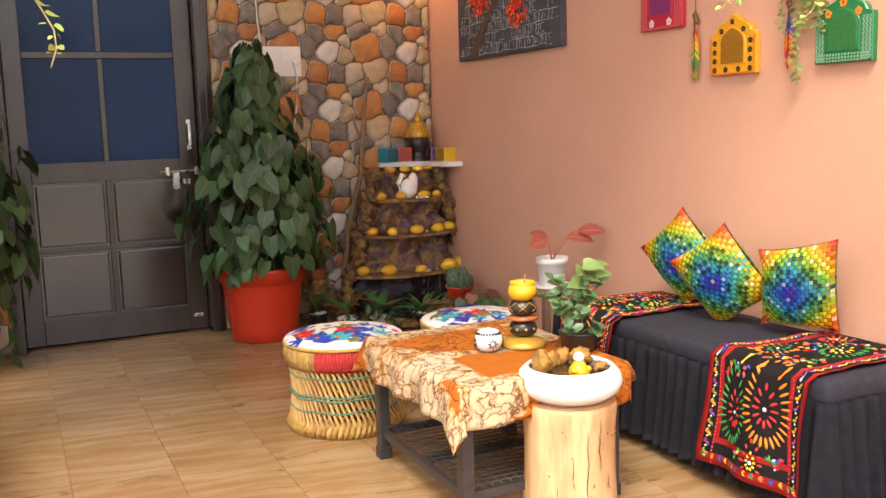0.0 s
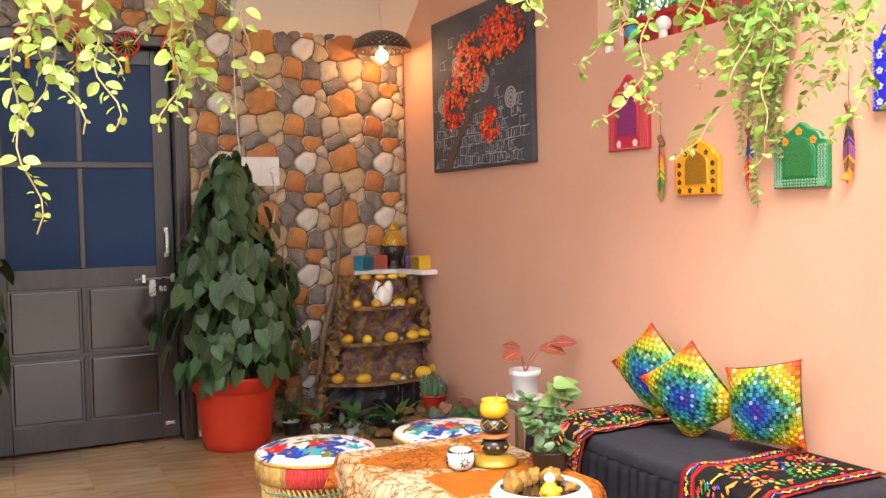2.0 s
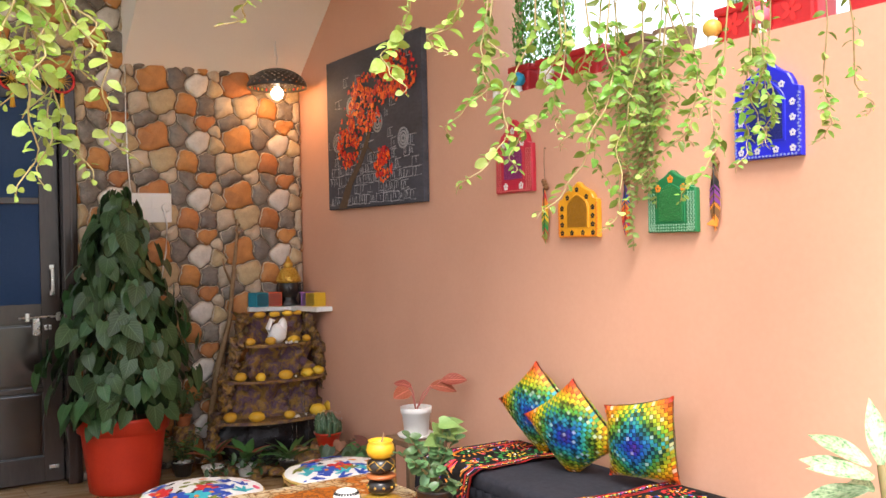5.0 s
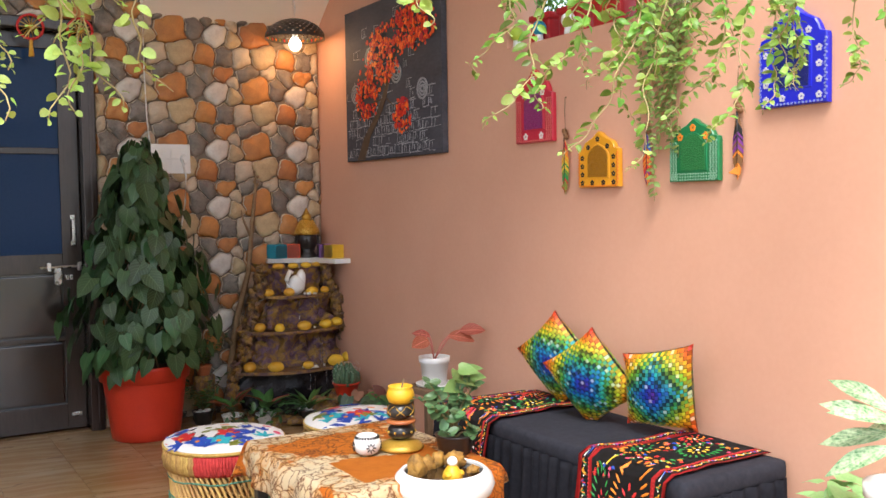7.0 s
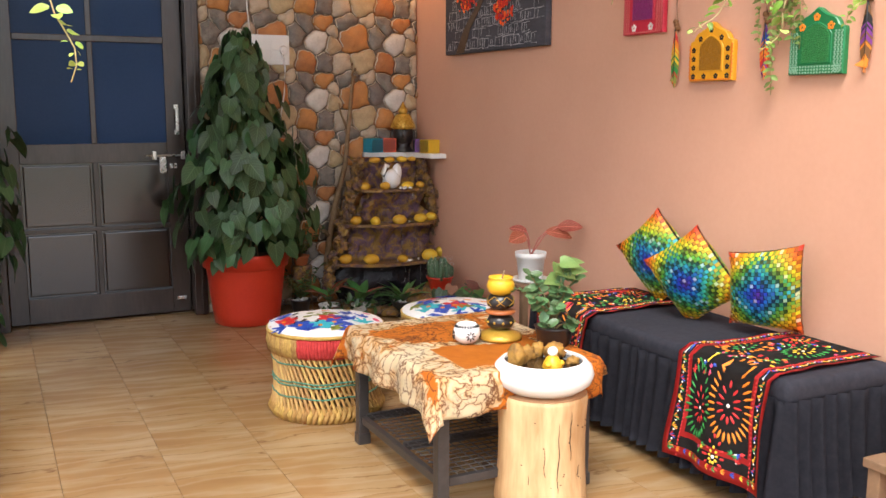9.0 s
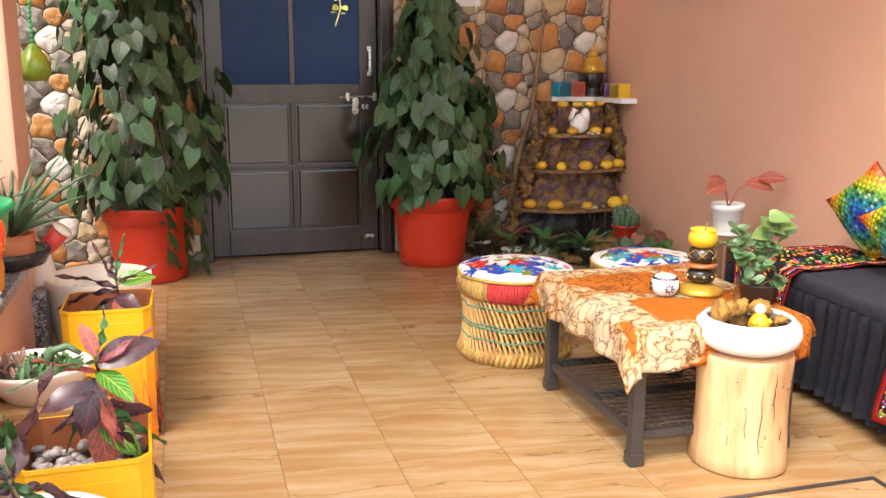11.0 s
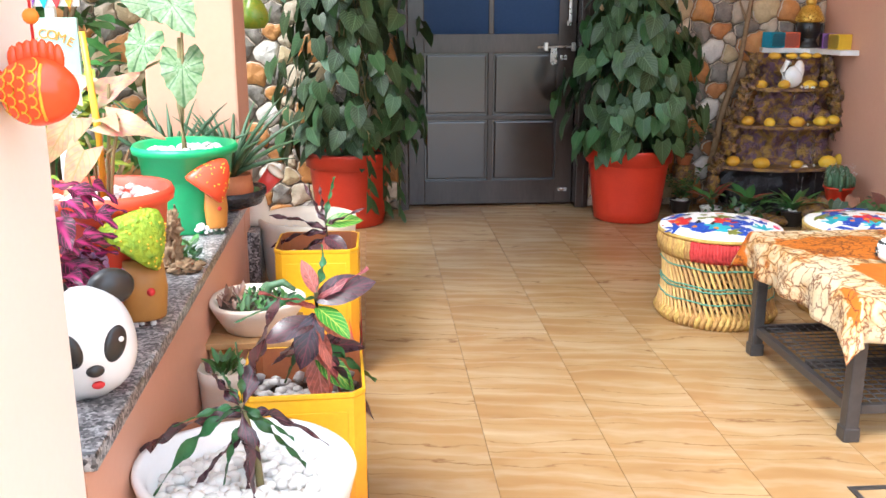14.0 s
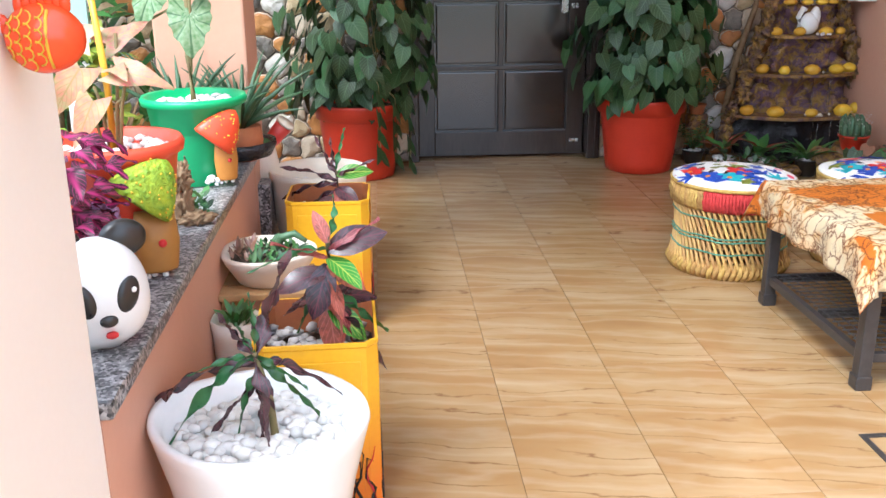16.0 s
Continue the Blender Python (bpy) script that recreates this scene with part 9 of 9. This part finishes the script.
def clip(poly, nx, nz, d):
    out = []
    for i, p in enumerate(poly):
        q = poly[(i + 1) % len(poly)]
        a, b = nx * p[0] + nz * p[1] - d, nx * q[0] + nz * q[1] - d
        if a <= 0:
            out.append(p)
        if a * b < 0:
            t = a / (a - b)
            out.append((p[0] + t * (q[0] - p[0]), p[1] + t * (q[1] - p[1])))
    return out


def area(poly):
    return abs(sum(p[0] * q[1] - q[0] * p[1] for p, q in zip(poly, poly[1:] + poly[:1]))) / 2


def stone_mesh(poly, mat, seed):
    """A pillowy stone of that outline, in x and z about its middle, bulging towards -y."""
    cx, cz = sum(p[0] for p in poly) / len(poly), sum(p[1] for p in poly) / len(poly)
    pts = []
    for i, p in enumerate(poly):
        q = poly[(i + 1) % len(poly)]
        k = max(1, int(math.hypot(q[0] - p[0], q[1] - p[1]) / 0.018))
        pts += [(p[0] + (q[0] - p[0]) * j / k, p[1] + (q[1] - p[1]) * j / k) for j in range(k)]
    for _ in range(1):
        pts = [((a[0] + 6 * b[0] + c[0]) / 8, (a[1] + 6 * b[1] + c[1]) / 8) for a, b, c in zip(pts[-1:] + pts[:-1], pts, pts[1:] + pts[:1])]
    bm = bmesh.new()
    rings = []
    for inset, y in ((0.0010, 0.0), (0.0022, -0.012), (0.0065, -0.0200), (0.018, -0.0262), (0.036, -0.0295)):
        ring = []
        for x, z in pts:
            d = math.hypot(x - cx, z - cz)
            k = max(0.15, 1 - inset / max(d, 1e-4))
            j = 1 + 0.0315 * noise.noise(Vector((x * 55, z * 55, seed * 3.1))) * (1 if inset < 0.01 else 0.3)
            px, pz = cx + (x - cx) * k * j, cz + (z - cz) * k * j
            ring.append(bm.verts.new((px, y + (0.006 * noise.noise(Vector((px * 30, pz * 30, seed * 2.3))) if inset > 0.005 else 0), pz)))
        rings.append(ring)
    n = len(pts)
    for r, (a, b) in enumerate(zip(rings, rings[1:])):
        for i in range(n):
            f = bm.faces.new((a[i], b[i], b[(i + 1) % n], a[(i + 1) % n]))
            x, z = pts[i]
            # highlight painted on the eased rim, mostly on upper edges, broken by noise
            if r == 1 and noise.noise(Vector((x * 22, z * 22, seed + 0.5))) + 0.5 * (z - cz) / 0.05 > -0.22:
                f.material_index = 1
    mid = bm.verts.new((cx, -0.0305 + 0.006 * noise.noise(Vector((cx * 30, cz * 30, seed * 2.3))), cz))
    for i in range(n):
        bm.faces.new((rings[-1][i], mid, rings[-1][(i + 1) % n]))
    bmesh.ops.recalc_face_normals(bm, faces=bm.faces)
    me = bpy.data.meshes.new("stone")
    bm.to_mesh(me)
    bm.free()
    me.polygons.foreach_set("use_smooth", [True] * len(me.polygons))
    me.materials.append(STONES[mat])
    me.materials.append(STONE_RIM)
    return me


def cell(k):
    x, z, r, _ = SEEDS[k]
    s = (x * PX, -z * PZ)
    poly = [(s[0] - 0.3, s[1] - 0.3), (s[0] + 0.3, s[1] - 0.3), (s[0] + 0.3, s[1] + 0.3), (s[0] - 0.3, s[1] + 0.3)]
    for j, (x2, z2, r2, _) in enumerate(SEEDS):
        for a in (-1, 0, 1):
            for b in (-1, 0, 1):
                if j == k and a == b == 0:
                    continue
                t = (x2 * PX + a * U, -z2 * PZ + b * V)
                nx, nz = t[0] - s[0], t[1] - s[1]
                c = ((t[0] ** 2 + t[1] ** 2) - (s[0] ** 2 + s[1] ** 2) - (r2 ** 2 - r ** 2) * PX * PZ) / 2
                poly = clip(poly, nx, nz, c)
                if len(poly) < 3:
                    return []
    # no stone reaches far past its own radius: the bed shows between
    for i in range(14):
        a = 2 * math.pi * i / 14 + k
        nx, nz = math.cos(a), math.sin(a)
        reach = r * PX * (1.05 if SEEDS[k][3] == "white" else 1.36) * (1 + 0.10 * math.sin(3 * a + k * 2))
        poly = clip(poly, nx, nz, nx * s[0] + nz * s[1] + reach)
    # edges wander in a way that repeats with the pattern
    out = []
    for i, p in enumerate(poly):
        q = poly[(i + 1) % len(poly)]
        n = max(1, int(math.hypot(q[0] - p[0], q[1] - p[1]) / 0.014))
        out += [(p[0] + (q[0] - p[0]) * j / n, p[1] + (q[1] - p[1]) * j / n) for j in range(n)]
    bent = []
    for x, z in out:
        a, b = 2 * math.pi * x / U, 2 * math.pi * z / V
        bent.append((x + 0.006 * math.sin(2 * b + a) + 0.004 * math.sin(5 * b - 2 * a) + 0.0025 * math.sin(11 * b + 3 * a),
                     z + 0.006 * math.sin(2 * a - b + 1) + 0.004 * math.sin(6 * a + 2 * b) + 0.0025 * math.sin(13 * a - b)))
    return bent


CELLS = [cell(k) for k in range(len(SEEDS))]
WHOLE = [stone_mesh(c, SEEDS[k][3], k) if c else None for k, c in enumerate(CELLS)]
REGIONS = ((-3.0, XJ0 - 0.002, 0.004, CEIL), (XJ1 + 0.002, XR - 0.002, 0.004, CEIL), (XJ0 - 0.002, XJ1 + 0.002, ZJ + 0.002, CEIL))
placed = 0
rest = []
spots = [(k, i, j) for i in range(-10, 3) for j in range(-6, 7) for k in range(len(SEEDS)) if CELLS[k]]
spots.sort(key=lambda q: abs(OX + q[1] * U - 1.45))
for k, i, j in spots:
    dx, dz = OX + i * U, OZ + j * V
    poly = [(x + dx, z + dz) for x, z in CELLS[k]]
    whole = [q for q in REGIONS if all(q[0] <= x <= q[1] and q[2] <= z <= q[3] for x, z in poly)]
    if whole:
        me, loc = WHOLE[k], (dx, YW, dz)
    else:
        best, size = None, 2e-4
        for x0, x1, z0, z1 in REGIONS:
            c = poly
            for args in ((1, 0, x1), (-1, 0, -x0), (0, 1, z1), (0, -1, -z0)):
                c = clip(c, *args) if len(c) > 2 else []
            if len(c) > 2 and area(c) > size:
                best, size = c, area(c)
        if not best:
            continue
        me, loc = stone_mesh(best, SEEDS[k][3], k), (0, YW, 0)
    if placed < 300:
        ob = new("stone", me)
        ob.location = loc
        ob.parent = wall_north
        placed += 1
    else:
        rest.append((me, loc))
verts, faces, slots = [], [], []
order = list(STONES)
for me, loc in rest:
    n0 = len(verts)
    verts += [(v.co.x + loc[0], v.co.y + loc[1], v.co.z + loc[2]) for v in me.vertices]
    for p in me.polygons:
        faces.append([n0 + i for i in p.vertices])
        slots.append(len(order) if p.material_index else order.index(next(q for q in order if STONES[q] is me.materials[0])))
me = bpy.data.meshes.new("stone_cladding")
me.from_pydata(verts, [], faces)
for q in order:
    me.materials.append(STONES[q])
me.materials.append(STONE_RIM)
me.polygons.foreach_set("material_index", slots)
ob = new("stone_cladding", me)
ob.parent = wall_north
ob["kind"] = "stuff"

# ---- floor tiles ----
TW, TL = 0.315, 0.665
bm = bmesh.new()
box(bm, -TW / 2 + 0.0008, TW / 2 - 0.0008, -TL / 2 + 0.0006, TL / 2 - 0.0006, -0.008, 0.0, 0.0008)
tile_mesh = bpy.data.meshes.new("floor_tile")
bm.to_mesh(tile_mesh)
bm.free()
tile_mesh.materials.append(TILE)
for i in range(-4, 6):
    for j in range(-6, 5):
        x, y = 0.39 + TW * (i + 0.5), 2.668 + TL * (j + 0.5)
        x0, x1, y0, y1 = x - TW / 2, x + TW / 2, y - TL / 2, y + TL / 2
        if x0 > XR or y0 > YW + 0.06:
            continue
        ob = new("floor_tile", tile_mesh)
        if x1 > XR or y1 > YW + 0.06 or x0 < -0.635:
            a, b, c = max(x0, -0.635), min(x1, XR), min(y1, YW + 0.06)
            if b - a < 0.01:
                bpy.data.objects.remove(ob)
                continue
            bm = bmesh.new()
            box(bm, a - x + 0.0012, b - x - 0.0012, -TL / 2 + 0.0012, c - y - 0.0012, -0.008, 0.0, 0.0012)
            cut = bpy.data.meshes.new("floor_tile")
            bm.to_mesh(cut)
            bm.free()
            cut.materials.append(TILE)
            ob.data = cut
        ob.location = (x, y, 0)
        ob.parent = floor
